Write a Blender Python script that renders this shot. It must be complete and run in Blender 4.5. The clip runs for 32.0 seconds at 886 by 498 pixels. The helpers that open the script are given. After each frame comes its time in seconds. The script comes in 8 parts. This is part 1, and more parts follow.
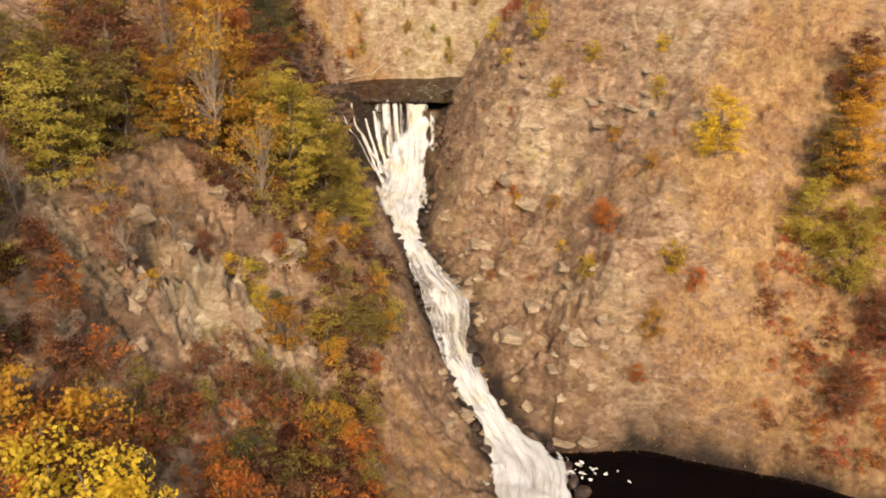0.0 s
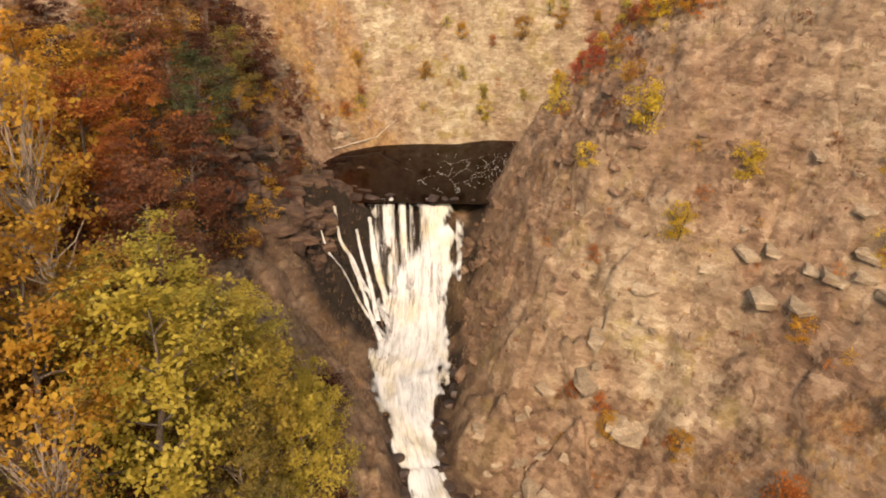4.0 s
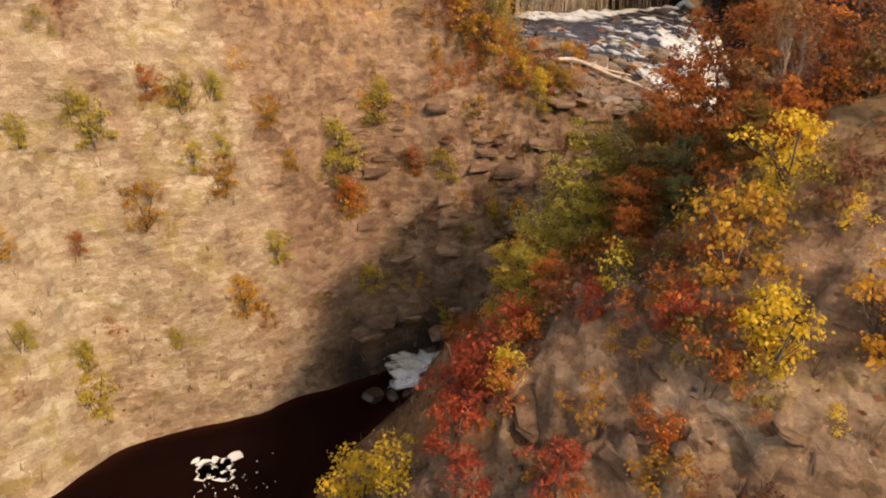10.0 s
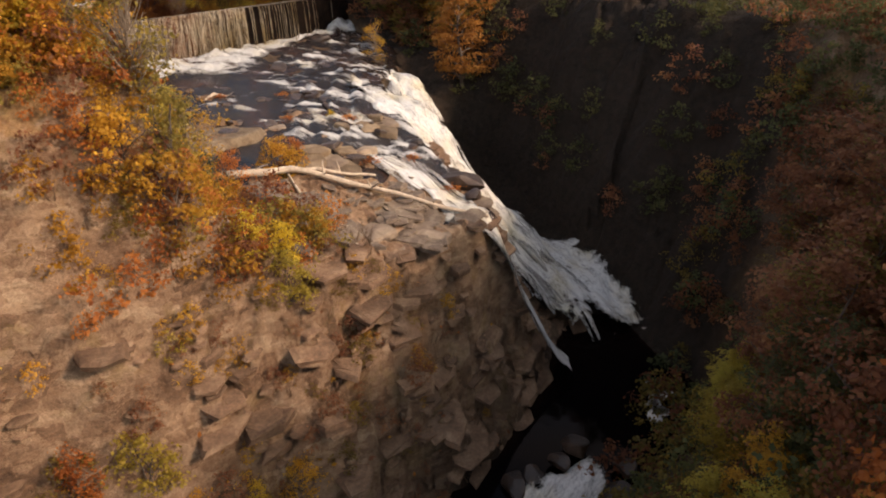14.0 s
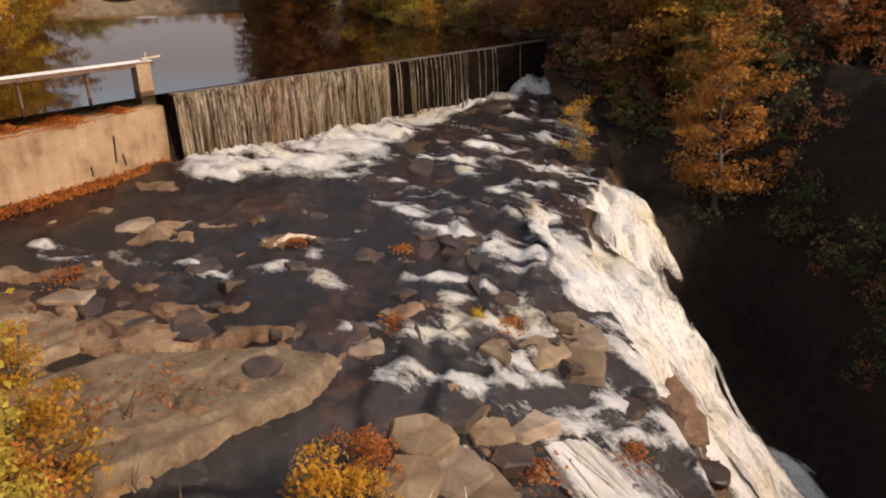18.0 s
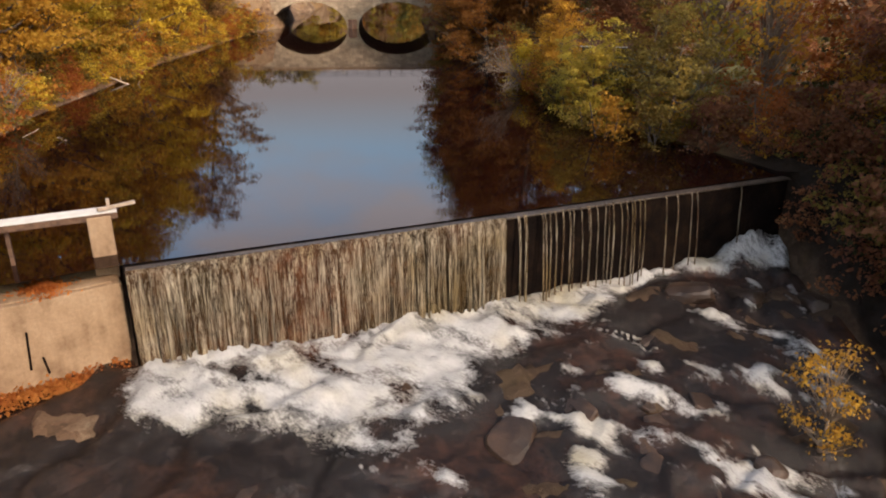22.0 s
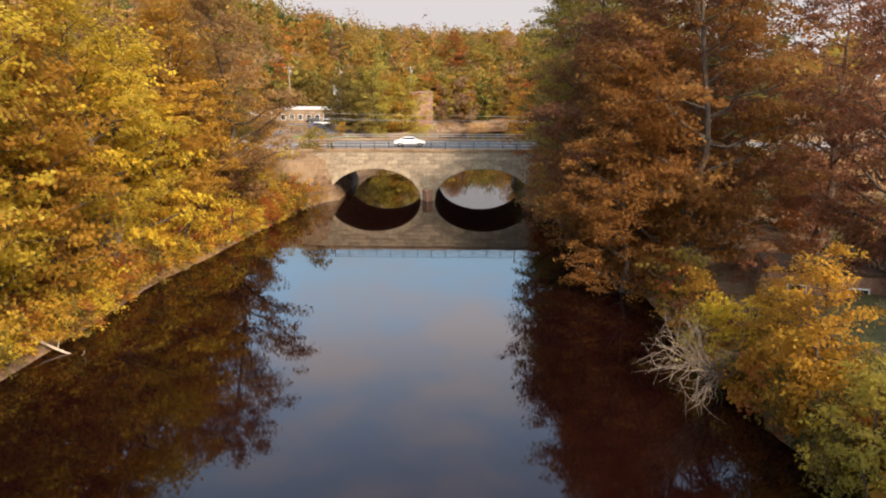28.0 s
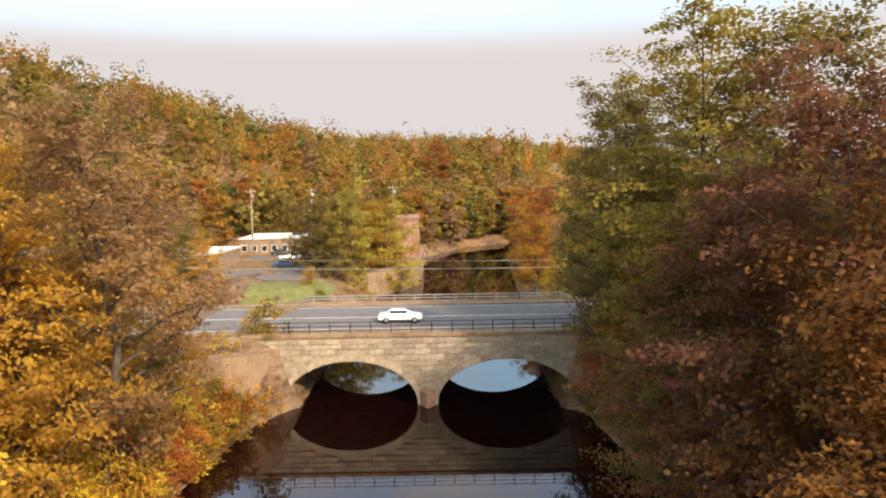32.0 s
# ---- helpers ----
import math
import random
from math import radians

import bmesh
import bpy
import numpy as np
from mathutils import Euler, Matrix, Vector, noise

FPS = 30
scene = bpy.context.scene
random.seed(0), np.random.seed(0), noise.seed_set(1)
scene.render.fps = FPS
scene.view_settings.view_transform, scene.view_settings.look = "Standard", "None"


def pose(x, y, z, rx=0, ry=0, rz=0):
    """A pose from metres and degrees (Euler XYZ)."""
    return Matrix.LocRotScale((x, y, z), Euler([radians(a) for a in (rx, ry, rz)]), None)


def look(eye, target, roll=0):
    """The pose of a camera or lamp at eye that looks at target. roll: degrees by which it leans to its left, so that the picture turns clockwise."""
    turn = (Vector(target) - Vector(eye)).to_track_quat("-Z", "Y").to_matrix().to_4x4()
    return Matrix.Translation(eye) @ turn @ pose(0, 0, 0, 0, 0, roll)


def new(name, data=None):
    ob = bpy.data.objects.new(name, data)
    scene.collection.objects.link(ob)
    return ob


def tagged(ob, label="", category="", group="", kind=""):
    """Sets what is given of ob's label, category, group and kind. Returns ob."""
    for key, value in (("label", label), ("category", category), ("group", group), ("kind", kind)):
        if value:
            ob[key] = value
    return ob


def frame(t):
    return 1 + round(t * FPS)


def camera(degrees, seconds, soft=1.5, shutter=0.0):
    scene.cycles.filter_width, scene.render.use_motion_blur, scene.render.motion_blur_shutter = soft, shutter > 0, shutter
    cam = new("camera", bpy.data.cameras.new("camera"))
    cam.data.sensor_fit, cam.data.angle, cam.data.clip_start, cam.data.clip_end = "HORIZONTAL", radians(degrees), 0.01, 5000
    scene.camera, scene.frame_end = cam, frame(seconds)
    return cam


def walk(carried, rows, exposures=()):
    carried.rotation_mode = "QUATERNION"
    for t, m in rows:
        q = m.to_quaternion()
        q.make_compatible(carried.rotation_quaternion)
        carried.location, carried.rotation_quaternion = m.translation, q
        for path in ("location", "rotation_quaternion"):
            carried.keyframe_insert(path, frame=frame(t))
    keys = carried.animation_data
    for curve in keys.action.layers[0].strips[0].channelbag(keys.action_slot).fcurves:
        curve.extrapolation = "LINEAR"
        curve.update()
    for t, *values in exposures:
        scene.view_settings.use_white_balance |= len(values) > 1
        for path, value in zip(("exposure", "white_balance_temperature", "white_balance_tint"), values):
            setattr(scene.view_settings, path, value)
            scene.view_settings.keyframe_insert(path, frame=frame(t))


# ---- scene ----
EXPOSURES = [(0.0, -0.16, 7000, 21), (2.5, -0.20, 7200, 23), (5.5, -0.24, 7100, 23), (9.0, -0.24, 7300, 25), (10.0, -0.28, 7350, 26), (11.5, -0.34, 7450, 27), (13.0, -0.26, 7100, 26), (17.0, -0.42, 7000, 26), (20.0, -0.42, 6750, 24), (24.0, -0.30, 6550, 22), (28.0, 0.0, 6500, 18), (30.5, 0.02, 6550, 18), (32.0, 0.04, 6600, 17)]
cam = camera(62.58, 32.0, soft=1.95)
# seconds, eye x y z, heading, pitch, lean
ROWS = [
    (0.0, 0.00, -0.00, -5.64, -0.00, -21.62, 0.23),
    (0.5, -0.02, 7.71, -4.93, 0.36, -21.77, 0.29),
    (1.0, -0.06, 15.40, -4.28, 0.83, -21.89, 0.28),
    (1.5, -0.14, 23.06, -3.69, 1.20, -21.93, 0.27),
    (2.0, -0.23, 30.71, -3.17, 1.51, -21.98, 0.23),
    (2.5, -0.36, 38.35, -2.71, 1.90, -22.04, 0.24),
    (3.0, -0.52, 45.96, -2.29, 2.08, -22.13, 0.20),
    (3.5, -0.72, 53.50, -1.92, 2.12, -22.18, 0.06),
    (4.0, -0.96, 60.89, -1.59, 2.25, -22.20, -0.00),
    (4.5, -1.25, 68.08, -1.26, 2.52, -22.19, -0.03),
    (5.0, -1.61, 75.05, -0.88, 2.75, -22.13, -0.11),
    (5.5, -2.04, 81.79, -0.43, 2.56, -22.02, -0.19),
    (6.0, -2.52, 88.31, 0.14, 1.29, -21.90, -0.08),
    (6.5, -3.02, 94.63, 0.82, -1.94, -21.90, -0.14),
    (7.0, -3.50, 100.79, 1.59, -4.72, -21.93, -0.09),
    (7.5, -3.91, 106.82, 2.39, -7.22, -21.96, 0.09),
    (8.0, -4.17, 112.77, 3.18, -11.44, -21.99, 0.15),
    (8.5, -4.22, 118.66, 3.96, -17.08, -22.10, -0.03),
    (9.0, -4.05, 124.50, 4.74, -23.04, -22.35, -0.10),
    (9.5, -3.69, 130.31, 5.54, -27.86, -22.61, -0.01),
    (10.0, -3.14, 136.08, 6.31, -33.80, -22.93, -0.14),
    (10.5, -2.30, 141.71, 7.05, -39.67, -23.24, -0.16),
    (11.0, -1.00, 147.05, 7.74, -46.00, -23.64, -0.14),
    (11.5, 0.82, 151.94, 8.36, -52.37, -24.04, -0.24),
    (12.0, 3.13, 156.37, 8.89, -58.89, -24.39, -0.33),
    (12.5, 5.81, 160.45, 9.37, -65.09, -24.79, -0.40),
    (13.0, 8.78, 164.20, 9.77, -67.73, -25.10, -0.34),
    (13.5, 12.05, 167.58, 10.08, -68.08, -25.04, 0.02),
    (14.0, 15.60, 170.54, 10.21, -67.90, -24.84, 0.08),
    (14.5, 19.35, 173.14, 10.20, -67.65, -24.65, 0.04),
    (15.0, 23.22, 175.42, 10.10, -67.04, -24.50, 0.16),
    (15.5, 27.10, 177.50, 10.01, -65.50, -24.42, 0.38),
    (16.0, 30.93, 179.45, 9.98, -62.71, -24.39, 0.38),
    (16.5, 34.70, 181.36, 10.04, -59.12, -24.46, 0.43),
    (17.0, 38.46, 183.27, 10.15, -56.60, -24.41, 0.50),
    (17.5, 42.23, 185.17, 10.29, -55.14, -24.42, 0.19),
    (18.0, 45.99, 186.99, 10.43, -52.67, -24.44, 0.27),
    (18.5, 49.67, 188.68, 10.55, -50.32, -24.46, 0.35),
    (19.0, 53.14, 190.25, 10.67, -47.23, -24.48, 0.37),
    (19.5, 56.31, 191.79, 10.78, -43.36, -24.45, 0.28),
    (20.0, 59.19, 193.34, 10.90, -41.39, -24.31, 0.11),
    (20.5, 61.76, 194.89, 11.08, -40.51, -23.67, -0.01),
    (21.0, 63.99, 196.43, 11.31, -38.35, -22.87, -0.16),
    (21.5, 65.98, 197.98, 11.62, -35.98, -22.40, 0.30),
    (22.0, 67.80, 199.56, 11.95, -34.47, -21.84, 0.40),
    (22.5, 69.47, 201.21, 12.26, -33.65, -21.28, 0.36),
    (23.0, 71.00, 202.96, 12.52, -31.89, -20.70, 0.45),
    (23.5, 72.40, 204.82, 12.72, -29.16, -20.16, 0.57),
    (24.0, 73.72, 206.82, 12.90, -28.52, -19.53, 0.53),
    (24.5, 75.01, 208.96, 13.16, -28.55, -18.79, 0.52),
    (25.0, 76.28, 211.26, 13.52, -28.54, -18.06, 0.36),
    (25.5, 77.54, 213.74, 13.97, -28.13, -17.40, 0.25),
    (26.0, 78.76, 216.43, 14.47, -27.91, -16.63, 0.08),
    (26.5, 79.93, 219.33, 14.97, -28.02, -15.74, -0.00),
    (27.0, 81.06, 222.40, 15.49, -28.33, -14.79, -0.01),
    (27.5, 82.17, 225.61, 16.03, -28.61, -13.86, 0.01),
    (28.0, 83.28, 228.95, 16.63, -28.73, -13.00, 0.06),
    (28.5, 84.42, 232.41, 17.30, -28.87, -12.12, 0.20),
    (29.0, 85.60, 236.00, 18.02, -28.95, -11.31, 0.34),
    (29.5, 86.90, 239.69, 18.77, -29.02, -10.44, 0.41),
    (30.0, 88.40, 243.43, 19.53, -29.06, -9.48, 0.49),
    (30.5, 90.13, 247.19, 20.27, -29.57, -8.43, 0.35),
    (31.0, 92.12, 250.99, 20.95, -30.33, -7.42, 0.14),
    (31.5, 94.34, 254.82, 21.59, -30.50, -6.47, -0.35),
    (32.0, 96.76, 258.74, 22.22, -30.40, -5.51, -0.97),
]
walk(cam, [(t, pose(x, y, z, 90 + pitch, 0, yaw) @ pose(0, 0, 0, 0, 0, lean)) for t, x, y, z, yaw, pitch, lean in ROWS], exposures=EXPOSURES)
# ---- end of path


# ---- world, sun ----
def nodes_of(owner):
    owner.use_nodes = True
    tree = owner.node_tree
    tree.nodes.clear()
    return tree


def make_world():
    world = bpy.data.worlds.new("sky")
    scene.world = world
    tree = nodes_of(world)
    n, l = tree.nodes, tree.links
    sky = n.new("ShaderNodeTexSky")
    sky.sky_type, sky.sun_disc = "NISHITA", False
    sky.sun_elevation, sky.sun_rotation = radians(SUN_ELEVATION), radians(SUN_ROTATION)
    sky.dust_density = 2.5
    co = n.new("ShaderNodeTexCoord")
    stretch = n.new("ShaderNodeMapping")
    stretch.inputs["Scale"].default_value = (1.9, 1.9, 5.5)
    cloud = n.new("ShaderNodeTexNoise")
    cloud.inputs["Scale"].default_value, cloud.inputs["Detail"].default_value, cloud.inputs["Roughness"].default_value = 1.5, 6, 0.55
    ramp = n.new("ShaderNodeValToRGB")
    ramp.color_ramp.elements[0].position, ramp.color_ramp.elements[1].position = 0.46, 0.64
    ramp.color_ramp.elements[0].color, ramp.color_ramp.elements[1].color = (0.12, 0.12, 0.12, 1), (0.9, 0.9, 0.9, 1)
    sep = n.new("ShaderNodeSeparateXYZ")
    low = n.new("ShaderNodeMapRange")
    low.inputs["From Min"].default_value, low.inputs["From Max"].default_value = 0.25, 0.17
    most = n.new("ShaderNodeMath")
    most.operation = "MAXIMUM"
    mix = n.new("ShaderNodeMix")
    mix.data_type = "RGBA"
    mix.inputs["B"].default_value = CLOUD
    high = n.new("ShaderNodeMapRange")
    high.interpolation_type = "SMOOTHSTEP"
    high.inputs["From Min"].default_value, high.inputs["From Max"].default_value = 0.15, 0.34
    high.inputs["To Min"].default_value, high.inputs["To Max"].default_value = 1.0, 2.55
    dim = n.new("ShaderNodeMapRange")
    dim.interpolation_type = "SMOOTHSTEP"
    dim.inputs["From Min"].default_value, dim.inputs["From Max"].default_value = 0.50, 0.80
    dim.inputs["To Min"].default_value, dim.inputs["To Max"].default_value = 1.0, 0.42
    gain = n.new("ShaderNodeMath")
    gain.operation = "MULTIPLY"
    lift = n.new("ShaderNodeVectorMath")
    lift.operation = "SCALE"
    back = n.new("ShaderNodeBackground")
    back.inputs["Strength"].default_value = SKY
    out = n.new("ShaderNodeOutputWorld")
    l.new(co.outputs["Generated"], stretch.inputs["Vector"])
    l.new(stretch.outputs["Vector"], cloud.inputs["Vector"])
    l.new(cloud.outputs["Fac"], ramp.inputs["Fac"])
    l.new(co.outputs["Generated"], sep.inputs["Vector"])
    l.new(sep.outputs["Z"], low.inputs["Value"])
    l.new(low.outputs["Result"], most.inputs[0])
    l.new(ramp.outputs["Color"], most.inputs[1])
    l.new(most.outputs["Value"], mix.inputs["Factor"])
    blue = n.new("ShaderNodeVectorMath")
    blue.operation = "MULTIPLY"
    blue.inputs[1].default_value = (2.2, 2.6, 2.35)
    l.new(sky.outputs["Color"], blue.inputs[0])
    l.new(blue.outputs["Vector"], mix.inputs["A"])
    l.new(sep.outputs["Z"], high.inputs["Value"])
    l.new(mix.outputs["Result"], lift.inputs[0])
    l.new(sep.outputs["Z"], dim.inputs["Value"])
    l.new(high.outputs["Result"], gain.inputs[0])
    l.new(dim.outputs["Result"], gain.inputs[1])
    l.new(gain.outputs["Value"], lift.inputs["Scale"])
    l.new(lift.outputs["Vector"], back.inputs["Color"])
    l.new(back.outputs["Background"], out.inputs["Surface"])


SKY, CLOUD = 0.10, (7.2, 7.0, 6.75, 1)
SUN_TO = Vector((0.04, -0.80, 0.56)).normalized()
SUN_ELEVATION = math.degrees(math.asin(SUN_TO.z))
SUN_ROTATION = math.degrees(math.atan2(SUN_TO.x, SUN_TO.y))
make_world()
sun = new("sun", bpy.data.lights.new("sun", "SUN"))
sun.data.energy, sun.data.angle, sun.data.color = 5.0, radians(3.5), (1.0, 0.83, 0.63)
sun.matrix_world = look(SUN_TO * 300, (0, 0, 0))


# ---- noise and ground shape ----
def hash2(ix, iy, seed):
    h = (ix.astype(np.int64) * 374761393 + iy.astype(np.int64) * 668265263 + seed * 1274126177) & 0xFFFFFFFF
    h = ((h ^ (h >> 13)) * 1103515245) & 0xFFFFFFFF
    return ((h ^ (h >> 16)) & 0xFFFF) / 65535.0


def value2(x, y, seed):
    ix, iy = np.floor(x), np.floor(y)
    fx, fy = x - ix, y - iy
    fx, fy = fx * fx * (3 - 2 * fx), fy * fy * (3 - 2 * fy)
    a, b = hash2(ix, iy, seed), hash2(ix + 1, iy, seed)
    c, d = hash2(ix, iy + 1, seed), hash2(ix + 1, iy + 1, seed)
    return (a * (1 - fx) + b * fx) * (1 - fy) + (c * (1 - fx) + d * fx) * fy


def fbm(x, y, size, octaves=4, seed=0, gain=0.5):
    """Rough noise about 0, from -1 to 1."""
    x, y = np.asarray(x, float) / size, np.asarray(y, float) / size
    total, amp, norm = 0, 1.0, 0.0
    for k in range(octaves):
        total = total + amp * (value2(x, y, seed + 17 * k) * 2 - 1)
        norm += amp
        amp *= gain
        x, y = x * 2.03 + 11.3, y * 2.03 + 5.7
    return total / norm


def ridged(x, y, size, octaves=3, seed=0):
    return 1 - np.abs(fbm(x, y, size, octaves, seed)) * 2


# The river from far upstream down: x, y, water level, half width, rise of the left bank and of the right bank.
POND = [(440, 462, 0, 10, 0.77, 0.80), (330, 460, 0, 10, 0.77, 0.80), (262, 456, 0, 11, 0.77, 0.80), (226, 446, 0, 12, 0.75, 0.79), (204, 430, 0, 12, 0.75, 0.79), (168, 379, 0, 14, 0.67, 0.78), (131, 321, 0, 15, 0.40, 0.60),
        (107, 281, 0, 20, 0.30, 0.50), (92, 255, 0, 21, 0.35, 0.40), (83, 228.8, 0, 27, 0.35, 0.27)]
SLOT = [(97, 211, -6.2, 5, 0.7, 0.8), (93, 204.5, -8.5, 4, 1.0, 1.0), (91.5, 198.5, -17.5, 4, 2.3, 1.5), (83, 188, -21, 4, 2.3, 1.6), (75, 179.5, -24, 5, 2.1, 1.2)]
GORGE = [(65, 175, -25, 7, 1.9, 1.0), (54, 178, -25.7, 4, 0.9, 1.55), (44, 180.5, -27, 4, 1.20, 2.11),
         (36, 184, -31, 4, 1.5, 2.52), (29, 190, -33.6, 3, 1.15, 3.41), (18, 188, -34, 5, 0.57, 4.03), (5, 184.5, -34, 10, 0.79, 4.11),
         (-9.5, 175.5, -34.2, 15.8, 1.62, 1.05), (-7.5, 158.5, -35, 8.5, 2.02, 0.30)]
LOWER = [(-7, 153, -42.5, 6.5, 1.9, 0.5), (-7, 147, -47.5, 5, 1.85, 0.7), (-7, 136, -50.5, 4.6, 1.47, 0.85), (-5.5, 124, -54, 2.3, 1.00, 1.01), (-1, 113, -59, 3.4, 0.80, 1.36),
         (2.5, 103, -62.5, 3.5, 0.63, 1.35), (6, 93.5, -67, 3.3, 0.9, 0.9), (9.5, 87, -69.7, 4.5, 1.7, 0.5), (14, 80, -71, 7, 2.2, 0.4), (27, 77, -71, 10, 2.3, 0.4),
         (45, 72, -71, 9, 1.35, 0.4), (62, 64, -71, 8, 0.85, 0.5), (110, 30, -72, 9, 0.82, 0.6)]
POND_RIVER, GORGE_RIVER = np.array(POND, float), np.array(SLOT + GORGE + LOWER, float)
# the dam's crest from west to east, and the rim of the rock ledge below it
D0, D1 = np.array((72.4, 229.2)), np.array((108.0, 222.2))
DAM_ALONG = (D1 - D0) / np.linalg.norm(D1 - D0)
DAM_UP = np.array((-DAM_ALONG[1], DAM_ALONG[0]))
RIM = [(71, 231), (109, 223.5), (101, 211), (93, 207.4), (84, 205.0), (76.2, 199.4), (70.4, 192.2), (66, 186), (60, 187), (53, 191), (46, 194), (45, 202), (48, 214), (51, 230.6)]


def smooth_low(a, b, w):
    """The lower of a and b, rounded over w."""
    h = np.clip(0.5 + 0.5 * (b - a) / w, 0, 1)
    return b * (1 - h) + a * h - w * h * (1 - h)


def ramp01(v, lo, hi):
    t = np.clip((v - lo) / (hi - lo), 0, 1)
    return t * t * (3 - 2 * t)


def valley(x, y, river):
    total, weight = np.zeros_like(x), np.zeros_like(x)
    inside, near = np.zeros_like(x), np.full_like(x, 1e9)
    for a, b in zip(river[:-1], river[1:]):
        ab = b[:2] - a[:2]
        u = np.clip(((x - a[0]) * ab[0] + (y - a[1]) * ab[1]) / (ab @ ab), 0, 1)
        dx, dy = x - a[0] - u * ab[0], y - a[1] - u * ab[1]
        d = np.hypot(dx, dy)
        level, half, left, right = (a[k] + u * (b[k] - a[k]) for k in (2, 3, 4, 5))
        e = np.maximum(d - half, 0)
        rise = np.where(ab[0] * dy - ab[1] * dx > 0, left, right)
        w = 1 / (e + 0.3 * d + 0.8) ** 5
        total += w * (level + rise * 60 * (1 - np.exp(-e / 60)))
        weight += w
        inside = np.maximum(inside, np.clip((half - d) / 2.0, 0, 1))
        near = np.minimum(near, e)
    return total / weight, inside, near


def rim_distance(x, y):
    """Metres inside the ledge's rim (minus: outside)."""
    best, odd = np.full_like(x, 1e9), np.zeros(x.shape, bool)
    for (ax, ay), (bx, by) in zip(RIM, RIM[1:] + RIM[:1]):
        u = np.clip(((x - ax) * (bx - ax) + (y - ay) * (by - ay)) / ((bx - ax) ** 2 + (by - ay) ** 2), 0, 1)
        best = np.minimum(best, np.hypot(x - ax - u * (bx - ax), y - ay - u * (by - ay)))
        odd ^= ((ay > y) != (by > y)) & (x < (bx - ax) * (y - ay) / (by - ay + 1e-9) + ax)
    return np.where(odd, best, -best)


def ledge_level(x, y):
    """The mean level of the rock ledge below the dam."""
    s = (D0[0] - x) * DAM_UP[0] + (D0[1] - y) * DAM_UP[1]
    z = -4.75 - 0.045 * np.clip(s, 0, 60) - 4.6 * ramp01(s, 24, 45)
    return z + 2.2 * ramp01(58 - x, 0, 14) * ramp01(s, 15, 30) - 1.2 * ramp01(x, 84, 97) * ramp01(s, 8, 16)


def flow_way(x, y):
    """Across and along the stream on the ledge, bent a little."""
    bend = 1.3 * fbm(x, y, 7, 2, 61)
    return 0.914 * x + 0.406 * y + bend, 0.406 * x - 0.914 * y + 0.6 * bend


def ledge_relief(x, y):
    """Low steps and hollows of the ledge, longer across the stream than along it."""
    across, along = flow_way(x, y)
    saw = (along * 0.19 + 1.5 * fbm(across, along, 7, 3, 63)) % 1.0
    return 0.42 * (ramp01(saw, 0.0, 0.25) - saw) + 0.28 * fbm(across * 0.6, along, 3.0, 3, 62)


# the bridge's west springing, the way along its face, and the way across it upstream
BRIDGE, BU, BN = np.array((118.5, 327.5)), np.array((0.864, -0.505)), np.array((0.505, 0.864))


def made_ground(x, y, z):
    """Raises the road's banks beside the bridge and the yard upstream of it."""
    u = (x - BRIDGE[0]) * BU[0] + (y - BRIDGE[1]) * BU[1]
    d = (x - BRIDGE[0]) * BN[0] + (y - BRIDGE[1]) * BN[1]
    road = 6.9 - (0.75 + 1.9 * ramp01(u, -13, -9) * (d < 0)) * np.maximum(np.abs(d - 9.5) - 10.2, 0) - 2.5 * np.maximum(np.minimum(u + 0.6, 29.6 - u), 0)
    road = np.where(np.abs(u - 14) < 170, road, -99)
    out = np.hypot(np.maximum(np.abs(u + 26) - 22, 0), np.maximum(np.abs(d - 85) - 38, 0))
    return np.maximum(np.maximum(z, road), 5.3 - 0.6 * out)


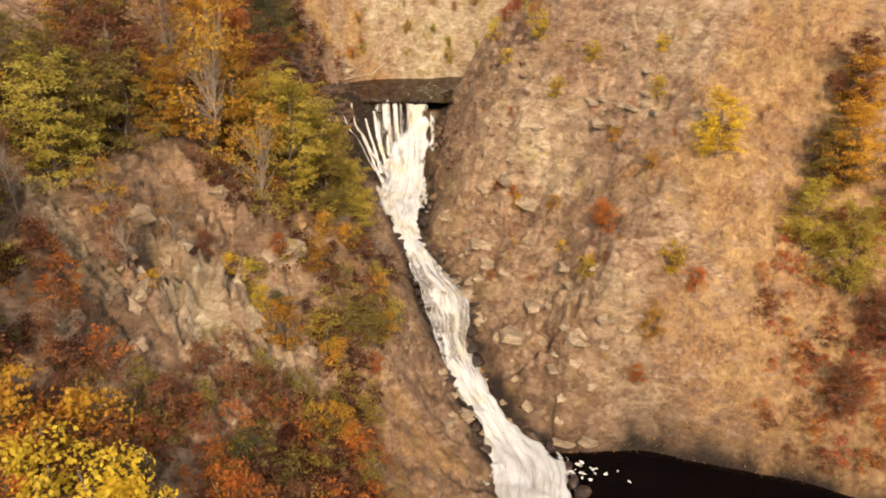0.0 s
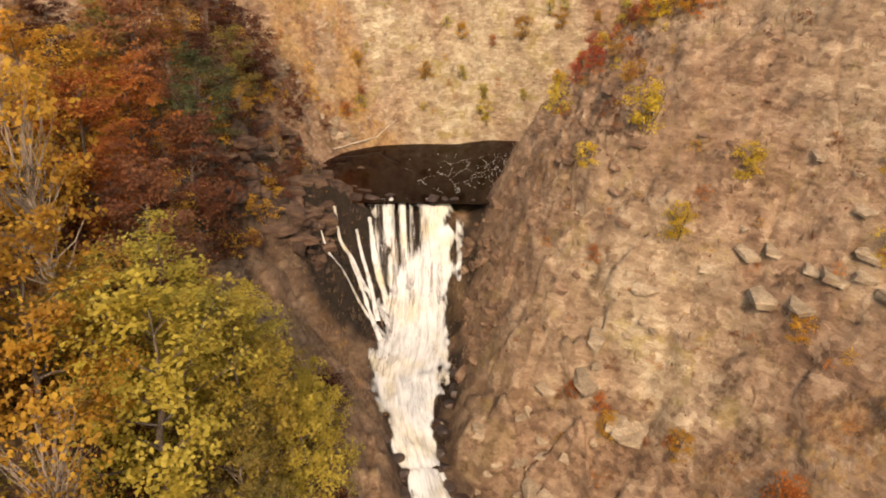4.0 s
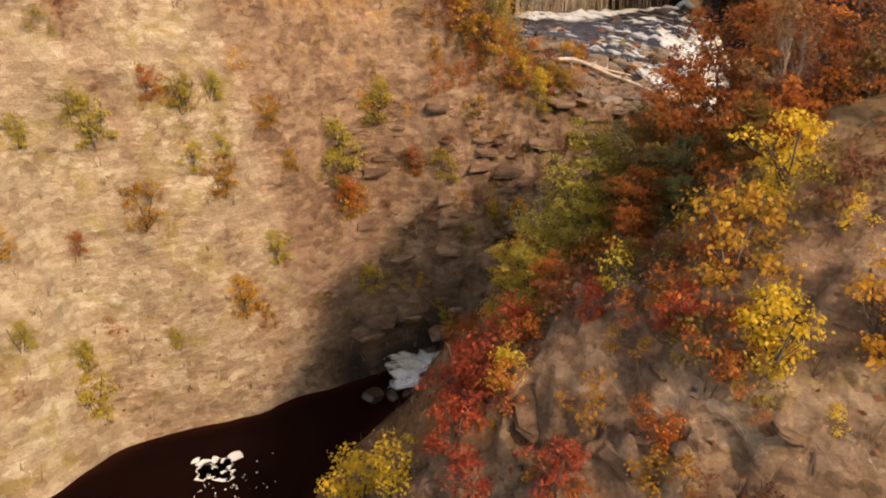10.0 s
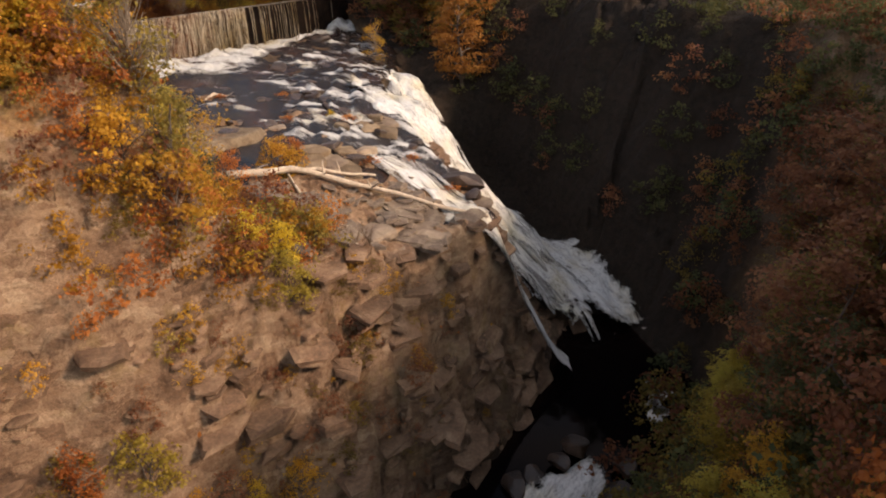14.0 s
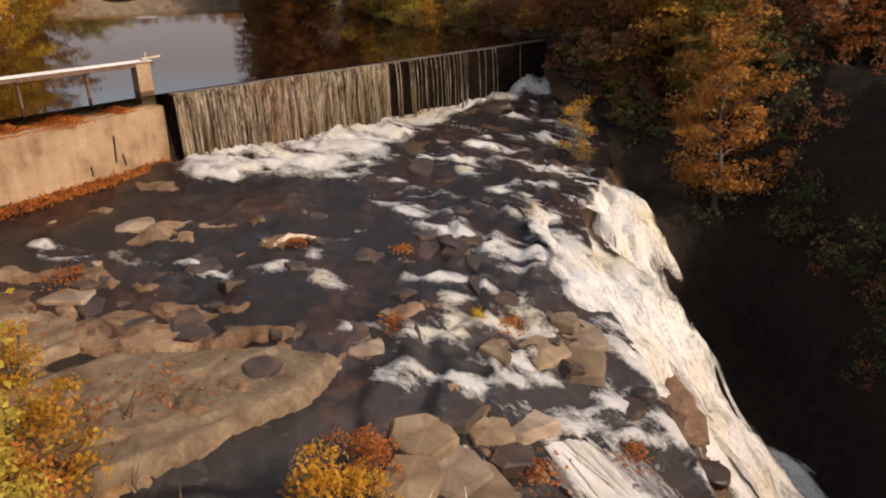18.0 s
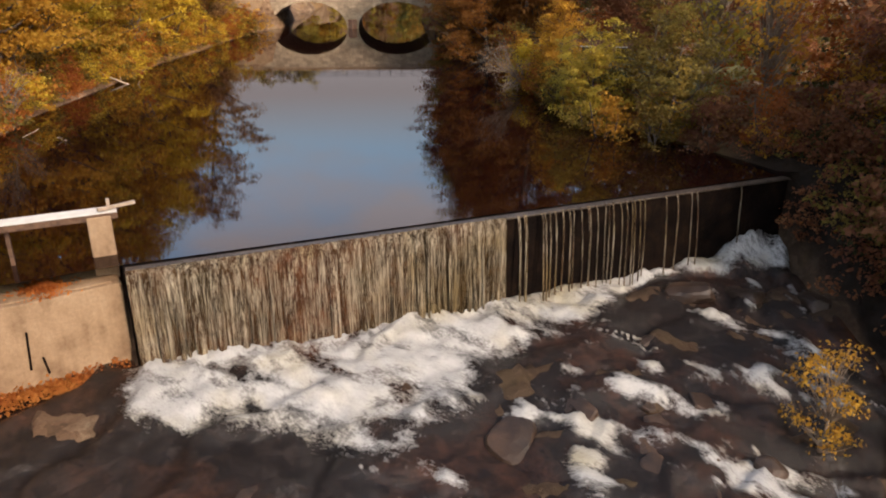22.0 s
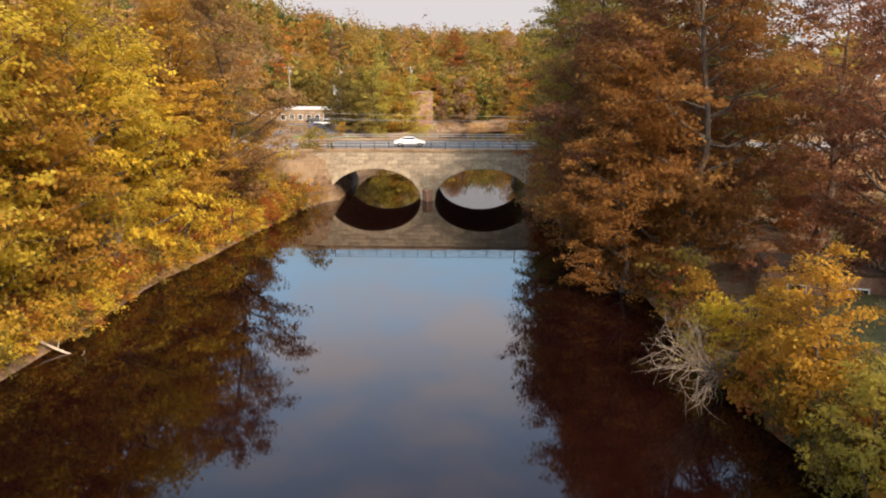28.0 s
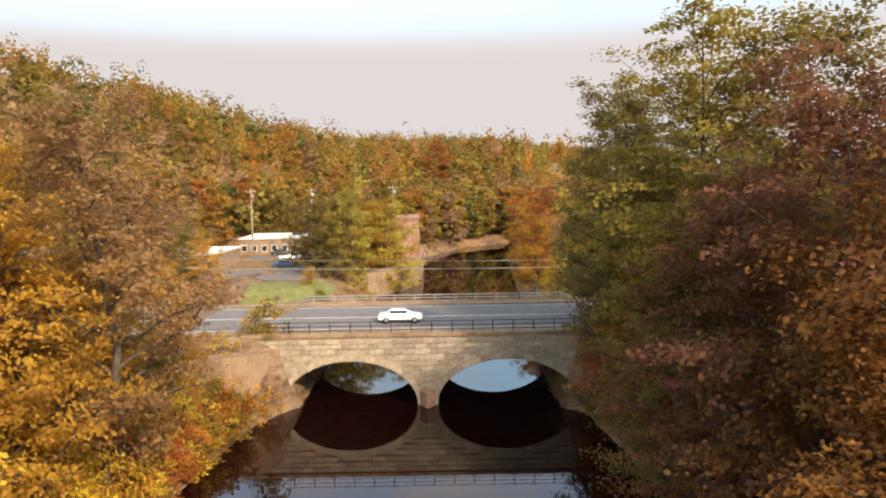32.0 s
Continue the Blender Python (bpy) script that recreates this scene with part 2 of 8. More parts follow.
def base_height(x, y):
    """The ground without its roughness, how far inside the river bed each place is, the way to the nearest bank, and where the ledge is."""
    x, y = np.asarray(x, float).ravel(), np.asarray(y, float).ravel()
    zp, ip, ep = valley(x, y, POND_RIVER)
    zg, ig, eg = valley(x, y, GORGE_RIVER)
    # benches on top of the slopes
    cap = 1.2 + np.clip((y - 150) / 60, -1.6, 0) * 3.0 + 1.5 * fbm(x, y, 40, 2, 5)
    zg = smooth_low(zg, cap + np.clip(eg - 60, 0, 300) * 0.04, 3.0)
    zp = smooth_low(zp, 2.6 + 1.0 * fbm(x, y, 40, 2, 6) + np.clip(ep - 30, 0, 300) * 0.05, 2.0)
    up = (x - D0[0]) * DAM_UP[0] + (y - D0[1]) * DAM_UP[1]
    along = (x - D0[0]) * DAM_ALONG[0] + (y - D0[1]) * DAM_ALONG[1]
    beyond = np.maximum(np.maximum(-along - 14, along - 36), 0)
    up = up - 1.9 * ramp01(-along, -0.2, 0.5) * ramp01(along, -30, -24)
    mix = ramp01(up, -0.2 - 0.25 * beyond, 1.2 + 0.25 * beyond)
    rim = rim_distance(x, y)
    on = ramp01(rim, -2.2 - 2.6 * spot(x, y, 81, 198, 8, 8), 0.8 + 1.0 * spot(x, y, 81, 200, 8, 7) + 1.6 * spot(x, y, 83, 202.5, 4.5, 4))
    zl = zg + (ledge_level(x, y) - zg) * on
    z = zl + (zp - zl) * mix
    # low rock shelf west of the main lip
    shelf = np.exp(-((x + 23) / 8) ** 4 - ((y - 165) / 10) ** 4)
    z = z + (-34.3 - z) * shelf
    z = z - 4.5 * spot(x, y, 17, 165, 5, 5)
    hill = 62 * np.exp(-((x - 60) / 150) ** 2 - ((y - 640) / 150) ** 2) + 30 * np.exp(-((x - 420) / 240) ** 2 - ((y - 900) / 200) ** 2)
    hill += 26 * np.exp(-((x - 380) / 130) ** 2 - ((y - 480) / 200) ** 2)
    hill = hill * ramp01(ep, 6, 110)
    return made_ground(x, y, z + hill), ip * mix + ig * (1 - mix) * (1 - on) * (1 - shelf), ep * mix + eg * (1 - mix), on * (1 - mix)


def facets(x, y, size, seed, skew=0.5):
    """Tilted rock blocks: height from about -1 to 1, and the way to the nearest joint."""
    x, y = x / size, y / size + skew * x / size
    ix, iy = np.floor(x), np.floor(y)
    best, second = np.full_like(x, 9.0), np.full_like(x, 9.0)
    h = np.zeros_like(x)
    for i in (-1, 0, 1):
        for j in (-1, 0, 1):
            cx, cy = ix + i, iy + j
            px, py = cx + hash2(cx, cy, seed), cy + hash2(cx, cy, seed + 1)
            d = np.hypot(x - px, y - py)
            flat = (hash2(cx, cy, seed + 2) * 2 - 1) * 0.7 + (x - px) * (hash2(cx, cy, seed + 3) * 2 - 1) * 1.3 + (y - py) * (hash2(cx, cy, seed + 4) * 2 - 1) * 1.3
            closer = d < best
            second = np.where(closer, best, np.minimum(second, d))
            h = np.where(closer, flat, h)
            best = np.where(closer, d, best)
    return h, second - best


def spot(x, y, cx, cy, rx, ry):
    return np.exp(-((x - cx) / rx) ** 2 - ((y - cy) / ry) ** 2)


def rockiness(x, y):
    """Where bare broken rock shows: 0 to 1."""
    r = ramp01(fbm(x, y, 26, 3, 71), -0.05, 0.35) * 0.6
    r = r + 1.5 * spot(x, y, -32, 80, 17, 11) + 1.5 * spot(x, y, 50, 187, 17, 10) + 0.9 * spot(x, y, -22, 158, 9, 14) + 0.8 * spot(x, y, 12, 148, 11, 16) + 0.9 * spot(x, y, 20, 96, 12, 9)
    r = r + 0.4 * spot(x, y, 4, 122, 8, 16) + 0.6 * spot(x, y, 60, 192, 10, 8)
    return np.clip(r, 0, 1)


def paleness(x, y):
    """Where the pale weathered rock lies: the slope north of the pool and the bank east of the main fall."""
    p = spot(x, y, -4, 198, 27, 12) + 0.4 * spot(x, y, 26, 120, 22, 24) + 1.1 * spot(x, y, -32, 80, 15, 9)
    streak = fbm(0.8 * x + 0.6 * y, (0.8 * y - 0.6 * x) * 0.3, 5.5, 4, 45)
    return np.clip(p * (0.55 + 3.0 * streak) + 0.25 * fbm(x, y, 12, 3, 44), 0, 1)


def damp_and_shade(x, y, near, on):
    """Near-black rock: shade painted on east wall, slots, west slope; wet along the falls."""
    # east wall and west slope: gorge and tree shade put into the colour
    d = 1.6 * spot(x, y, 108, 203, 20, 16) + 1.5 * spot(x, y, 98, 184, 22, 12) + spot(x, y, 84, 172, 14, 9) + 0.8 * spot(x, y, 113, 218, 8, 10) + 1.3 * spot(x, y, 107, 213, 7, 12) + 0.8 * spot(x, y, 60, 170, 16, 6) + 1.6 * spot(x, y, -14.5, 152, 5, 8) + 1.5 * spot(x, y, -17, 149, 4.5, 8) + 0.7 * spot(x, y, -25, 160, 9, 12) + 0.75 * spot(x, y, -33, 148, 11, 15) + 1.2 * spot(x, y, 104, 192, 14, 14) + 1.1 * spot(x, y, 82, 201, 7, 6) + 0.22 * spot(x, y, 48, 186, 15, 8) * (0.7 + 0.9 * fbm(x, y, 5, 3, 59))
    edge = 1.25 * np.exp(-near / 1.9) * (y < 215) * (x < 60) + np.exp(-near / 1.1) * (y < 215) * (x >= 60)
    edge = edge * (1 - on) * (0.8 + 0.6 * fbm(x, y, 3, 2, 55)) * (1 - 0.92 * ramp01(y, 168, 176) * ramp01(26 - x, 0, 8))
    # shade between the trees, painted as patches of darker litter
    shady_litter = (0.55 * spot(x, y, -36, 108, 12, 26) + 0.5 * spot(x, y, -22, 104, 10, 16) + 0.45 * spot(x, y, -40, 66, 10, 16)) * ramp01(fbm(x, y, 6, 3, 57), -0.15, 0.2)
    return np.clip(np.maximum(np.maximum(np.maximum(d * (1 - 0.9 * on), edge), shady_litter), 0.75 * on * ramp01(x, 67, 73)), 0, 1)


def cracks(x, y, on):
    """Joints between the rock blocks, 0 to 1: dark soil and painted crevice shade."""
    a = facets(x, y, 5.2, 81)[1]
    b, c = facets(x, y, 1.9, 91)[1], facets(x, y * 1.5, 3.6, 101)[1]
    return np.clip(np.maximum((1 - ramp01(a, 0, 0.10)) * (1 - on), np.maximum(0.7 * (1 - ramp01(b, 0, 0.13)), on * (1 - ramp01(c, 0, 0.07)))), 0, 1)


def roughness(x, y, z, near, on):
    steep = np.clip(near / 6, 0, 1) * (1 - on)
    bank = np.clip(near / 2.5, 0.1, 1) * (1 - 0.8 * on)
    rock = rockiness(x, y) * np.clip(near / 1.5, 0.12, 1) * (1 - on)
    a, ja = facets(x, y, 5.2, 81)
    b, jb = facets(x, y, 1.9, 91)
    r = 1.8 * fbm(x, y, 14, 4, 21) * steep + 0.8 * (ridged(x + 0.15 * z, y - 0.1 * z, 5.5, 3, 31) - 0.6) * bank
    r = r + rock * (1.7 * a + 0.62 * b - 0.9 * (1 - ramp01(ja, 0, 0.12)) - 0.3 * (1 - ramp01(jb, 0, 0.16))) + 0.28 * fbm(x, y, 1.6, 3, 41) * np.clip(near, 0.2, 1)
    r = r + 4.5 * spot(x, y, -4, 201, 32, 13) * np.clip(near / 5, 0, 1) * (ridged(0.8 * x + 0.6 * y, (0.8 * y - 0.6 * x) * 0.25, 7.5, 3, 46) - 0.6)
    big, jbig = facets(x + 0.3 * y, y - 0.3 * x, 8.5, 181, 0.2)
    r = r + spot(x, y, -32, 80, 17, 11) * np.clip(near / 4, 0, 1) * (2.6 * big - 1.3 * (1 - ramp01(jbig, 0, 0.09)))
    # slabs of the ledge: dry in the west and along its south rim
    s = (D0[0] - x) * DAM_UP[0] + (D0[1] - y) * DAM_UP[1]
    dry_rock = 0.55 * ramp01(66 - x + 3 * fbm(x, y, 8, 2, 13), 0, 7) * ramp01(s, 10, 17) + 0.40 * ramp01(s + 4 * fbm(x, y, 9, 2, 14), 30, 38) * ramp01(67 - x, -3, 3) - 0.30
    c, jc = facets(x, y * 1.5, 3.6, 101)
    dry_rock = dry_rock - 0.9 * spot(x, y, 57.5, 203.0, 5.0, 1.7) - 0.5 * spot(x, y, 60.5, 202.0, 2.4, 2.0)
    return r + on * (ledge_relief(x, y) + 0.34 * c + 0.12 * b + dry_rock - 0.25 * (1 - ramp01(jc, 0, 0.1)))


def strata(x, y, z, near, on):
    """Beds of rock stepping out of the cliffs."""
    where = spot(x, y, 52, 186, 22, 12) + spot(x, y, -30, 80, 20, 16) + 0.7 * spot(x, y, 12, 148, 11, 16) + 0.6 * spot(x, y, 20, 98, 14, 12) + 0.8 * spot(x, y, -22, 156, 9, 12)
    where = np.clip(1.5 * where, 0, 1) * np.clip(near / 2.5, 0, 1) * (1 - on)
    q = z + 0.10 * x - 0.16 * y + 1.6 * fbm(x, y, 9, 3, 121)
    total = 0
    for h, part_of, seed in ((3.1, 0.70, 3), (1.25, 0.9, 7), (0.55, 0.8, 9)):
        u = q / h + 0.35 * fbm(x, y, 4, 2, 130 + seed) + 0.5 * facets(x, y, 2.2 + 0.6 * h, 140 + seed)[0]
        f = u - np.floor(u)
        total = total + part_of * h * (ramp01(f, 0.34, 0.56) - f)
    return total * where


def ground_height(x, y):
    x, y = np.asarray(x, float), np.asarray(y, float)
    z, inside, near, on = base_height(x, y)
    fx, fy = x.ravel(), y.ravel()
    z = z + strata(fx, fy, z, near, on)
    flat = np.where((fy > 232) & (fx > 20), 0.25, 1.0)
    z = z + roughness(fx, fy, z, near, on) * flat - inside * 1.3
    return z.reshape(x.shape)


def steps(marks, sizes, far, grow):
    """Grid lines: even steps between the marks, then ever longer ones out to the distance."""
    out = [marks[0]]
    for a, b, s in zip(marks[:-1], marks[1:], sizes):
        count = max(1, round((b - a) / s))
        out += [a + (b - a) * (k + 1) / count for k in range(count)]
    before, after = [], []
    a, s = out[0], sizes[0]
    while a > -far:
        s *= grow
        a -= s
        before.append(a)
    a, s = out[-1], sizes[-1]
    while a < far:
        s *= grow
        a += s
        after.append(a)
    return np.array(before[::-1] + out + after)


def part(name, data, material, parent=None, label=""):
    """One mesh object; data is a mesh, a bmesh or (vertices, faces)."""
    if isinstance(data, tuple):
        mesh = bpy.data.meshes.new(name)
        mesh.from_pydata(*((data[0], [], data[1])))
    elif isinstance(data, bmesh.types.BMesh):
        mesh = bpy.data.meshes.new(name)
        data.to_mesh(mesh)
        data.free()
    else:
        mesh = data
    if material and not mesh.materials:
        mesh.materials.append(material)
    ob = new(name, mesh)
    if parent:
        ob.parent = parent
    if label:
        ob["label"] = label
    return ob


def smooth(mesh):
    mesh.polygons.foreach_set("use_smooth", [True] * len(mesh.polygons))
    mesh.update()


def grid_faces(rows, cols):
    i = np.arange(rows - 1)[:, None] * cols + np.arange(cols - 1)[None, :]
    return np.stack([i, i + 1, i + cols + 1, i + cols], -1).reshape(-1, 4)


def grid_mesh(name, X, Y, Z, smoothed=True):
    mesh = bpy.data.meshes.new(name)
    co = np.stack([X, Y, Z], -1).reshape(-1, 3)
    faces = grid_faces(*X.shape)
    mesh.vertices.add(len(co))
    mesh.vertices.foreach_set("co", co.ravel())
    mesh.loops.add(faces.size)
    mesh.loops.foreach_set("vertex_index", faces.ravel().astype(np.int32))
    mesh.polygons.add(len(faces))
    mesh.polygons.foreach_set("loop_start", np.arange(0, faces.size, 4, dtype=np.int32))
    mesh.update(calc_edges=True)
    mesh.validate()
    if smoothed:
        smooth(mesh)
    return mesh


# ---- materials ----
class Shader:
    """A principled material with short ways to noise, ramps and bumps."""

    def __init__(self, name, rough=0.8, metal=0.0, specular=0.5):
        self.mat = bpy.data.materials.new(name)
        self.tree = nodes_of(self.mat)
        self.n, self.l = self.tree.nodes, self.tree.links
        self.out = self.n.new("ShaderNodeOutputMaterial")
        self.bsdf = self.n.new("ShaderNodeBsdfPrincipled")
        self.l.new(self.bsdf.outputs[0], self.out.inputs["Surface"])
        self.set("Roughness", rough)
        self.set("Metallic", metal)
        self.set("Specular IOR Level", specular)
        self.co = self.n.new("ShaderNodeTexCoord").outputs["Object"]

    def set(self, key, value):
        if hasattr(value, "is_output"):
            self.l.new(value, self.bsdf.inputs[key])
        else:
            self.bsdf.inputs[key].default_value = value

    def place(self, scale=(1, 1, 1), turn=0.0, of=None):
        m = self.n.new("ShaderNodeMapping")
        m.inputs["Scale"].default_value = scale
        m.inputs["Rotation"].default_value = (0, 0, radians(turn))
        self.l.new(of or self.co, m.inputs["Vector"])
        return m.outputs["Vector"]

    def noise(self, scale, detail=4, rough=0.55, co=None, distort=0.0):
        t = self.n.new("ShaderNodeTexNoise")
        t.inputs["Scale"].default_value, t.inputs["Detail"].default_value = scale, detail
        t.inputs["Roughness"].default_value, t.inputs["Distortion"].default_value = rough, distort
        self.l.new(co or self.co, t.inputs["Vector"])
        return t.outputs["Fac"]

    def cells(self, scale, co=None, feature="F1", rand=1.0):
        t = self.n.new("ShaderNodeTexVoronoi")
        t.feature = feature
        t.inputs["Scale"].default_value, t.inputs["Randomness"].default_value = scale, rand
        self.l.new(co or self.co, t.inputs["Vector"])
        return t.outputs["Distance"]

    def chips(self, scale, bend=0.35, shape=(1, 1, 1)):
        """A random tone for each chip of a broken surface, 0 to 1."""
        n = self.n.new("ShaderNodeTexNoise")
        n.inputs["Scale"].default_value, n.inputs["Detail"].default_value = scale * 1.3, 5
        self.l.new(self.co, n.inputs["Vector"])
        m = self.n.new("ShaderNodeVectorMath")
        m.operation = "MULTIPLY_ADD"
        m.inputs[1].default_value = (bend * 2 / scale,) * 3
        self.l.new(n.outputs["Color"], m.inputs[0])
        self.l.new(self.co, m.inputs[2])
        t = self.n.new("ShaderNodeTexVoronoi")
        t.inputs["Scale"].default_value = scale
        self.l.new(self.place(shape, 0, m.outputs[0]), t.inputs["Vector"])
        return self.math("ADD", t.outputs["Color"], 0.0)

    def ramp(self, fac, *stops):
        r = self.n.new("ShaderNodeValToRGB")
        e = r.color_ramp.elements
        while len(e) < len(stops):
            e.new(0.5)
        for k, (p, c) in enumerate(stops):
            e[k].position, e[k].color = p, (*c, 1) if isinstance(c, tuple) else (c, c, c, 1)
        self.l.new(fac, r.inputs["Fac"])
        return r.outputs["Color"]

    def mix(self, a, b, fac, blend="MIX"):
        m = self.n.new("ShaderNodeMix")
        m.data_type, m.blend_type = "RGBA", blend
        for key, v in (("A", a), ("B", b), ("Factor", fac)):
            if hasattr(v, "is_output"):
                self.l.new(v, m.inputs[key])
            else:
                m.inputs[key].default_value = (*v, 1) if isinstance(v, tuple) else v
        return m.outputs["Result"]

    def math(self, op, a, b=0.0):
        m = self.n.new("ShaderNodeMath")
        m.operation = op
        for k, v in enumerate((a, b)):
            if hasattr(v, "is_output"):
                self.l.new(v, m.inputs[k])
            else:
                m.inputs[k].default_value = v
        return m.outputs[0]

    def bump(self, height, strength=0.5, distance=0.1):
        b = self.n.new("ShaderNodeBump")
        b.inputs["Strength"].default_value, b.inputs["Distance"].default_value = strength, distance
        self.l.new(height, b.inputs["Height"])
        self.l.new(b.outputs["Normal"], self.bsdf.inputs["Normal"])

    def normal_z(self):
        g = self.n.new("ShaderNodeNewGeometry")
        s = self.n.new("ShaderNodeSeparateXYZ")
        self.l.new(g.outputs["True Normal"], s.inputs[0])
        return s.outputs["Z"]

    def axis(self, which):
        s = self.n.new("ShaderNodeSeparateXYZ")
        self.l.new(self.co, s.inputs[0])
        return s.outputs[which]

    def chance(self):
        return self.n.new("ShaderNodeObjectInfo").outputs["Random"]

    def island(self):
        return self.n.new("ShaderNodeNewGeometry").outputs["Random Per Island"]


def ground_material():
    s = Shader("rock_and_litter", 0.9, specular=0.2)

    def value(name):
        at = s.n.new("ShaderNodeAttribute")
        at.attribute_name = name
        return at.outputs["Fac"]

    big, mid, fine, grain = s.noise(0.06, 5), s.noise(0.30, 6, 0.68), s.noise(1.5, 6, 0.72), s.noise(5.5, 6, 0.75)
    patch, tuft = s.noise(0.42, 8, 0.66, None, 1.2), s.noise(0.7, 8, 0.7, None, 0.8)
    slabs, bits = s.chips(0.38, 0.5, (1, 1, 1.5)), s.chips(1.3, 0.45, (1, 1, 1.6))
    layered = s.math("ADD", s.math("MULTIPLY", s.noise(0.55, 6, 0.7, s.place((0.6, 0.8, 2.6)), 0.8), 0.55), s.math("ADD", s.math("MULTIPLY", slabs, 0.22), s.math("MULTIPLY", bits, 0.23)))
    pale = s.ramp(layered, (0.25, (0.165, 0.105, 0.060)), (0.42, (0.305, 0.212, 0.126)), (0.56, (0.40, 0.302, 0.188)), (0.72, (0.56, 0.462, 0.312)))
    brown = s.ramp(layered, (0.25, (0.075, 0.042, 0.025)), (0.43, (0.20, 0.115, 0.066)), (0.58, (0.31, 0.195, 0.118)), (0.76, (0.45, 0.32, 0.205)))
    rock = s.mix(brown, pale, value("pale"))
    # crevice shade and soil go into the rock's colour along the joints
    gaps = s.math("MULTIPLY", s.math("MINIMUM", value("rock"), 1.0), s.ramp(s.math("ADD", s.math("MULTIPLY", value("crack"), 0.7), s.math("MULTIPLY", mid, 0.5)), (0.45, 0.0), (0.75, 0.9)))
    rock = s.mix(rock, (0.05, 0.032, 0.018), gaps)
    litter = s.ramp(fine, (0.28, (0.10, 0.043, 0.020)), (0.44, (0.21, 0.105, 0.046)), (0.58, (0.33, 0.185, 0.085)), (0.75, (0.45, 0.29, 0.14)))
    straw = s.ramp(tuft, (0.34, (0.19, 0.104, 0.042)), (0.5, (0.335, 0.195, 0.084)), (0.66, (0.465, 0.305, 0.145)))
    soil = s.mix(straw, litter, s.ramp(s.noise(0.16, 6, 0.65), (0.47, 0.0), (0.56, 1.0)))
    level = s.ramp(s.normal_z(), (0.30, 0.0), (0.80, 1.0))
    bare = s.math("ADD", s.math("MULTIPLY", big, 0.4), s.math("MULTIPLY", patch, 0.6))
    cover = s.math("MULTIPLY", s.ramp(s.math("ADD", s.math("SUBTRACT", bare, s.math("MULTIPLY", s.math("ADD", value("rock"), s.math("MULTIPLY", value("pale"), 0.9)), 0.28)), s.math("MULTIPLY", level, 0.10)), (0.46, 0.0), (0.53, 1.0)), 0.95)
    colour = s.mix(rock, soil, cover)
    colour = s.mix(colour, s.ramp(grain, (0.30, 0.50), (0.52, 1.0), (0.72, 1.3)), 0.5, "MULTIPLY")
    olive = s.ramp(fine, (0.3, (0.17, 0.115, 0.025)), (0.7, (0.38, 0.29, 0.07)))
    colour = s.mix(colour, olive, s.math("MULTIPLY", s.ramp(s.noise(0.26, 7, 0.7, None, 1.0), (0.54, 0.0), (0.61, 0.8)), s.math("ADD", 0.2, s.math("MULTIPLY", value("pale"), 0.5))))
    colour = s.mix(colour, s.ramp(mid, (0.3, 0.62), (0.7, 1.25)), 0.7, "MULTIPLY")
    # near-black tone for wet rock and for the shade painted on gorge sides
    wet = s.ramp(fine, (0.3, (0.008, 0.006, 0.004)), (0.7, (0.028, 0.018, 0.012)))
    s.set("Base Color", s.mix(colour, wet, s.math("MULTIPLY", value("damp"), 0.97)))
    s.bump(s.math("ADD", s.math("ADD", s.math("MULTIPLY", fine, 0.6), layered), s.math("ADD", s.math("MULTIPLY", bits, 0.35), s.math("MULTIPLY", grain, 0.3))), 1.0, 0.5)
    return s.mat


def water_material(name="still_water", bump=0.02, scale=0.6, ior=1.37, deep=(0.0090, 0.0020, 0.0019), bed=None, tint=(1.0, 0.81, 0.80)):
    """Clear brown river water: dark in the depth, red-brown where the bed shows through."""
    s = Shader(name, 0.03, specular=0.22 if bed else 0.5)
    colour = s.mix(tuple(0.6 * c for c in deep), deep, s.ramp(s.noise(0.08, 4), (0.35, 0.0), (0.65, 1.0)))
    if bed:
        at = s.n.new("ShaderNodeAttribute")
        at.attribute_name = "shallow"
        colour = s.mix(colour, s.mix(bed, tuple(0.35 * c for c in bed), s.noise(0.5, 5)), at.outputs["Fac"])
    s.set("Base Color", colour)
    s.set("IOR", ior)
    s.set("Specular Tint", (*tint, 1))
    s.bump(s.noise(scale, 4, 0.6, s.place((1, 1, 1))), bump, 0.1)
    return s.mat


GROUND = ground_material()
STILL = water_material()
POOL = water_material("deep_pool_water", 0.05, 0.8, 1.12, (0.0075, 0.0024, 0.0022), (0.040, 0.011, 0.005))
BLACK_POOL = water_material("black_pool_water", 0.05, 0.8, 1.15, (0.0022, 0.0017, 0.0020), (0.012, 0.006, 0.004))

# ---- ground ----
gx = steps((-46, 32, 80, 110, 176, 240), (0.36, 0.22, 0.36, 1.6, 3.0), 2600, 1.10)
gy = steps((40, 62, 174, 202, 232, 348, 560), (1.2, 0.36, 0.22, 0.36, 1.6, 3.0), 2600, 1.10)
GX, GY = np.meshgrid(gx, gy)
GZ = ground_height(GX, GY)
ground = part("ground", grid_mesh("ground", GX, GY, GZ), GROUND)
STEEP = np.hypot(*np.gradient(GZ, gy, gx))
NEAR, ON = (q.reshape(GX.shape) for q in base_height(GX, GY)[2:])
CLIFF = spot(GX, GY, 52, 187, 17, 9) + 1.1 * spot(GX, GY, 31, 190, 14, 9) + spot(GX, GY, 66, 183, 10, 8)
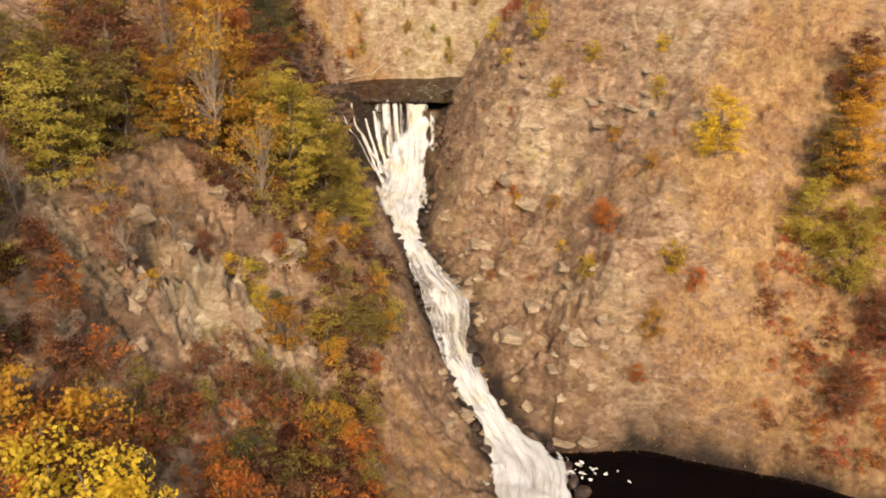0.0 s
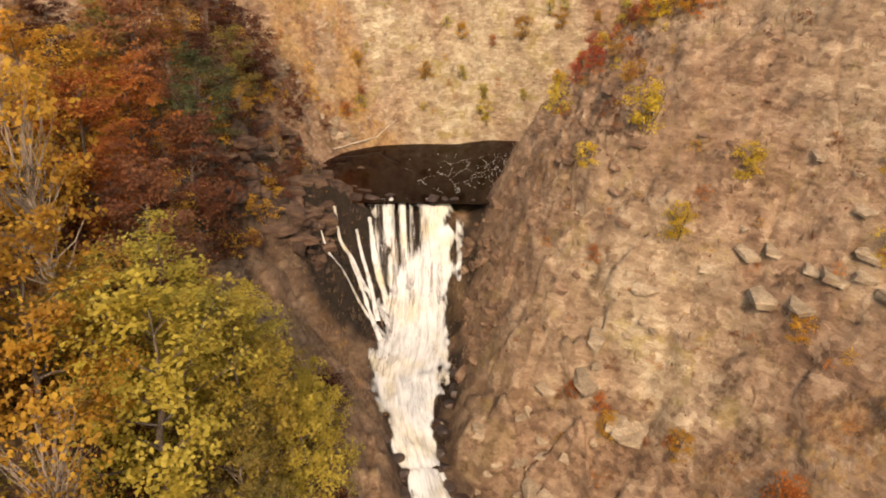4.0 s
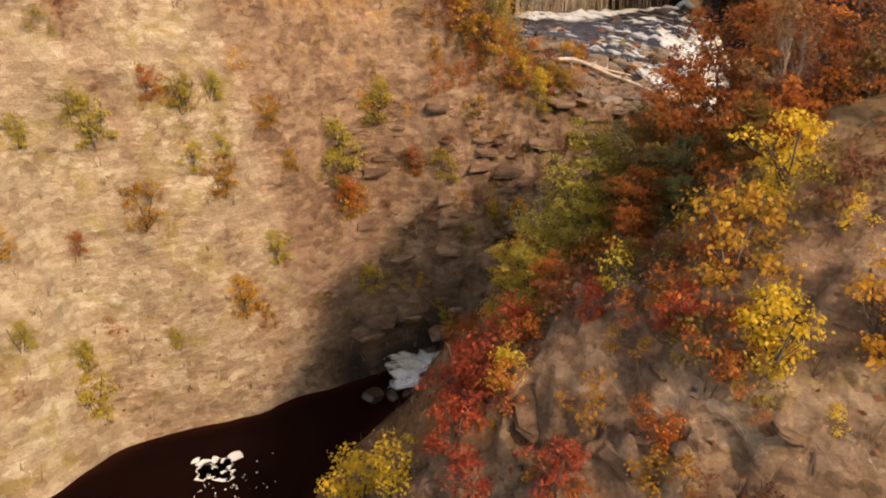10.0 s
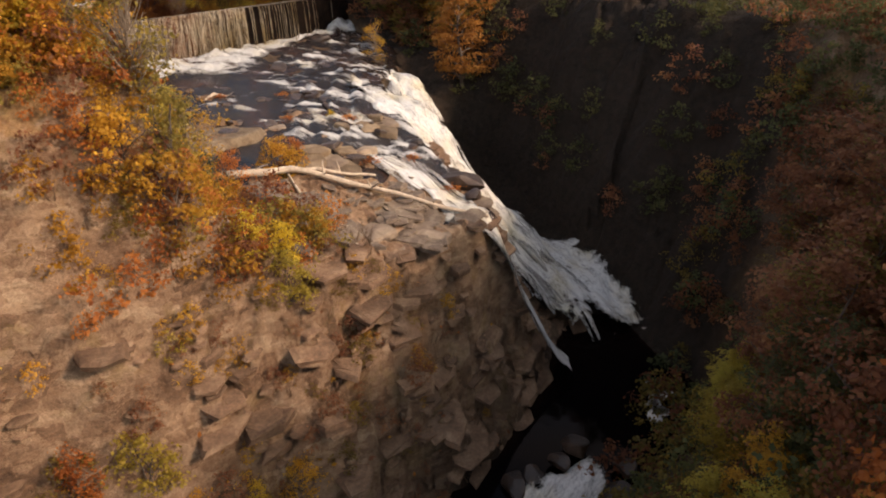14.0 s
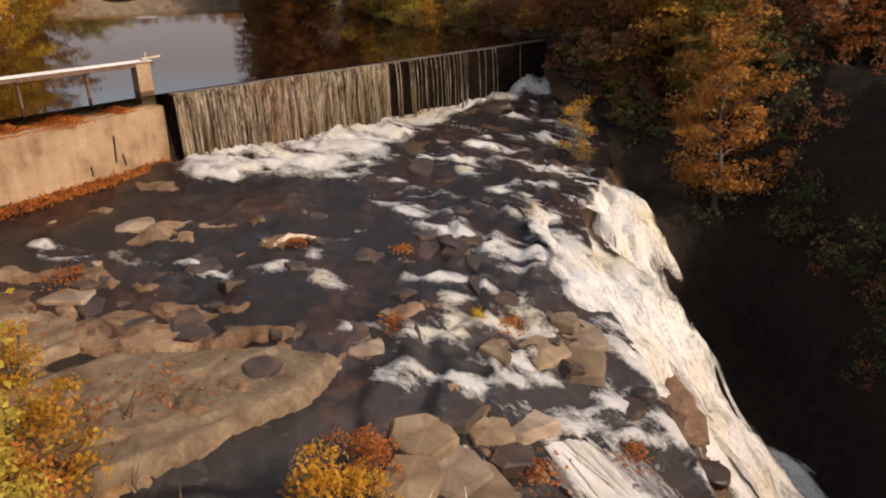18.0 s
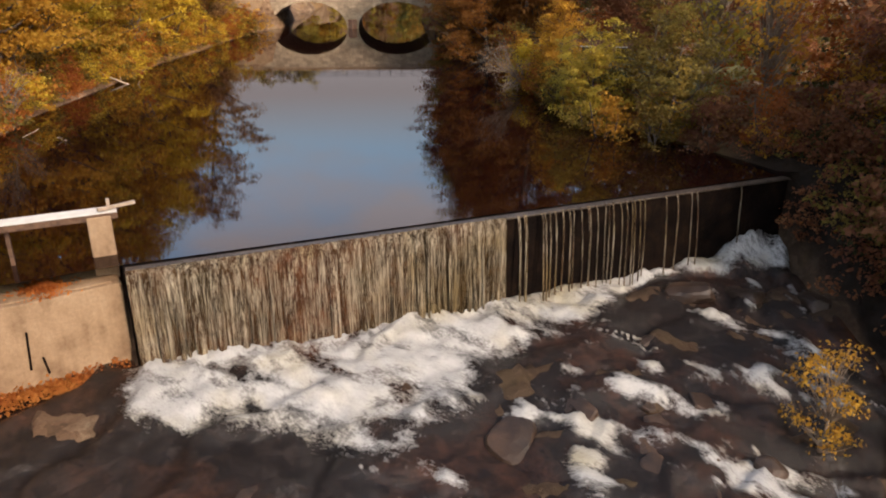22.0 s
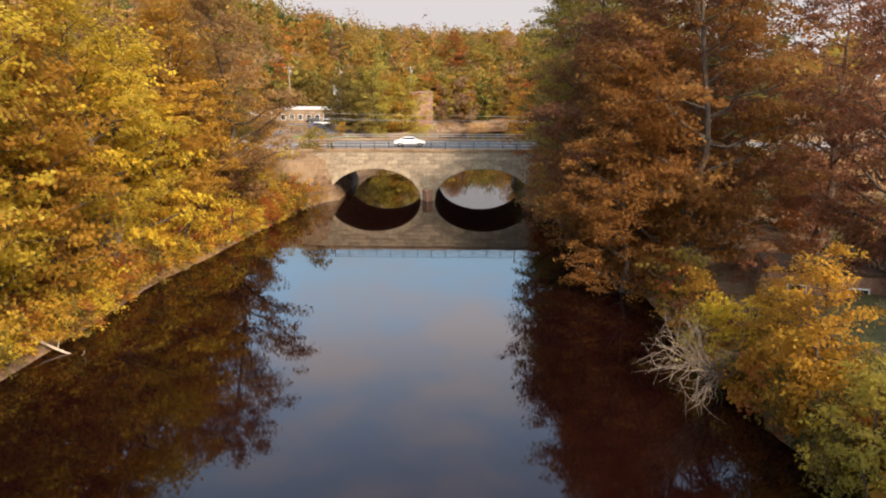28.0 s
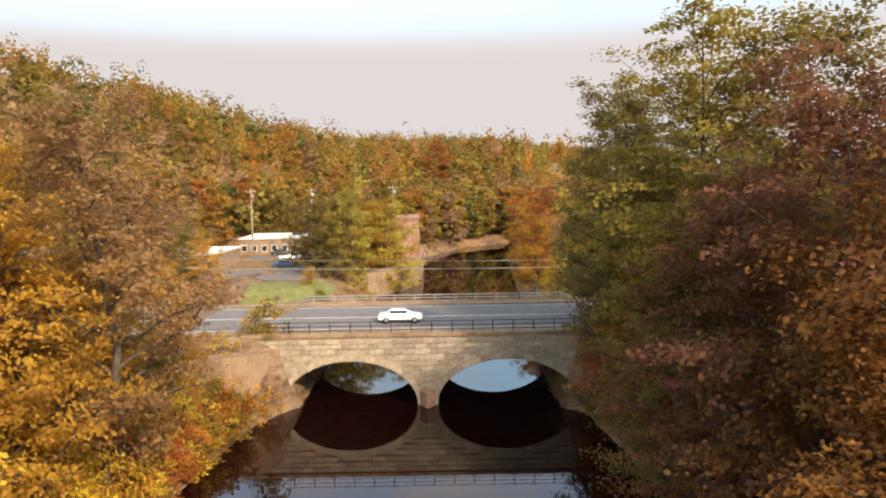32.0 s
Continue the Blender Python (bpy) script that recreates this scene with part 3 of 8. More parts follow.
for name, values in (("rock", np.clip(rockiness(GX, GY) + 1.2 * ON * (GX > 54 + 3 * fbm(GX, GY, 6, 2, 17)) + 0.9 * CLIFF + 0.55 * spot(GX, GY, 16, 152, 13, 20), 0, 2)), ("pale", np.clip(paleness(GX, GY) - CLIFF, 0, 1)), ("damp", damp_and_shade(GX, GY, NEAR, ON)), ("crack", cracks(GX, GY, ON) / (1 + (STEEP / 1.2) ** 2))):
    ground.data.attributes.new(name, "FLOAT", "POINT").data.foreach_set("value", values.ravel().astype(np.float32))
tagged(ground, "rocky river gorge with tan rock slopes and dry autumn litter", "ground", kind="structure")


def height_at(x, y):
    i = int(np.clip(np.searchsorted(gx, x) - 1, 0, len(gx) - 2))
    j = int(np.clip(np.searchsorted(gy, y) - 1, 0, len(gy) - 2))
    u, v = (x - gx[i]) / (gx[i + 1] - gx[i]), (y - gy[j]) / (gy[j + 1] - gy[j])
    return float((GZ[j, i] * (1 - u) + GZ[j, i + 1] * u) * (1 - v) + (GZ[j + 1, i] * (1 - u) + GZ[j + 1, i + 1] * u) * v)


def heights(x, y):
    i = np.clip(np.searchsorted(gx, x) - 1, 0, len(gx) - 2)
    j = np.clip(np.searchsorted(gy, y) - 1, 0, len(gy) - 2)
    u, v = (x - gx[i]) / (gx[i + 1] - gx[i]), (y - gy[j]) / (gy[j + 1] - gy[j])
    return (GZ[j, i] * (1 - u) + GZ[j, i + 1] * u) * (1 - v) + (GZ[j + 1, i] * (1 - u) + GZ[j + 1, i + 1] * u) * v


# ---- water ----
def curve_points(rows, step):
    """A smooth line through rows of numbers, at even steps."""
    rows = [np.array(r, float) for r in rows]
    rows = [2 * rows[0] - rows[1]] + rows + [2 * rows[-1] - rows[-2]]
    out = []
    for k in range(1, len(rows) - 2):
        p0, p1, p2, p3 = rows[k - 1:k + 3]
        count = max(2, int(np.linalg.norm((p2 - p1)[:3]) / step))
        for u in np.arange(count) / count:
            out.append(0.5 * (2 * p1 + (p2 - p0) * u + (2 * p0 - 5 * p1 + 4 * p2 - p3) * u * u + (3 * p1 - p0 - 3 * p2 + p3) * u ** 3))
    return np.array(out + [rows[-2]])


def give_flow(ob, across, along):
    at = ob.data.attributes.new("flow", "FLOAT_VECTOR", "POINT")
    at.data.foreach_set("vector", np.stack([across, along, np.zeros_like(across)], -1).astype(np.float32).ravel())
    return ob


def ribbon(name, rows, material, step=0.5, columns=24, lift=0.0, lumps=0.15, seed=0, bulge=0.0, drape=0.0):
    """A water surface along rows of x, y, level, half width, heaped up in streaks along its flow."""
    c = curve_points(rows, step)
    t = np.gradient(c[:, :2], axis=0)
    t /= np.linalg.norm(t, axis=1)[:, None] + 1e-9
    side = np.stack([-t[:, 1], t[:, 0]], 1)
    v = np.linspace(-1, 1, columns)
    run = np.concatenate([[0], np.cumsum(np.linalg.norm(np.diff(c[:, :3], axis=0), axis=1))])
    across, along = c[:, 3, None] * v, np.repeat(run[:, None], columns, 1)
    X = c[:, 0, None] + side[:, 0, None] * across
    Y = c[:, 1, None] + side[:, 1, None] * across
    Z = c[:, 2, None] + lift + bulge * (1 - v[None, :] ** 2) + lumps * (1.5 * fbm(across, along * 0.3, 1.6, 4, seed) + 0.9 * fbm(across, along, 2.2, 3, seed + 1))
    if drape:
        Z = np.maximum(Z, np.minimum(heights(X, Y) + 0.15, Z + drape * (1 - np.abs(v[None, :]) ** 6)))
    return give_flow(part(name, grid_mesh(name, X, Y, Z), material), across, along)


# ---- more materials ----
def foam_material(name, lo, hi, along=(1, 1, 1), scale=1.0, dark=(0.012, 0.009, 0.008), gain=0.0, white=(0.70, 0.68, 0.645), stain=(0.60, 0.52, 0.34), flow=True, stretch=1.8, clear=False, shine=0.16):
    """White water over dark, broken up along the flow; gain: how much the mesh's own foam value adds."""
    s = Shader(name, 0.5, specular=shine)

    def value(key, out):
        at = s.n.new("ShaderNodeAttribute")
        at.attribute_name = key
        return at.outputs[out]

    co = s.place(along, 0, value("flow", "Vector") if flow else None)
    a, b = s.noise(0.55 * scale, 6, 0.62, co, 0.5), s.noise(2.6 * scale, 6, 0.7, co, 0.3)
    threads = s.noise(7.0 * scale, 6, 0.75, co, 1.0)
    f = s.math("ADD", s.math("MULTIPLY", a, 0.34), s.math("ADD", s.math("MULTIPLY", b, 0.36), s.math("MULTIPLY", threads, 0.30)))
    f = s.math("ADD", s.math("MULTIPLY", s.math("SUBTRACT", f, 0.5), stretch), 0.5)
    if gain:
        f = s.math("ADD", f, s.math("MULTIPLY", s.math("SUBTRACT", value("foam", "Fac"), 0.5), gain))
    mask = s.ramp(f, (lo, 0.0), (hi, 1.0))
    tone = s.ramp(s.noise(0.22, 3), (0.48, white), (0.70, stain))
    tone = s.mix(tone, s.ramp(b, (0.28, 0.70), (0.58, 1.05)), 0.6, "MULTIPLY")
    tone = s.mix(tone, s.ramp(s.math("ADD", s.math("MULTIPLY", a, 0.5), s.math("MULTIPLY", threads, 0.5)), (0.36, 0.62), (0.56, 1.06)), 0.75, "MULTIPLY")
    tone = s.mix(tone, s.ramp(s.island(), (0.0, 0.84), (1.0, 1.04)), 1.0, "MULTIPLY")
    under = s.mix(dark, (0.060, 0.022, 0.010), s.ramp(s.noise(0.16, 5, 0.65), (0.48, 0.0), (0.66, 0.8)))
    under = s.mix(under, s.ramp(s.noise(1.1, 7, 0.72, None, 0.6), (0.36, 0.35), (0.50, 0.9), (0.66, 1.9)), 0.9, "MULTIPLY")
    s.set("Base Color", s.mix(under, tone, mask))
    s.set("Roughness", s.ramp(mask, (0.0, 0.20), (0.6, 0.75)))
    s.bump(s.math("ADD", s.math("MULTIPLY", f, 0.8), s.math("MULTIPLY", s.noise(1.6, 6, 0.7), 0.5)), 0.6, 0.16)
    if clear:
        both = s.n.new("ShaderNodeMixShader")
        s.l.new(s.ramp(mask, (0.0, 0.0), (0.45, 1.0)), both.inputs[0])
        s.l.new(s.n.new("ShaderNodeBsdfTransparent").outputs[0], both.inputs[1])
        s.l.new(s.bsdf.outputs[0], both.inputs[2])
        s.l.new(both.outputs[0], s.out.inputs["Surface"])
    return s.mat


def give_foam(ob, values):
    at = ob.data.attributes.new("foam", "FLOAT", "POINT")
    at.data.foreach_set("value", np.asarray(values, np.float32).ravel())
    return ob


WHITE = foam_material("white_water", 0.40, 1.04, (1.5, 0.13, 1), 1.7, (0.035, 0.026, 0.020), 1.0, (0.60, 0.59, 0.565), (0.55, 0.485, 0.35), stretch=2.5, clear=True)
RAPID = foam_material("white_rapids", 0.40, 1.30, (1.15, 0.36, 1), 1.7, (0.035, 0.026, 0.020), 1.0, (0.62, 0.605, 0.57), (0.56, 0.49, 0.34), stretch=3.2, clear=True)
ROPE = foam_material("falling_ropes", 0.34, 0.72, (1.7, 0.25, 1), 1.3, (0.12, 0.10, 0.085), 0, (0.56, 0.55, 0.53), (0.51, 0.455, 0.33), stretch=2.2, clear=True)
CURTAIN = foam_material("falling_curtain", 0.45, 0.80, (6.5, 6.5, 0.13), 1.2, (0.030, 0.017, 0.006), 0, (0.52, 0.44, 0.32), (0.34, 0.24, 0.085), False, 2.1)
LEDGE_WATER = foam_material("ledge_rapids", 0.48, 1.02, (1.0, 0.55, 1), 2.0, (0.016, 0.011, 0.009), 1.05, (0.47, 0.46, 0.44), (0.43, 0.38, 0.27), stretch=3.5, shine=0.45)


def rock_material(name, dark, mid, light, rough=0.85, wet=False, shine=0.25):
    s = Shader(name, rough, specular=0.5 if wet else shine)
    a, b = s.noise(0.9, 6, 0.65), s.noise(5.0, 6, 0.7)
    colour = s.ramp(a, (0.3, dark), (0.5, mid), (0.72, light))
    vary = s.ramp(s.chance(), (0.0, (0.75, 0.72, 0.7)), (1.0, (1.2, 1.15, 1.1)))
    s.set("Base Color", s.mix(s.mix(colour, s.ramp(b, (0.3, 0.5), (0.7, 1.2)), 0.7, "MULTIPLY"), vary, 1.0, "MULTIPLY"))
    s.bump(s.math("ADD", a, s.math("MULTIPLY", b, 0.5)), 0.9, 0.12)
    return s.mat


WET_STONE = rock_material("wet_capstone", (0.02, 0.014, 0.010), (0.045, 0.033, 0.024), (0.10, 0.075, 0.055), 0.3, True)
SLAB_ROCK = rock_material("ledge_rock", (0.12, 0.085, 0.06), (0.22, 0.165, 0.12), (0.36, 0.29, 0.21))
BED_ROCK = rock_material("flat_bed_rock", (0.085, 0.055, 0.032), (0.175, 0.125, 0.078), (0.27, 0.21, 0.14))
WET_ROCK = rock_material("wet_rock", (0.014, 0.009, 0.006), (0.040, 0.023, 0.014), (0.095, 0.055, 0.032), 0.5, True)
def block_material(name, dark, mid, light):
    s = Shader(name, 0.88, specular=0.25)
    a, b = s.noise(0.8, 6, 0.65, s.place((0.7, 0.7, 2.2))), s.noise(4.5, 6, 0.72)
    colour = s.ramp(a, (0.3, dark), (0.5, mid), (0.72, light))
    colour = s.mix(colour, s.ramp(b, (0.3, 0.5), (0.7, 1.25)), 0.75, "MULTIPLY")
    s.set("Base Color", s.mix(colour, s.ramp(s.island(), (0.0, (0.72, 0.69, 0.66)), (1.0, (1.18, 1.15, 1.1))), 1.0, "MULTIPLY"))
    s.bump(s.math("ADD", a, s.math("MULTIPLY", b, 0.5)), 1.0, 0.15)
    return s.mat


# wet masonry, its colour lowered further for the shade on the dam
BLACK_ROCK = rock_material("wet_shaded_masonry", (0.003, 0.002, 0.002), (0.008, 0.005, 0.004), (0.022, 0.013, 0.008), 0.8, shine=0.05)
BROWN_BLOCK = block_material("brown_layered_rock", (0.075, 0.043, 0.026), (0.165, 0.10, 0.062), (0.27, 0.18, 0.115))
# block colour darkened for damp and for the shadow over the west shelf
DARK_BLOCK = block_material("damp_shaded_rock", (0.035, 0.020, 0.013), (0.085, 0.050, 0.032), (0.17, 0.11, 0.07))
PALE_BLOCK = block_material("pale_broken_rock", (0.17, 0.12, 0.076), (0.30, 0.225, 0.148), (0.46, 0.37, 0.26))
STONE = rock_material("bridge_stone", (0.25, 0.195, 0.14), (0.38, 0.31, 0.225), (0.50, 0.42, 0.31))
BRICK = rock_material("old_brick", (0.26, 0.13, 0.085), (0.36, 0.20, 0.14), (0.46, 0.33, 0.25))


def concrete_material():
    s = Shader("stained_concrete", 0.9, specular=0.25)
    streak = s.math("ADD", s.math("MULTIPLY", s.noise(0.9, 5, 0.6, s.place((2.0, 2.0, 0.35))), 0.35), s.math("MULTIPLY", s.noise(0.55, 6, 0.62), 0.65))
    tone = s.ramp(streak, (0.32, (0.16, 0.095, 0.052)), (0.52, (0.31, 0.205, 0.122)), (0.75, (0.42, 0.305, 0.20)))
    s.set("Base Color", s.mix(tone, s.ramp(s.noise(7, 6, 0.7), (0.3, 0.7), (0.7, 1.1)), 0.6, "MULTIPLY"))
    s.bump(s.noise(9, 6, 0.65), 0.5, 0.04)
    return s.mat


def plain_material(name, colour, rough=0.6, metal=0.0, spread=0.18, scale=4.0):
    s = Shader(name, rough, metal)
    lo, hi = tuple(c * (1 - spread) for c in colour), tuple(min(1, c * (1 + spread)) for c in colour)
    s.set("Base Color", s.ramp(s.noise(scale, 5), (0.3, lo), (0.7, hi)))
    s.bump(s.noise(scale * 6, 4), 0.15, 0.01)
    return s.mat


CONCRETE = concrete_material()
ASPHALT = plain_material("worn_asphalt", (0.16, 0.138, 0.122), 0.9, 0, 0.2, 1.2)
LINE = plain_material("road_paint", (0.62, 0.60, 0.55), 0.8)
DARK_STEEL = plain_material("dark_steel", (0.03, 0.03, 0.03), 0.5, 0.7)
GREY_STEEL = plain_material("galvanised_steel", (0.42, 0.40, 0.37), 0.45, 0.6)
RUST_STEEL = plain_material("rusty_steel", (0.11, 0.06, 0.035), 0.8, 0.2, 0.4)
GREY_WOOD = plain_material("weathered_wood", (0.34, 0.26, 0.19), 0.9, 0, 0.35, 3.0)
PALE_WOOD = plain_material("bleached_log", (0.42, 0.33, 0.24), 0.9, 0, 0.3, 2.0)
WHITE_PAINT = plain_material("white_paint", (0.80, 0.79, 0.76), 0.35, 0, 0.04)
CAR_WHITE = plain_material("white_car_paint", (0.82, 0.81, 0.79), 0.2, 0, 0.02)
GLASS = plain_material("dark_glass", (0.03, 0.035, 0.04), 0.05)
RUBBER = plain_material("black_rubber", (0.02, 0.02, 0.02), 0.8)
FENCE_WOOD = plain_material("brown_fence_wood", (0.20, 0.13, 0.085), 0.9, 0, 0.35, 2.0)
LAWN = plain_material("dull_lawn", (0.10, 0.095, 0.03), 0.95, 0, 0.3, 1.5)
GREEN_LAWN = plain_material("green_grass", (0.15, 0.15, 0.04), 0.95, 0, 0.35, 0.8)
BLUE = plain_material("blue_paint", (0.07, 0.12, 0.22), 0.5)
ROOF = plain_material("pale_roof", (0.62, 0.58, 0.52), 0.8, 0, 0.12)


# ---- building blocks ----
def box(name, size, at, mat, parent=None, turn=0.0, bevel=0.03, label=""):
    bm = bmesh.new()
    bmesh.ops.create_cube(bm, size=1)
    bmesh.ops.scale(bm, vec=size, verts=bm.verts)
    if bevel:
        bmesh.ops.bevel(bm, geom=bm.edges[:], offset=min(bevel, min(size) * 0.3), segments=2, profile=0.5, affect="EDGES")
    ob = part(name, bm, mat, parent, label)
    ob.matrix_basis = pose(*at, 0, 0, turn)
    return ob


def prism(name, corners, z0, z1, mat, parent=None, bevel=0.05, label=""):
    bm = bmesh.new()
    lowv = [bm.verts.new((x, y, z0)) for x, y in corners]
    topv = [bm.verts.new((x, y, z1)) for x, y in corners]
    n = len(corners)
    bm.faces.new(lowv[::-1])
    bm.faces.new(topv)
    for i in range(n):
        bm.faces.new((lowv[i], lowv[(i + 1) % n], topv[(i + 1) % n], topv[i]))
    bmesh.ops.recalc_face_normals(bm, faces=bm.faces[:])
    if bevel:
        bmesh.ops.bevel(bm, geom=bm.edges[:], offset=bevel, segments=2, profile=0.5, affect="EDGES")
    return part(name, bm, mat, parent, label)


def rod(name, points, radius, mat, parent=None, sides=8, label=""):
    verts, faces = [], []
    pts = [np.array(p, float) for p in points]
    radii = [radius] * len(pts) if np.isscalar(radius) else radius
    tube(verts, faces, pts, radii, sides)
    n = len(pts)
    faces.append(tuple(range(sides))[::-1])
    faces.append(tuple(range((n - 1) * sides, n * sides)))
    ob = part(name, (verts, faces), mat, parent, label)
    smooth(ob.data)
    return ob


def tube(verts, faces, path, radii, sides=6):
    base = len(verts)
    for k, (p, r) in enumerate(zip(path, radii)):
        d = (path[min(k + 1, len(path) - 1)] - path[max(k - 1, 0)])
        d = d / (np.linalg.norm(d) + 1e-9)
        a = np.cross(d, (0.31, 0.87, 0.2))
        a /= np.linalg.norm(a) + 1e-9
        b = np.cross(d, a)
        for s in range(sides):
            w = 2 * math.pi * s / sides
            verts.append(tuple(p + r * (math.cos(w) * a + math.sin(w) * b)))
    for k in range(len(path) - 1):
        for s in range(sides):
            i, j = base + k * sides + s, base + k * sides + (s + 1) % sides
            faces.append((i, j, j + sides, i + sides))


def wavy(rng, a, b, bend, count):
    u = np.linspace(0, 1, count)[:, None]
    off = np.cumsum(rng.normal(0, bend, (count, 3)), 0)
    off -= off[-1] * u
    off[0] = 0
    return a + (b - a) * u + off * np.linalg.norm(b - a)


def rock_mesh(name, seed, flat=0.5, cuts=2):
    """A broken boulder about 1 m across."""
    rng = np.random.default_rng(seed)
    bm = bmesh.new()
    bmesh.ops.create_icosphere(bm, subdivisions=cuts + 1, radius=0.5)
    planes = [(v / np.linalg.norm(v), rng.uniform(0.24, 0.42)) for v in rng.normal(0, 1, (14, 3))]
    for v in bm.verts:
        p = np.array(v.co)
        for n, d in planes:
            over = p @ n - d
            if over > 0:
                p = p - n * over * 0.92
        p = p * (1 + 0.06 * math.sin(9 * p[0] + seed) * math.sin(8 * p[1] + 2 * seed))
        v.co = (p[0] * 1.25, p[1] * 1.05, p[2] * flat)
    mesh = bpy.data.meshes.new(name)
    bm.to_mesh(mesh)
    bm.free()
    return mesh


def slab_mesh(name, seed):
    """A broken flat slab about 1 m across, with uneven edges."""
    r = random.Random(seed)
    n = r.choice((5, 6, 7))
    ring = [(2 * math.pi * (k + r.uniform(-0.28, 0.28)) / n, r.uniform(0.4, 0.62)) for k in range(n)]
    bm = bmesh.new()
    tilt = (r.uniform(-0.1, 0.1), r.uniform(-0.1, 0.1))
    lowv = [bm.verts.new((1.06 * q * math.cos(w), 1.06 * q * math.sin(w), -0.22)) for w, q in ring]
    topv = [bm.verts.new((q * math.cos(w), q * math.sin(w), 0.02 + tilt[0] * math.cos(w) + tilt[1] * math.sin(w) + r.uniform(-0.03, 0.03))) for w, q in ring]
    mid = bm.verts.new((r.uniform(-0.15, 0.15), r.uniform(-0.15, 0.15), 0.05))
    bm.faces.new(lowv[::-1])
    for k in range(n):
        bm.faces.new((lowv[k], lowv[(k + 1) % n], topv[(k + 1) % n], topv[k]))
        bm.faces.new((topv[k], topv[(k + 1) % n], mid))
    bmesh.ops.recalc_face_normals(bm, faces=bm.faces[:])
    bmesh.ops.bevel(bm, geom=[e for e in bm.edges if e.calc_face_angle(0) > 0.6], offset=0.035, segments=1, affect="EDGES")
    mesh = bpy.data.meshes.new(name)
    bm.to_mesh(mesh)
    bm.free()
    return mesh


BOULDERS = [rock_mesh("boulder", 3 + k, 0.75) for k in range(4)]
SLABS = [slab_mesh("slab", 23 + k) for k in range(7)]
stones_rng = random.Random(5)


def rock(name, meshes, x, y, size, mat, z=None, label="", group="", turn=None, sink=0.12):
    mesh = stones_rng.choice(meshes)
    if not mesh.materials:
        mesh.materials.append(None)
    ob = new(name, mesh)
    ob.material_slots[0].link = "OBJECT"
    ob.material_slots[0].material = mat
    z = height_at(x, y) if z is None else z
    s = size * stones_rng.uniform(0.9, 1.1)
    ob.matrix_basis = pose(x, y, z + s * (0.5 * 0.75 if meshes is BOULDERS else 0.16) * 0.55 - sink * s, stones_rng.uniform(-9, 9), stones_rng.uniform(-9, 9), stones_rng.uniform(0, 360) if turn is None else turn) @ Matrix.Diagonal((s, s * stones_rng.uniform(0.75, 1.1), s * stones_rng.uniform(0.8, 1.2), 1))
    return tagged(ob, label, "rock", group)


def block_shape(r):
    """A broken block of layered rock: corners of a thick uneven plate, and its faces."""
    n = r.choice((5, 6, 6, 7))
    ring = [(2 * math.pi * (k + r.uniform(-0.3, 0.3)) / n, r.uniform(0.42, 0.60)) for k in range(n)]
    tip, dip = r.uniform(-0.12, 0.12), r.uniform(-0.12, 0.12)
    low = [(1.05 * q * math.cos(w), 1.05 * q * math.sin(w), -0.5) for w, q in ring]
    mid = [(1.03 * q * math.cos(w), 1.03 * q * math.sin(w), 0.28 + tip * math.cos(w) + dip * math.sin(w)) for w, q in ring]
    top = [(0.86 * q * math.cos(w), 0.86 * q * math.sin(w), 0.5 + tip * math.cos(w) + dip * math.sin(w) + r.uniform(-0.06, 0.06)) for w, q in ring]
    faces = [tuple(range(2 * n, 3 * n))]
    for k in range(n):
        m = (k + 1) % n
        faces += [(k, m, n + m, n + k), (n + k, n + m, 2 * n + m, 2 * n + k)]
    return np.array(low + mid + top), faces


BLOCKS = [block_shape(random.Random(200 + k)) for k in range(12)]


def broken_rock(name, count, x0, x1, y0, y1, mat, label, size=(0.6, 2.4), thick=(0.28, 0.6), keep=None, seed=1, strike=20.0, dip=8.0, proud=0.25, spread=22.0, long=(1.0, 1.5)):
    """Blocks of layered rock standing out of a slope, all lying along one strike."""
    r = random.Random(seed)
    verts, faces = [], []
    made = tries = 0
    while made < count and tries < count * 8:
        tries += 1
        x, y = r.uniform(x0, x1), r.uniform(y0, y1)
        z = height_at(x, y)
        if keep and not keep(x, y, z):
            continue
        s = r.uniform(0, 1) ** 2 * (size[1] - size[0]) + size[0]
        h = 0.6
        n = Vector((height_at(x - h, y) - height_at(x + h, y), height_at(x, y - h) - height_at(x, y + h), 2 * h)).normalized()
        co, fs = r.choice(BLOCKS)
        t = s * r.uniform(*thick)
        m = pose(*(Vector((x, y, z)) + n * (proud - 0.42) * t), dip + r.gauss(0, 0.27 * spread), r.gauss(0, 0.27 * spread), strike + r.gauss(0, spread)) @ Matrix.Diagonal((s * r.uniform(*long), s * r.uniform(0.65, 1.0), t, 1))
        a = np.array(m)
        base = len(verts)
        co = co + np.array([[r.uniform(-0.07, 0.07) for q in range(3)] for c in co])
        verts += (co @ a[:3, :3].T + a[:3, 3]).tolist()
        faces += [tuple(base + k for k in f) for f in fs]
        made += 1
    return tagged(part(name, (verts, faces), mat), label, "rocks", kind="stuff")


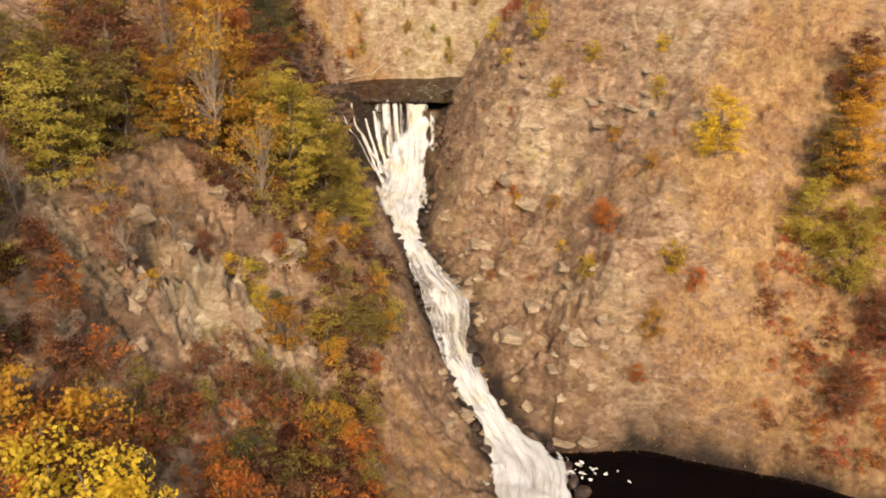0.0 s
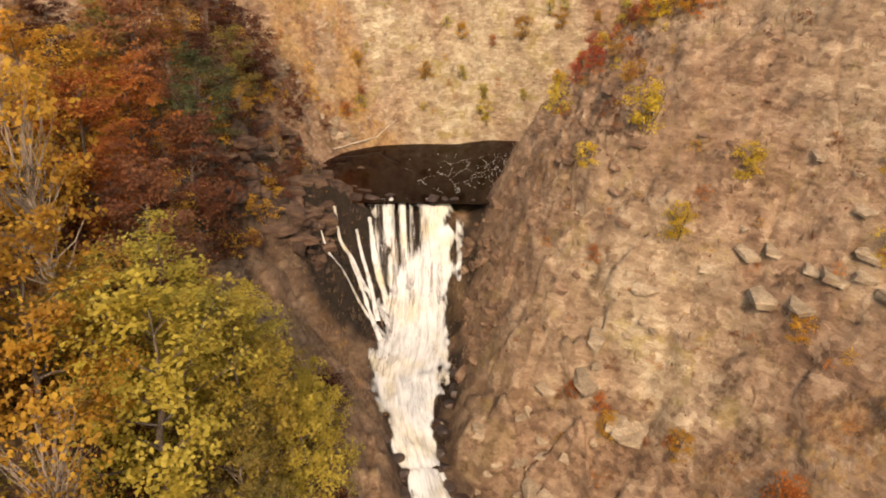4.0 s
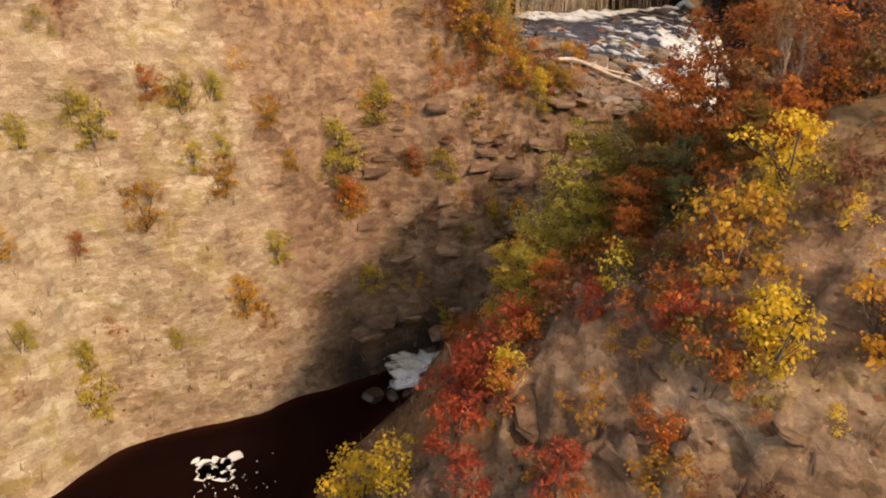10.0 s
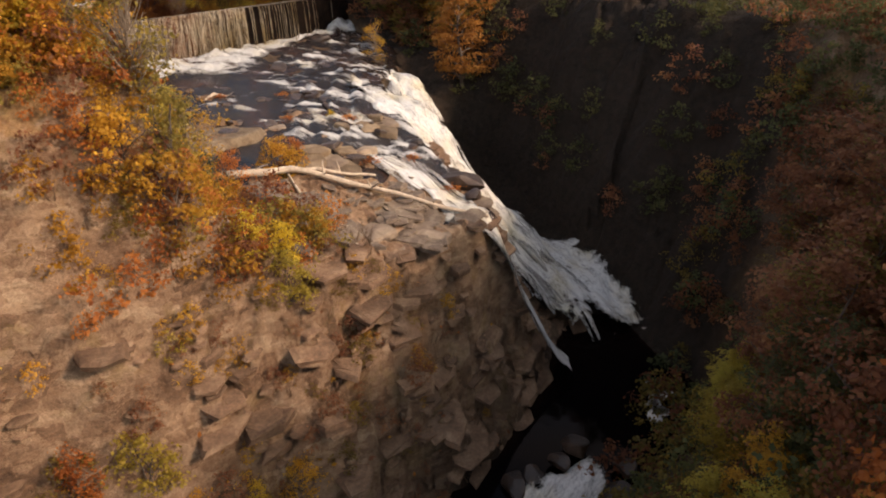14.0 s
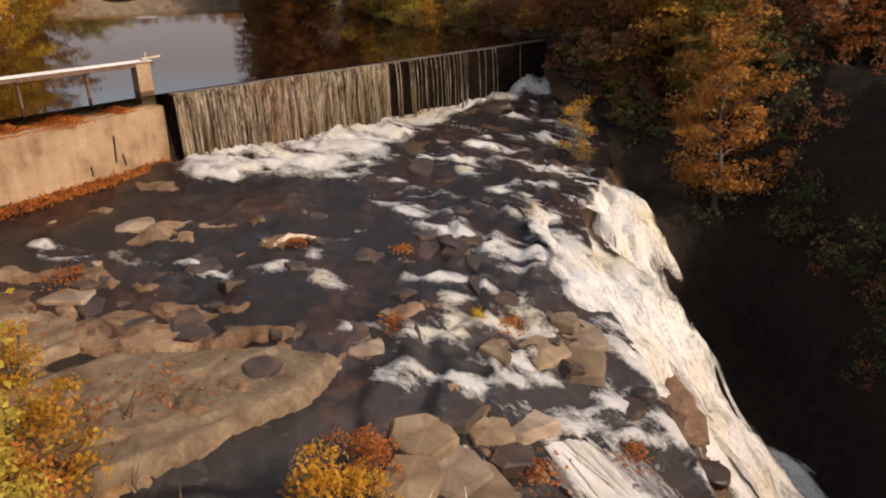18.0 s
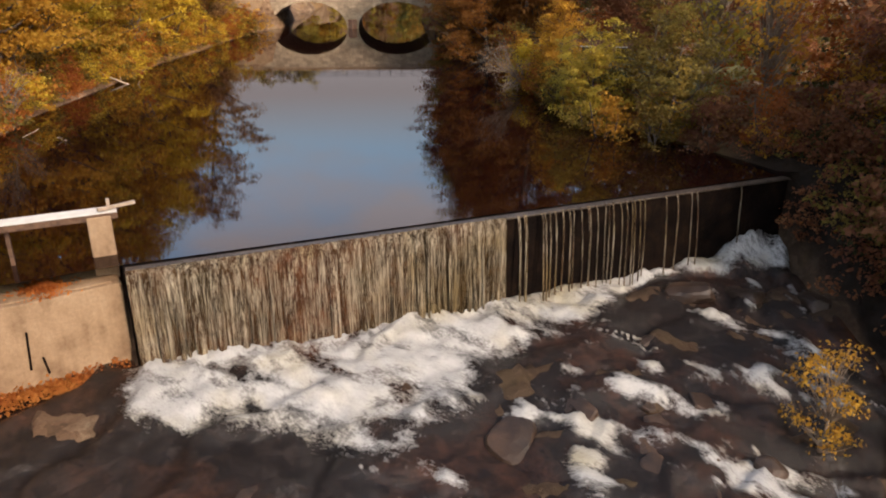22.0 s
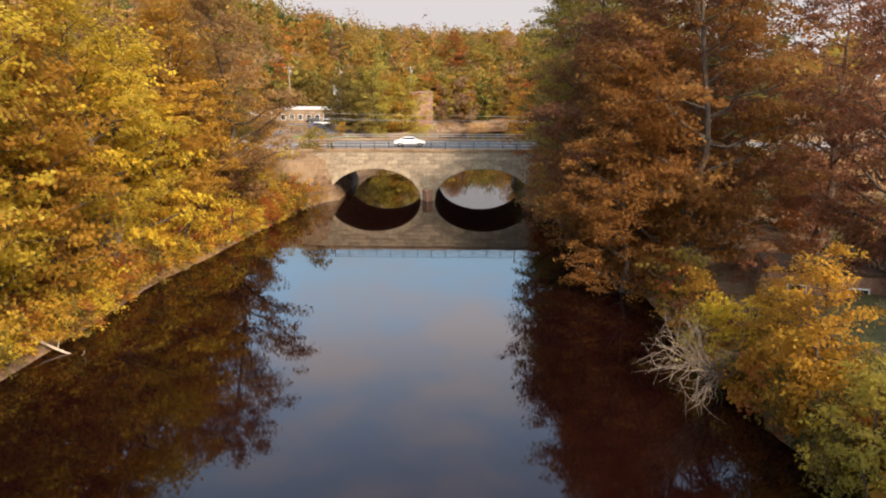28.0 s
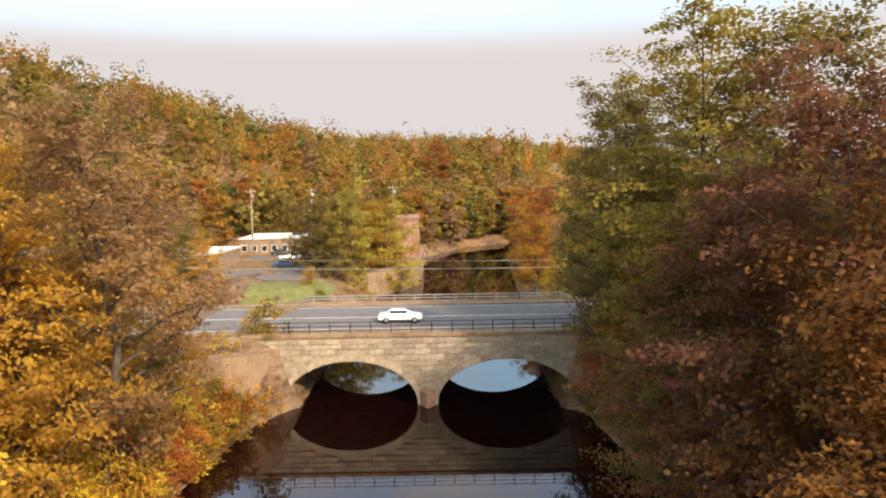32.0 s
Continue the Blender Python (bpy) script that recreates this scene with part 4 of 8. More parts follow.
# ---- still water ----
def water_sheet(name, outline, z, label, mat=None):
    ob = part(name, ([(x, y, z) for x, y in outline], [tuple(range(len(outline)))]), mat or STILL)
    if mat in (POOL, BLACK_POOL):
        xs, ys = zip(*outline)
        X, Y = np.meshgrid(np.arange(min(xs), max(xs) + 1, 0.5), np.arange(min(ys), max(ys) + 1, 0.5))
        ob.data = grid_mesh(name, X, Y, np.full(X.shape, float(z)))
        ob.data.materials.append(mat)
        depth = z - heights(X, Y)
        ob.data.attributes.new("shallow", "FLOAT", "POINT").data.foreach_set("value", np.exp(-np.clip(depth, 0, 9) / 0.5).astype(np.float32).ravel())
        bm = bmesh.new()
        bm.from_mesh(ob.data)
        deep = [depth.ravel()[v.index] > -1.5 for v in bm.verts]
        bm.verts.ensure_lookup_table()
        bmesh.ops.delete(bm, geom=[v for v, d in zip(bm.verts[:], deep) if not d], context="VERTS")
        bm.to_mesh(ob.data)
        bm.free()
    return tagged(ob, label, "water", kind="structure")


water_sheet("pond", [(40, 233.5), (72.5, 230.0), (108, 222.9), (118, 221), (330, 330), (420, 700), (200, 700), (40, 300)], 0, "still dark mill pond reflecting sky and autumn trees")
water_sheet("pool", [(-34, 158), (-16, 157.5), (-9, 158.8), (3, 158.8), (8, 157), (30, 176), (31, 200), (-45, 205)], -34.05, "dark brown plunge pool above the main waterfall", POOL)
water_sheet("lower_pool", [(2, 66), (80, 30), (90, 60), (50, 100), (16, 92), (6, 80)], -71, "black pool at the foot of the cascade", BLACK_POOL)
water_sheet("middle_pool", [(50, 166), (82, 165), (86, 184), (52, 183)], -25.0, "dark pool in the shaded gorge", BLACK_POOL)


# ---- falling water ----
def strands(name, rows, count, mat, parent, width=(0.25, 0.8), lift=(0.15, 0.7), seed=1, spread=0.95, start=(0.0, 0.0), length=(0.5, 1.0), hug=False):
    """Ropes of falling water side by side along rows of x, y, level, half width; one joined sheet of strips."""
    rng = np.random.default_rng(seed)
    c = curve_points(rows, 0.7)
    t = np.gradient(c[:, :2], axis=0)
    t /= np.linalg.norm(t, axis=1)[:, None] + 1e-9
    side = np.stack([-t[:, 1], t[:, 0]], 1)
    verts, faces, flows = [], [], []
    for k in range(count):
        v = rng.uniform(-spread, spread)
        w, h = rng.uniform(*width), rng.uniform(*lift)
        n = len(c)
        i0 = int(rng.uniform(*start) * n)
        i1 = min(n, i0 + max(4, int(rng.uniform(*length) * n)))
        drift = rng.normal(0, 0.04) 
        base = len(verts)
        for i in range(i0, i1):
            u = (i - i0) / max(1, i1 - i0 - 1)
            bulge = h * max(0.0, math.sin(math.pi * min(1, u * 1.05))) ** 0.6
            o = (v + drift * (i - i0) * 0.15) * c[i, 3] + 0.12 * math.sin(i * 0.9 + k)
            ww = w * (0.06 + 0.94 * max(0.0, math.sin(math.pi * (0.02 + 0.95 * u))) ** 0.5)
            for q, rise in ((-0.5, -0.12), (0, 0.1), (0.5, -0.12)):
                p = c[i, :2] + side[i] * (o + q * ww)
                z = c[i, 2] + bulge + rise
                if hug:
                    z = max(z, min(z + 4.0, height_at(p[0], p[1]) + 0.2 + rise))
                verts.append((p[0], p[1], z))
                flows.append((o + q * ww + k, 0.9 * i))
            if i > i0:
                a = base + (i - i0 - 1) * 3
                faces += [(a, a + 1, a + 4, a + 3), (a + 1, a + 2, a + 5, a + 4)]
    ob = part(name, (verts, faces), mat, parent)
    smooth(ob.data)
    return give_flow(ob, *np.array(flows).T)


def ragged(ob, columns, edge=0.60, seed=1, start=0.0, finish=0.0):
    """Foam values for a ribbon: full in the middle, broken towards its sides."""
    co = np.zeros(len(ob.data.vertices) * 3)
    ob.data.vertices.foreach_get("co", co)
    co = co.reshape(-1, columns, 3)
    v = np.linspace(-1, 1, columns)[None, :]
    full = 1.0 - ramp01(np.abs(v) + 0.36 * fbm(co[..., 0] * 2, co[..., 1] + co[..., 2] * 0.5, 2.2, 3, seed), edge, 1.0)
    if start:
        down = np.cumsum(np.linalg.norm(np.diff(co, axis=0, prepend=co[:1]), axis=-1), axis=0)
        full = full * (0.15 + 0.85 * ramp01(down + 2.0 * fbm(co[..., 0] * 2, co[..., 1] * 0.2, 1.5, 2, seed + 2), 0.0, start))
    if finish:
        left = np.cumsum(np.linalg.norm(np.diff(co[::-1], axis=0, prepend=co[-1:]), axis=-1), axis=0)[::-1]
        full = full * ramp01(left + 2.5 * fbm(co[..., 0] * 2, co[..., 1] * 2, 1.6, 3, seed + 4), 0.0, finish)
    return give_foam(ob, full)


LIP = [(-8.8, 159.4, -34.5, 7.0), (-8.8, 157.9, -34.8, 7.0), (-8.6, 155.6, -38.2, 6.8), (-8.2, 152.0, -43.0, 6.2), (-7.9, 147.0, -47.3, 5.7), (-8.0, 141.5, -49.4, 5.6), (-8.4, 136.5, -50.4, 5.6), (-7.4, 130.0, -51.6, 3.4), (-5.6, 124.6, -53.8, 2.2)]
f = tagged(ribbon("main_waterfall", LIP, WHITE, 0.3, 56, 0.2, 0.45, 2, 0.3, 7.0), "tall white waterfall fanning over a dark rock lip", "waterfall", kind="structure")
ragged(f, 56, 0.62, start=1.6)
foam = np.zeros(len(f.data.vertices), np.float32)
f.data.attributes["foam"].data.foreach_get("value", foam)
foam = foam.reshape(-1, 56)
down, over = np.meshgrid(np.linspace(0, 1, foam.shape[0]), np.linspace(-1, 1, 56), indexing="ij")
split = -0.14 + 0.9 * ramp01(down, 0.0, 0.06) * 0.2 - 1.6 * ramp01(down, 0.16, 0.52) + 0.16 * fbm(over * 9, down * 5, 1.0, 2, 91)
thin = 1 - ramp01(over, split - 0.10, split + 0.10)
give = foam * (1 - thin * (0.44 + 0.85 * fbm(over * 14, down * 2.2, 1.0, 3, 92))) - 0.22 * spot(over, down, 0.12, 0.10, 0.16, 0.10)
f.data.attributes["foam"].data.foreach_set("value", give.astype(np.float32).ravel())
for way in ([(-19.6, 155.2, 0.35), (-18.7, 153.1, 0.5), (-16.8, 151.3, 0.6), (-14.9, 149.1, 0.8), (-12.6, 147.4, 0.9), (-10.6, 145.4, 1.0)],
            [(-20.9, 150.8, 0.22), (-19.4, 148.5, 0.3), (-17.2, 147.1, 0.35), (-14.6, 146.0, 0.5), (-11.8, 143.8, 0.6)],
            [(-14.9, 155.8, 0.6), (-14.2, 153.4, 0.8), (-13.2, 150.8, 0.9), (-11.6, 148.2, 0.9)],
            [(-17.8, 152.4, 0.3), (-15.8, 149.6, 0.5), (-14.2, 146.6, 0.6), (-12.2, 142.8, 0.7)],
            [(-16.6, 154.6, 0.3), (-15.6, 152.0, 0.4), (-14.2, 149.2, 0.6), (-12.8, 145.6, 0.8)]):
    v = ribbon("side_stream", [(x, y, height_at(x, y) + 0.25, w * 0.8) for x, y, w in way], RAPID, 0.25, 9, 0.15, 0.2, int(way[0][1] * 7) % 50, 0.2, 0.8)
    v.parent = f
    ragged(v, 9, 0.28, int(-way[0][0] * 3))
strands("strands", LIP[:7], 12, ROPE, f, (0.3, 0.9), (0.2, 0.7), 3, 0.6, (0.05, 0.35), (0.3, 0.7))
CASCADE = [(-5.6, 124.6, -53.8, 2.2), (-2.6, 117.2, -56.8, 3.0), (0.4, 112.4, -59.0, 4.2), (1.3, 108.0, -60.8, 3.6), (1.6, 103.2, -62.4, 2.4), (2.9, 99.0, -64.4, 2.6), (4.6, 94.8, -66.6, 2.8), (7.4, 90.6, -68.6, 2.2), (9.4, 87.0, -70.2, 4.0), (11.3, 82.0, -70.85, 6.2), (10.8, 75.0, -70.93, 7.0), (10.8, 68.0, -70.96, 7.4)]
f = tagged(ragged(ribbon("cascade", CASCADE, WHITE, 0.4, 26, 0.2, 0.45, 6, 0.35), 26, 0.84), "white cascade twisting down a rock channel", "cascade", kind="structure")
strands("strands", CASCADE[:9], 40, ROPE, f, (0.3, 0.8), (0.3, 0.8), 7, 0.8)
PLUNGE = [(90.6, 210.4, -6.0, 2.2), (89.0, 207.6, -6.5, 2.8), (87.0, 204.4, -8.2, 3.5), (85.6, 201.4, -11.6, 3.6), (84.4, 198.2, -15.8, 3.3), (83.9, 194.0, -19.2, 2.9), (83.9, 190.0, -20.8, 3.0), (83.0, 186.0, -22.0, 2.8), (81.0, 182.0, -23.0, 2.7), (78.0, 178.4, -23.9, 2.5), (74.6, 175.4, -24.8, 2.2)]
f = tagged(ragged(ribbon("side_fall", PLUNGE, RAPID, 0.25, 40, 0.2, 0.7, 8, 0.3, 4.5), 40, 0.62, start=1.6, finish=3.5), "broad white waterfall plunging off the rock ledge", "waterfall", kind="structure")
strands("strands", PLUNGE[2:7], 14, ROPE, f, (0.3, 0.8), (0.3, 0.9), 9, 0.9, (0.0, 0.5), (0.3, 0.7))
SECOND = [(82.0, 208.4, -5.6, 1.2), (80.4, 205.6, -5.9, 1.8), (78.6, 202.8, -6.3, 2.6), (77.0, 200.2, -6.9, 3.4), (75.8, 197.4, -8.4, 4.2), (75.8, 194.4, -11.2, 4.6), (76.6, 191.2, -15.0, 4.6), (77.4, 187.8, -19.2, 4.4), (77.2, 184.0, -22.5, 3.8), (75.5, 180.0, -24.2, 3.2)]
f = tagged(ragged(ribbon("second_fall", SECOND, RAPID, 0.25, 40, 0.45, 0.6, 18, 0.3, 4.5), 40, 0.58, start=3.0, finish=1.2), "white water sliding over the ledge brink", "waterfall", kind="structure")
strands("strands", SECOND[3:], 14, ROPE, f, (0.2, 0.6), (0.3, 0.9), 19, 1.0, (0.0, 0.6), (0.25, 0.6))
strands("splashing_strands", SECOND[6:] + [(73.0, 177.4, -24.8, 3.6)], 16, ROPE, f, (0.3, 0.9), (0.4, 1.3), 20, 1.0, (0.0, 0.7), (0.2, 0.5))
THIN = [(67.0, 197.0, -8.0, 1.7), (66.2, 193.8, -9.0, 2.0), (65.2, 191.0, -10.2, 2.0), (64.2, 188.4, -11.0, 1.8), (64.6, 186.0, -12.5, 1.4), (65.6, 184.0, -17.5, 1.1), (66.5, 181.6, -22.4, 1.2), (67.2, 180.0, -24.7, 1.6)]
f = tagged(ragged(ribbon("thin_fall", THIN, WHITE, 0.35, 10, 0.18, 0.25, 28, 0.15, 1.0), 10), "thin white stream running over rocks and down the cliff", "waterfall", kind="structure")
strands("strands", THIN, 12, ROPE, f, (0.15, 0.4), (0.2, 0.5), 29, 0.9)
SLIDE = [(57.0, 175.6, -24.9, 1.4), (53.0, 176.6, -25.0, 2.6), (49.6, 177.8, -25.6, 3.6), (46.0, 179.8, -26.8, 3.8), (42.0, 181.8, -28.6, 3.6), (37.5, 184.2, -31.2, 3.8), (33.0, 187.4, -33.1, 3.6), (28.5, 190.2, -33.8, 3.6), (24.5, 191.4, -33.98, 2.8)]
f = tagged(ragged(ribbon("lower_fall", SLIDE, RAPID, 0.25, 32, 0.35, 0.6, 38, 0.4), 32, 0.62, start=2.0, finish=4.5), "foaming white slide in a dark slot", "waterfall", kind="structure")
strands("strands", SLIDE[1:], 14, ROPE, f, (0.25, 0.7), (0.4, 0.9), 39, 1.0, (0.0, 0.5), (0.3, 0.7))

# ---- dam ----
dam = tagged(new("dam"), "low stone dam with water falling in a curtain", "dam")


def dam_at(a, out, z):
    p = D0 + DAM_ALONG * a - DAM_UP * out
    return (p[0], p[1], z)


LENGTH = float(np.linalg.norm(D1 - D0))
prism("wall", [dam_at(0, 0, 0)[:2], dam_at(LENGTH, 0, 0)[:2], dam_at(LENGTH, -1.3, 0)[:2], dam_at(0, -1.3, 0)[:2]], -6.5, -0.06, BLACK_ROCK, dam, 0.05, "dark wet masonry wall with shade in its colour")
prism("crest", [dam_at(0.1, 0.14, 0)[:2], dam_at(LENGTH, 0.14, 0)[:2], dam_at(LENGTH, -0.42, 0)[:2], dam_at(0.1, -0.42, 0)[:2]], -0.06, 0.035, WET_STONE, dam, 0.03, "wet grey capstone under a film of water")
rng = np.random.default_rng(12)
for k in range(120):
    a = 0.25 + (LENGTH - 0.6) * (k + rng.random() * 0.9) / 120
    if a > 17.4 and rng.random() < (0.55 if a < 19 else 0.2) or a > 25.5 and rng.random() < 0.75 or a > 33:
        continue
    w = rng.uniform(0.14, 0.5) * (1.0 if a < 17.4 else 0.4 if a < 19 else 0.26 - 0.02 * (a - 19) if a < 26 else 0.12)
    end, far = -4.9, rng.uniform(0.45, 0.75)
    verts, faces = [], []
    for i in range(9):
        u = i / 8
        z = 0.09 - 5.0 * u ** 1.6
        out = 0.12 + far * u ** 0.62 + 0.03 * math.sin(7 * u + k)
        for q, b in ((-0.5, -0.05), (0.0, 0.05), (0.5, -0.05)):
            verts.append(dam_at(a + q * w * (1 - 0.25 * u), out + b, z))
        if i:
            n = (i - 1) * 3
            faces += [(n, n + 1, n + 4, n + 3), (n + 1, n + 2, n + 5, n + 4)]
    ob = part("water_strand", (verts, faces), CURTAIN, dam)
    smooth(ob.data)
# a thin film behind the strands
fa, fu = np.linspace(0.15, 17.4, 160), np.linspace(0, 1, 12)
A_, U_ = np.meshgrid(fa, fu)
FX = D0[0] + DAM_ALONG[0] * A_ - DAM_UP[0] * (0.14 + 0.42 * U_ ** 0.62 + 0.05 * fbm(A_ * 3, U_, 1.0, 2, 9))
FY = D0[1] + DAM_ALONG[1] * A_ - DAM_UP[1] * (0.14 + 0.42 * U_ ** 0.62 + 0.05 * fbm(A_ * 3, U_, 1.0, 2, 9))
part("water_film", grid_mesh("water_film", FX, FY, 0.075 - 5.0 * U_ ** 1.6), CURTAIN, dam)


# ---- the ledge ----
RUNS = [
    [(83, 221.5, 0.8), (85, 218.5, 1.0), (86.5, 215.5, 0.9), (88.5, 212.5, 1.0), (90, 209.5, 1.6)],
    [(76, 214.5, 0.6), (76.6, 211.6, 0.9), (75.6, 208.4, 1.2), (76.0, 205.4, 1.3), (77.0, 203.1, 1.5), (77.6, 200, 2.2)],
    [(82.5, 210.5, 0.6), (81.0, 207.5, 0.9), (79.2, 204.5, 1.2), (78.2, 201.0, 1.8)],
    [(85.5, 216, 0.5), (84.0, 213.5, 0.7), (84.0, 211, 0.7), (86.0, 208.5, 1.0), (88.6, 207.0, 1.4)],
    [(62.2, 219.6, 0.8), (63.2, 217.8, 0.8), (64.2, 215.6, 0.7), (65.4, 213.8, 0.6), (67.0, 212.7, 0.5)],
    [(68.6, 213.0, 0.7), (67.6, 210.0, 0.7)],
    [(60.2, 224.5, 0.5), (60.8, 222.6, 0.6), (61.2, 221.2, 0.5)],
    [(64.0, 203.4, 0.5), (65.2, 201.6, 0.7), (67.4, 200.0, 0.8), (69.5, 198.0, 0.7), (70.6, 195.0, 0.8), (70.0, 192.4, 0.9), (69.6, 190.6, 0.9)],
    [(70.5, 207.5, 0.5), (71.8, 205.4, 0.6), (72.2, 203.0, 0.6), (71.0, 200.6, 0.6), (69.6, 199.2, 0.5)],
    [(91.5, 217.5, 0.5), (94.5, 215.2, 0.6), (96.5, 212.6, 0.9)],
    [(97.5, 219.0, 0.6), (98.8, 216.0, 0.6), (98.2, 213.0, 0.7)],
    [(56.5, 198.6, 0.3), (57.0, 196.4, 0.4), (57.8, 194.2, 0.5), (58.6, 192.6, 0.4)],
    [(67.4, 198.0, 1.0), (66.4, 194.0, 1.2), (65.2, 191.0, 1.3), (64.0, 187.4, 1.2)],
    [(70.4, 204.6, 0.7), (69.4, 201.4, 0.9), (68.6, 198.0, 1.0), (68.8, 194.6, 1.0), (68.0, 191.0, 1.0)],
    [(65.0, 206.8, 0.5), (66.2, 204.6, 0.6), (68.0, 203.4, 0.8), (70.0, 203.6, 0.7)],
    [(79.6, 217.4, 0.5), (79.0, 214.0, 0.6), (79.8, 211.0, 0.7), (81.0, 209.0, 0.8)],
    [(88.5, 219.6, 0.5), (89.4, 216.6, 0.6), (91.4, 213.8, 0.7)],
    [(73.6, 199.0, 0.7), (73.0, 195.6, 0.8), (72.4, 192.0, 0.8)],
    [(88.4, 207.4, 1.0), (86.4, 205.2, 1.2), (84.0, 203.2, 1.3), (82.0, 201.6, 1.2)],
    [(66.4, 197.2, 0.7), (65.3, 194.7, 0.8), (65.0, 193.3, 0.8), (63.7, 190.8, 0.9), (62.0, 187.9, 1.0)],
    [(90.0, 206.6, 0.8), (87.6, 204.6, 1.0), (84.6, 202.6, 1.1)],
]


def foam_strength(x, y):
    """How white the ledge's water is, 0 to 1, and how high it heaps up."""
    best = np.zeros_like(x)
    for run in RUNS:
        for (ax, ay, aw), (bx, by, bw) in zip(run[:-1], run[1:]):
            u = np.clip(((x - ax) * (bx - ax) + (y - ay) * (by - ay)) / ((bx - ax) ** 2 + (by - ay) ** 2), 0, 1)
            d = np.hypot(x - ax - u * (bx - ax), y - ay - u * (by - ay))
            best = np.maximum(best, np.exp(-(d / (1.5 * (aw + (bw - aw) * u))) ** 2))
    out = (D0[0] - x) * DAM_UP[0] + (D0[1] - y) * DAM_UP[1]
    along = (x - D0[0]) * DAM_ALONG[0] + (y - D0[1]) * DAM_ALONG[1]
    reach = 3.6 + 6.0 * np.exp(-((along - 8.5) / 6.5) ** 2) + 1.2 * fbm(x, y, 3.0, 3, 8) - 2.4 * ramp01(along, 19, 27) + 1.6 * ramp01(along, 28, 33)
    heap = 1 - ramp01(out, 0.6 * reach, np.maximum(1.1 * reach, 0.4))
    heap = heap * ramp01(out, -0.4, 0.2) * ramp01(along, -1.5, 0.2)
    across, on_way = flow_way(x, y)
    turbulent = fbm(across, on_way * 0.5, 1.3, 4, 64)
    e = 0.25
    drop = ledge_relief(x - 0.406 * e, y + 0.914 * e) - ledge_relief(x + 0.406 * e, y - 0.914 * e)
    spill = ramp01(drop / (2 * e), 0.06, 0.42) * ramp01(x + 0.35 * (228 - y), 70, 80) * (1 - 0.8 * spot(x, y, 69, 207, 6, 5))
    thread = ramp01(1 - np.abs(fbm(across * 1.3, on_way * 0.45, 1.5, 4, 66)) * 4.8, 0.3, 1.0) * ramp01(fbm(x, y, 6, 2, 67), -0.25, 0.15)
    spill = spill * ramp01(fbm(x, y, 4.5, 3, 68), -0.06, 0.22)
    spill = np.maximum(spill, 0.8 * thread * ramp01(fbm(x, y, 3.0, 2, 69), -0.2, 0.15) * ramp01(x + 0.35 * (228 - y), 62, 72))
    value = np.maximum(best * (0.85 + 0.6 * turbulent), 0.85 * spill + 0.3 * turbulent * spill)
    froth = 0.80 + 1.5 * fbm(across * 1.2, on_way * 0.6, 0.75, 3, 65)
    return np.clip(np.maximum(value * froth, heap * (1.05 + 0.6 * turbulent) * (0.5 + 0.5 * froth)), 0, 1.2), heap


lx, ly = np.meshgrid(np.arange(44, 110, 0.2), np.arange(184, 232, 0.2))
ok = (rim_distance(lx.ravel(), ly.ravel()) > 0.1).reshape(lx.shape)
strength, heap = foam_strength(lx, ly)
rise = ramp01((lx - D0[0]) * DAM_ALONG[0] + (ly - D0[1]) * DAM_ALONG[1], 30.0, 35.5) * (1 - ramp01((D0[0] - lx) * DAM_UP[0] + (D0[1] - ly) * DAM_UP[1], 0.2, 2.6))
lz = ledge_level(lx, ly) + 0.9 * ledge_relief(lx, ly) + 0.05 * fbm(lx, ly, 2, 3, 3) + 0.05 * fbm(lx, ly, 0.7, 2, 5) + 0.25 * strength * (0.5 + fbm(lx, ly, 1.1, 3, 4)) + heap * (0.35 + 0.30 * fbm(lx, ly, 0.9, 4, 6)) * np.exp(-np.maximum(0, (D0[0] - lx) * DAM_UP[0] + (D0[1] - ly) * DAM_UP[1]) / 4.0) + 1.5 * rise * (0.7 + 0.8 * fbm(lx, ly, 1.6, 3, 26))
lz = lz - 0.7 * (1 - ramp01(rim_distance(lx.ravel(), ly.ravel()).reshape(lx.shape), 0.1, 0.8)) ** 2
lf = grid_faces(*lx.shape)
lf = lf[ok.ravel()[lf].all(1)]
used = np.unique(lf)
back_to = np.zeros(lx.size, int)
back_to[used] = np.arange(len(used))
sheet = part("ledge_water", (np.stack([lx, ly, lz], -1).reshape(-1, 3)[used].tolist(), back_to[lf].tolist()), LEDGE_WATER)
smooth(sheet.data)
give_foam(sheet, (strength * (1 - 0.42 * rise)).ravel()[used])
give_flow(sheet, *(q.ravel()[used] for q in flow_way(lx, ly)))
tagged(sheet, "dark shallow water with white rapids on a rock ledge", "water", kind="structure")

for x, y, size in ((65.3, 223.1, 2.6), (61.2, 222.4, 2.2), (61.9, 220.0, 2.4), (59.0, 218.5, 3.0), (68.8, 201.9, 2.3), (71.0, 201.2, 2.6), (67.6, 204.0, 1.6), (64.9, 205.4, 1.8),
                   (66.2, 198.8, 2.8), (62.2, 199.0, 3.0), (63.0, 192.2, 2.2), (59.0, 189.4, 3.4), (55.6, 191.8, 3.0), (53.0, 196.6, 2.4), (72.4, 199.4, 2.4), (60.4, 203.4, 2.0)):
    rock("slab", SLABS, x, y, size, SLAB_ROCK, None, "flat grey-brown rock slab on the ledge", "ledge slabs", sink=0.06)
